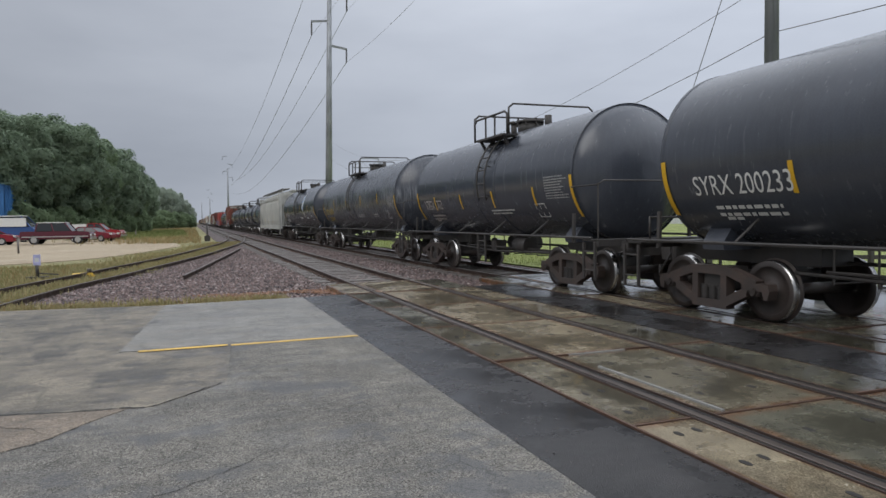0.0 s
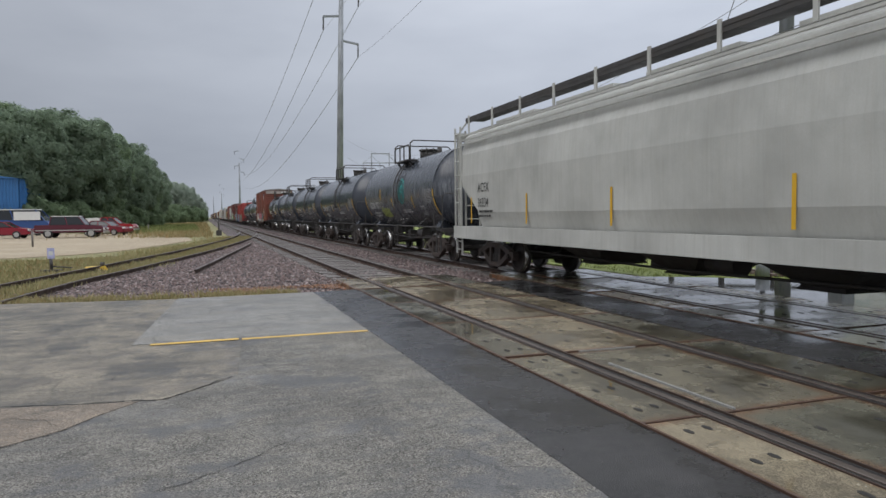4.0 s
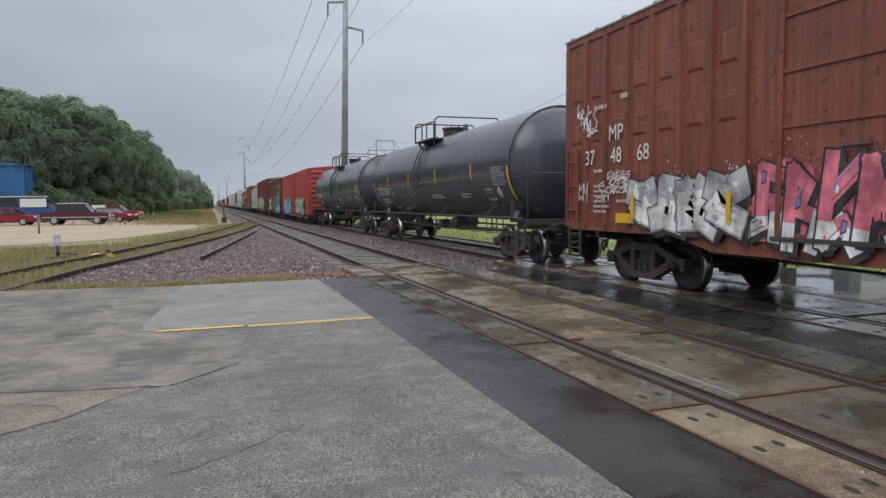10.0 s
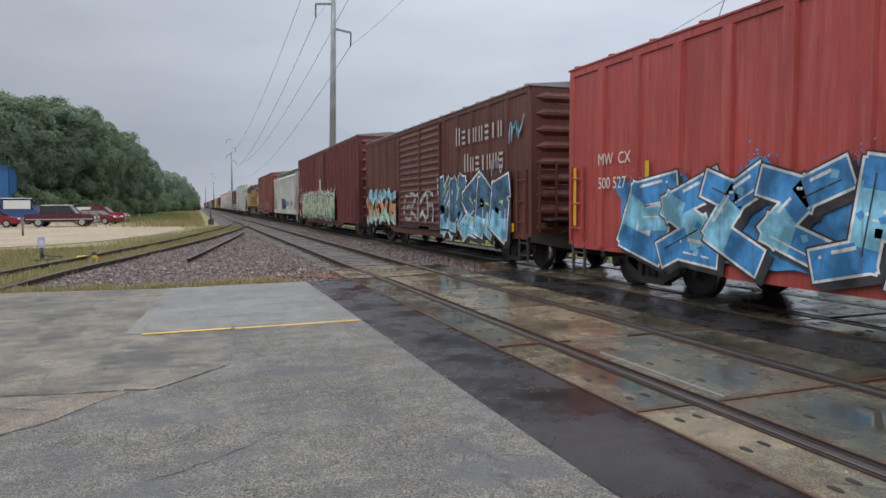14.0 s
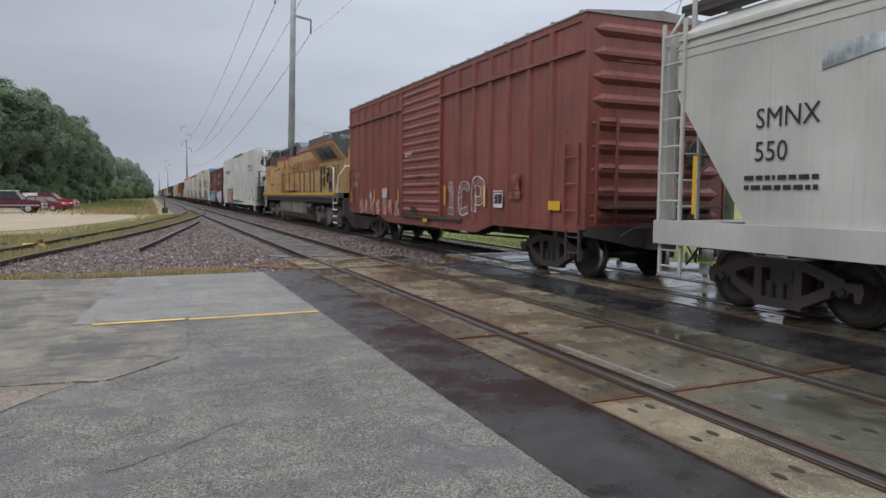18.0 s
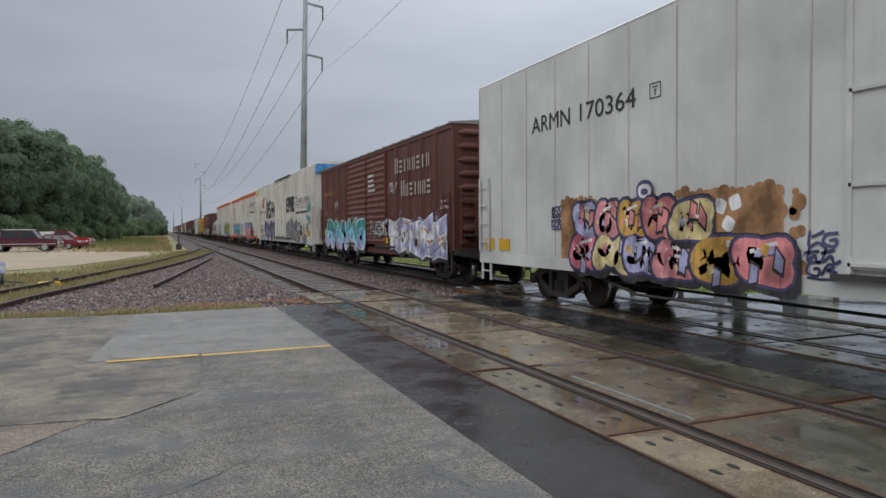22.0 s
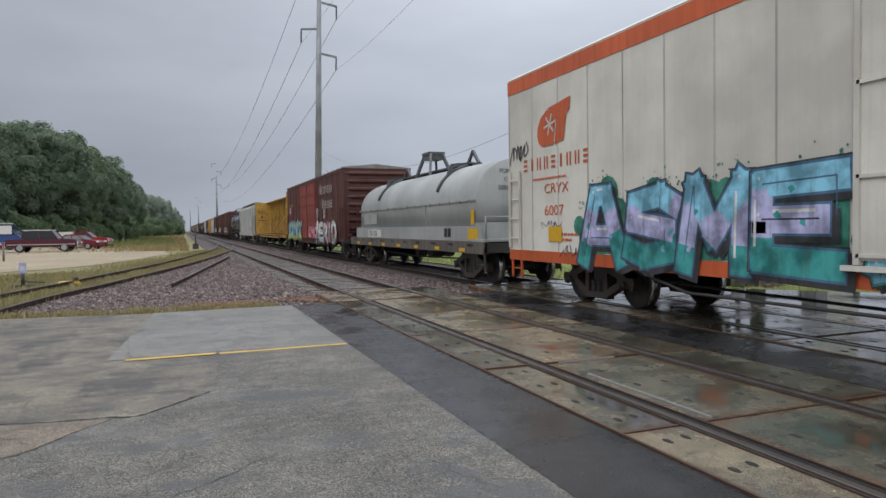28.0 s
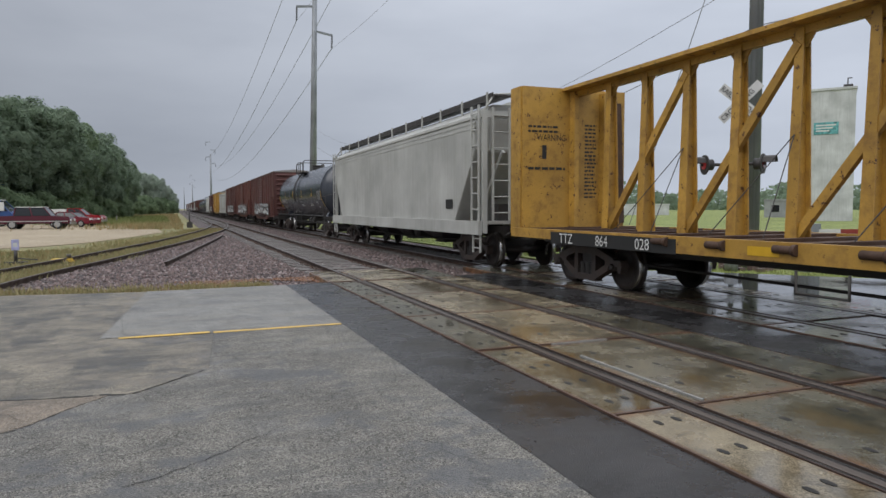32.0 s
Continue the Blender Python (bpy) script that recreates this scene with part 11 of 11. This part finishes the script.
    for z in (13.5, 19.0):
        bm = BM()
        for s in (-1, 1):
            beam(bm, (-5.5, 0, z), (0, s * .8, z + .9), .09, .09)
            beam(bm, (5.5, 0, z), (0, s * .8, z + .9), .09, .09)
            beam(bm, (-5.5, 0, z), (5.5, 0, z), .1, .1)
        arm = part("cross_arm", bm, M_POLE, t)
        for x in (-5.4, 5.4):
            bm = BM()
            for k in range(10):
                bar(bm, (x, 0, z - .2 - k * .16), (x, 0, z - .28 - k * .16), .13, 8)
            part("insulator", bm, M_IRON, arm)

build_poles()

# ------------------------------------------------------------ crossing signal, fence, far buildings
def build_crossing_signal():
    s = thing("crossing_signal", "railroad crossing signal with crossbuck and red lamps", "crossing signal", pose(13.0, 13.15, -.1))
    bm = BM()
    bar(bm, (0, 0, 0), (0, 0, 5.0), .065, 12)
    bar(bm, (0, 0, 0), (0, 0, .5), .16, 12)
    part("mast", bm, M_POLE, s)
    # the boards face along the road
    face = pose(.12, -.1, 4.2, 0, 0, -62)
    for sgn, words in ((1, ("RAIL", "ROAD")), (-1, ("CROSS", "ING"))):
        bm = BM()
        box(bm, -.62, .62, -.1 - .012 * sgn, -.085 - .012 * sgn, -.115, .115)
        b = part("crossbuck_board", bm, M_MARK, s, "white crossbuck board with black lettering")
        b.matrix_basis = face @ pose(0, 0, 0, 0, sgn * 42, 0)
        for wd, x in zip(words, (-.58, .12)):
            g, faces = GLYPHS[wd]
            bm = BM()
            vs = [bm.verts.new((x + gx * .13 * .9, -.116 - .012 * sgn, -.065 + gy * .13)) for gx, gy in g]
            for f in faces:
                bm.faces.new([vs[i] for i in f])
            part("lettering", bm, M_DMARK, b)
    bm = BM()
    rod(bm, [(-.75, 0, 2.68), (.75, 0, 2.68)], .04, 8)
    cross = part("lamp_arm", bm, M_IRON, s)
    cross.matrix_basis = pose(0, 0, 0, 0, 0, -40)
    for x, lit in ((-.62, True), (.62, False)):
        # each head is turned outwards along the road
        turn = pose(x, 0, 2.68, 0, 0, -68 if lit else 68)
        bm = BM()
        bar(bm, (0, -.04, 0), (0, -.07, 0), .25, 24)
        bar(bm, (0, -.07, 0), (0, .14, 0), .14, 16)
        prism(bm, [(-.15, .04), (-.1, .16), (0, .2), (.1, .16), (.15, .04), (.13, .04), (.09, .14), (0, .18), (-.09, .14), (-.13, .04)], "y", -.36, -.07)
        l = part("lamp_head", bm, M_IRON, cross)
        l.matrix_basis = turn
        bm = BM()
        bar(bm, (0, -.072, 0), (0, -.09, 0), .12, 16)
        l = part("lens", bm, plain("lit_red_lens", (0.4, 0.02, 0.02), 0.3, 0, 0.15) if lit else plain("dark_red_lens", (0.12, 0.01, 0.01), 0.2), cross, "glowing red lens" if lit else "dark red lens")
        l.matrix_basis = turn
    g = thing("crossing_gate", "lowered red and white crossing gate arm", "crossing gate", pose(14.6, 12.3, -.1))
    bm = BM()
    box(bm, -.2, .2, -.2, .2, 0, 1.2)
    part("gate_stand", bm, M_POLE, g)
    d = Vector((4.6, -6.2, .15)).normalized()
    for i in range(9):
        bm = BM()
        a, b = Vector((0, 0, 1.0)) + d * (i * .7), Vector((0, 0, 1.0)) + d * (i * .7 + .7)
        beam(bm, a, b, .03, .11)
        part("arm_stripe", bm, M_LOCORED if i % 2 else M_MARK, g)

def build_fence():
    f = thing("fence", "black wooden rail fence on the grass", "fence", pose(0, 0, -.2))
    a, b = Vector((13.6, 17.4, 0)), Vector((20.5, 12.2, 0))
    for i in range(7):
        q = a.lerp(b, i / 6)
        bm = BM()
        box(bm, q.x - .06, q.x + .06, q.y - .06, q.y + .06, 0, 1.0)
        part("post", bm, M_IRON, f)
    for z in (.45, .9):
        bm = BM()
        beam(bm, (*a.xy, z), (*b.xy, z), .05, .12)
        part("rail", bm, M_IRON, f)

def far_building(name, label, az0, az1, d, h, material, roof=None, windows=0):
    p0 = Vector((d * math.sin(radians(az0)), d * math.cos(radians(az0)), -.2))
    p1 = Vector((d * math.sin(radians(az1)), d * math.cos(radians(az1)), -.2))
    u = (p1 - p0)
    L = u.length
    ang = math.degrees(math.atan2(u.y, u.x))
    t = thing(name, label, "building", pose(*p0, 0, 0, ang), "far buildings")
    bm = BM()
    box(bm, 0, L, 0, 9, 0, h)
    part("wall", bm, material, t)
    bm = BM()
    if roof == "flat":
        box(bm, -.1, L + .1, -.1, 9.1, h, h + .25)
    else:
        prism(bm, [(-.4, h), (9.4, h), (4.5, h + 1.6)], "x", -.3, L + .3)
    part("roof", bm, M_LOCOGREY if roof != "flat" else material, t)
    for i in range(windows):
        bm = BM()
        x = L * (i + .5) / windows
        box(bm, x - .5, x + .5, -.04, .02, .9, 1.9)
        part("window", bm, M_GLASS, t)
    return t

build_crossing_signal()
build_fence()
W_WALL = paint("pale_wall", (0.55, 0.56, 0.56), 0.6, 0, (0.36, 0.36, 0.35), 0.4)
far_building("warehouse", "long low white warehouse across the field", 35.5, 40.0, 140, 2.05, W_WALL, "flat", 0)
far_building("warehouse", "low grey building across the field", 46.9, 50.0, 110, 2.5, paint("grey_wall", (0.3, 0.31, 0.31), 0.6, 0, (0.2, 0.2, 0.2), 0.4), "flat", 2)
tower = far_building("elevator_tower", "tall white windowless tower with a teal sign", 49.8, 52.7, 85, 14.2, W_WALL, "flat")
bm = BM()
box(bm, .4, 2.75, -.06, 0, 9.5, 10.8)
part("sign", bm, spray("teal_sign", (0.1, 0.35, 0.36)), tower, "teal sign plate")
bm = BM()
for i in range(3):
    box(bm, .6, 2.5 - .3 * i, -.08, -.06, 10.4 - i * .3, 10.55 - i * .3)
part("sign_bars", bm, M_MARK, tower)
bm = BM()
rod(bm, [(3.5, 1, 14.4), (3.5, 1, 15.5), (3.9, 1, 15.5)], .06)
box(bm, 3.1, 4.0, .6, 1.6, 14.4, 14.8)
part("vent_pipe", bm, M_IRON, tower)

# pieces of the crossing and the track
crossing_panels()
ties()

# ------------------------------------------------------------ what moves
def motions():
    """The train rolls towards the camera's side at a steady speed; its wheels turn."""
    for car, c in TRAIN:
        walk(car, [(t, pose(XC, c - SPEED * t, 0)) for t in (0.0, 8.0, 16.0, 24.0, 32.0)])
    keyed = {}
    for ob in list(bpy.data.objects):
        if ob.name.split(".")[0] != "wheelset":
            continue
        y, r = round(ob.location.y, 3), round(ob.location.z, 3)
        if (y, r) not in keyed:
            walk(ob, [(i / 30, pose(0, y, r, math.degrees(SPEED * i / 30 / r), 0, 0)) for i in range(961)])
            keyed[(y, r)] = ob.animation_data
        else:
            ob.rotation_mode = "QUATERNION"
            ad = ob.animation_data_create()
            ad.action = keyed[(y, r)].action
            ad.action_slot = keyed[(y, r)].action_slot

motions()
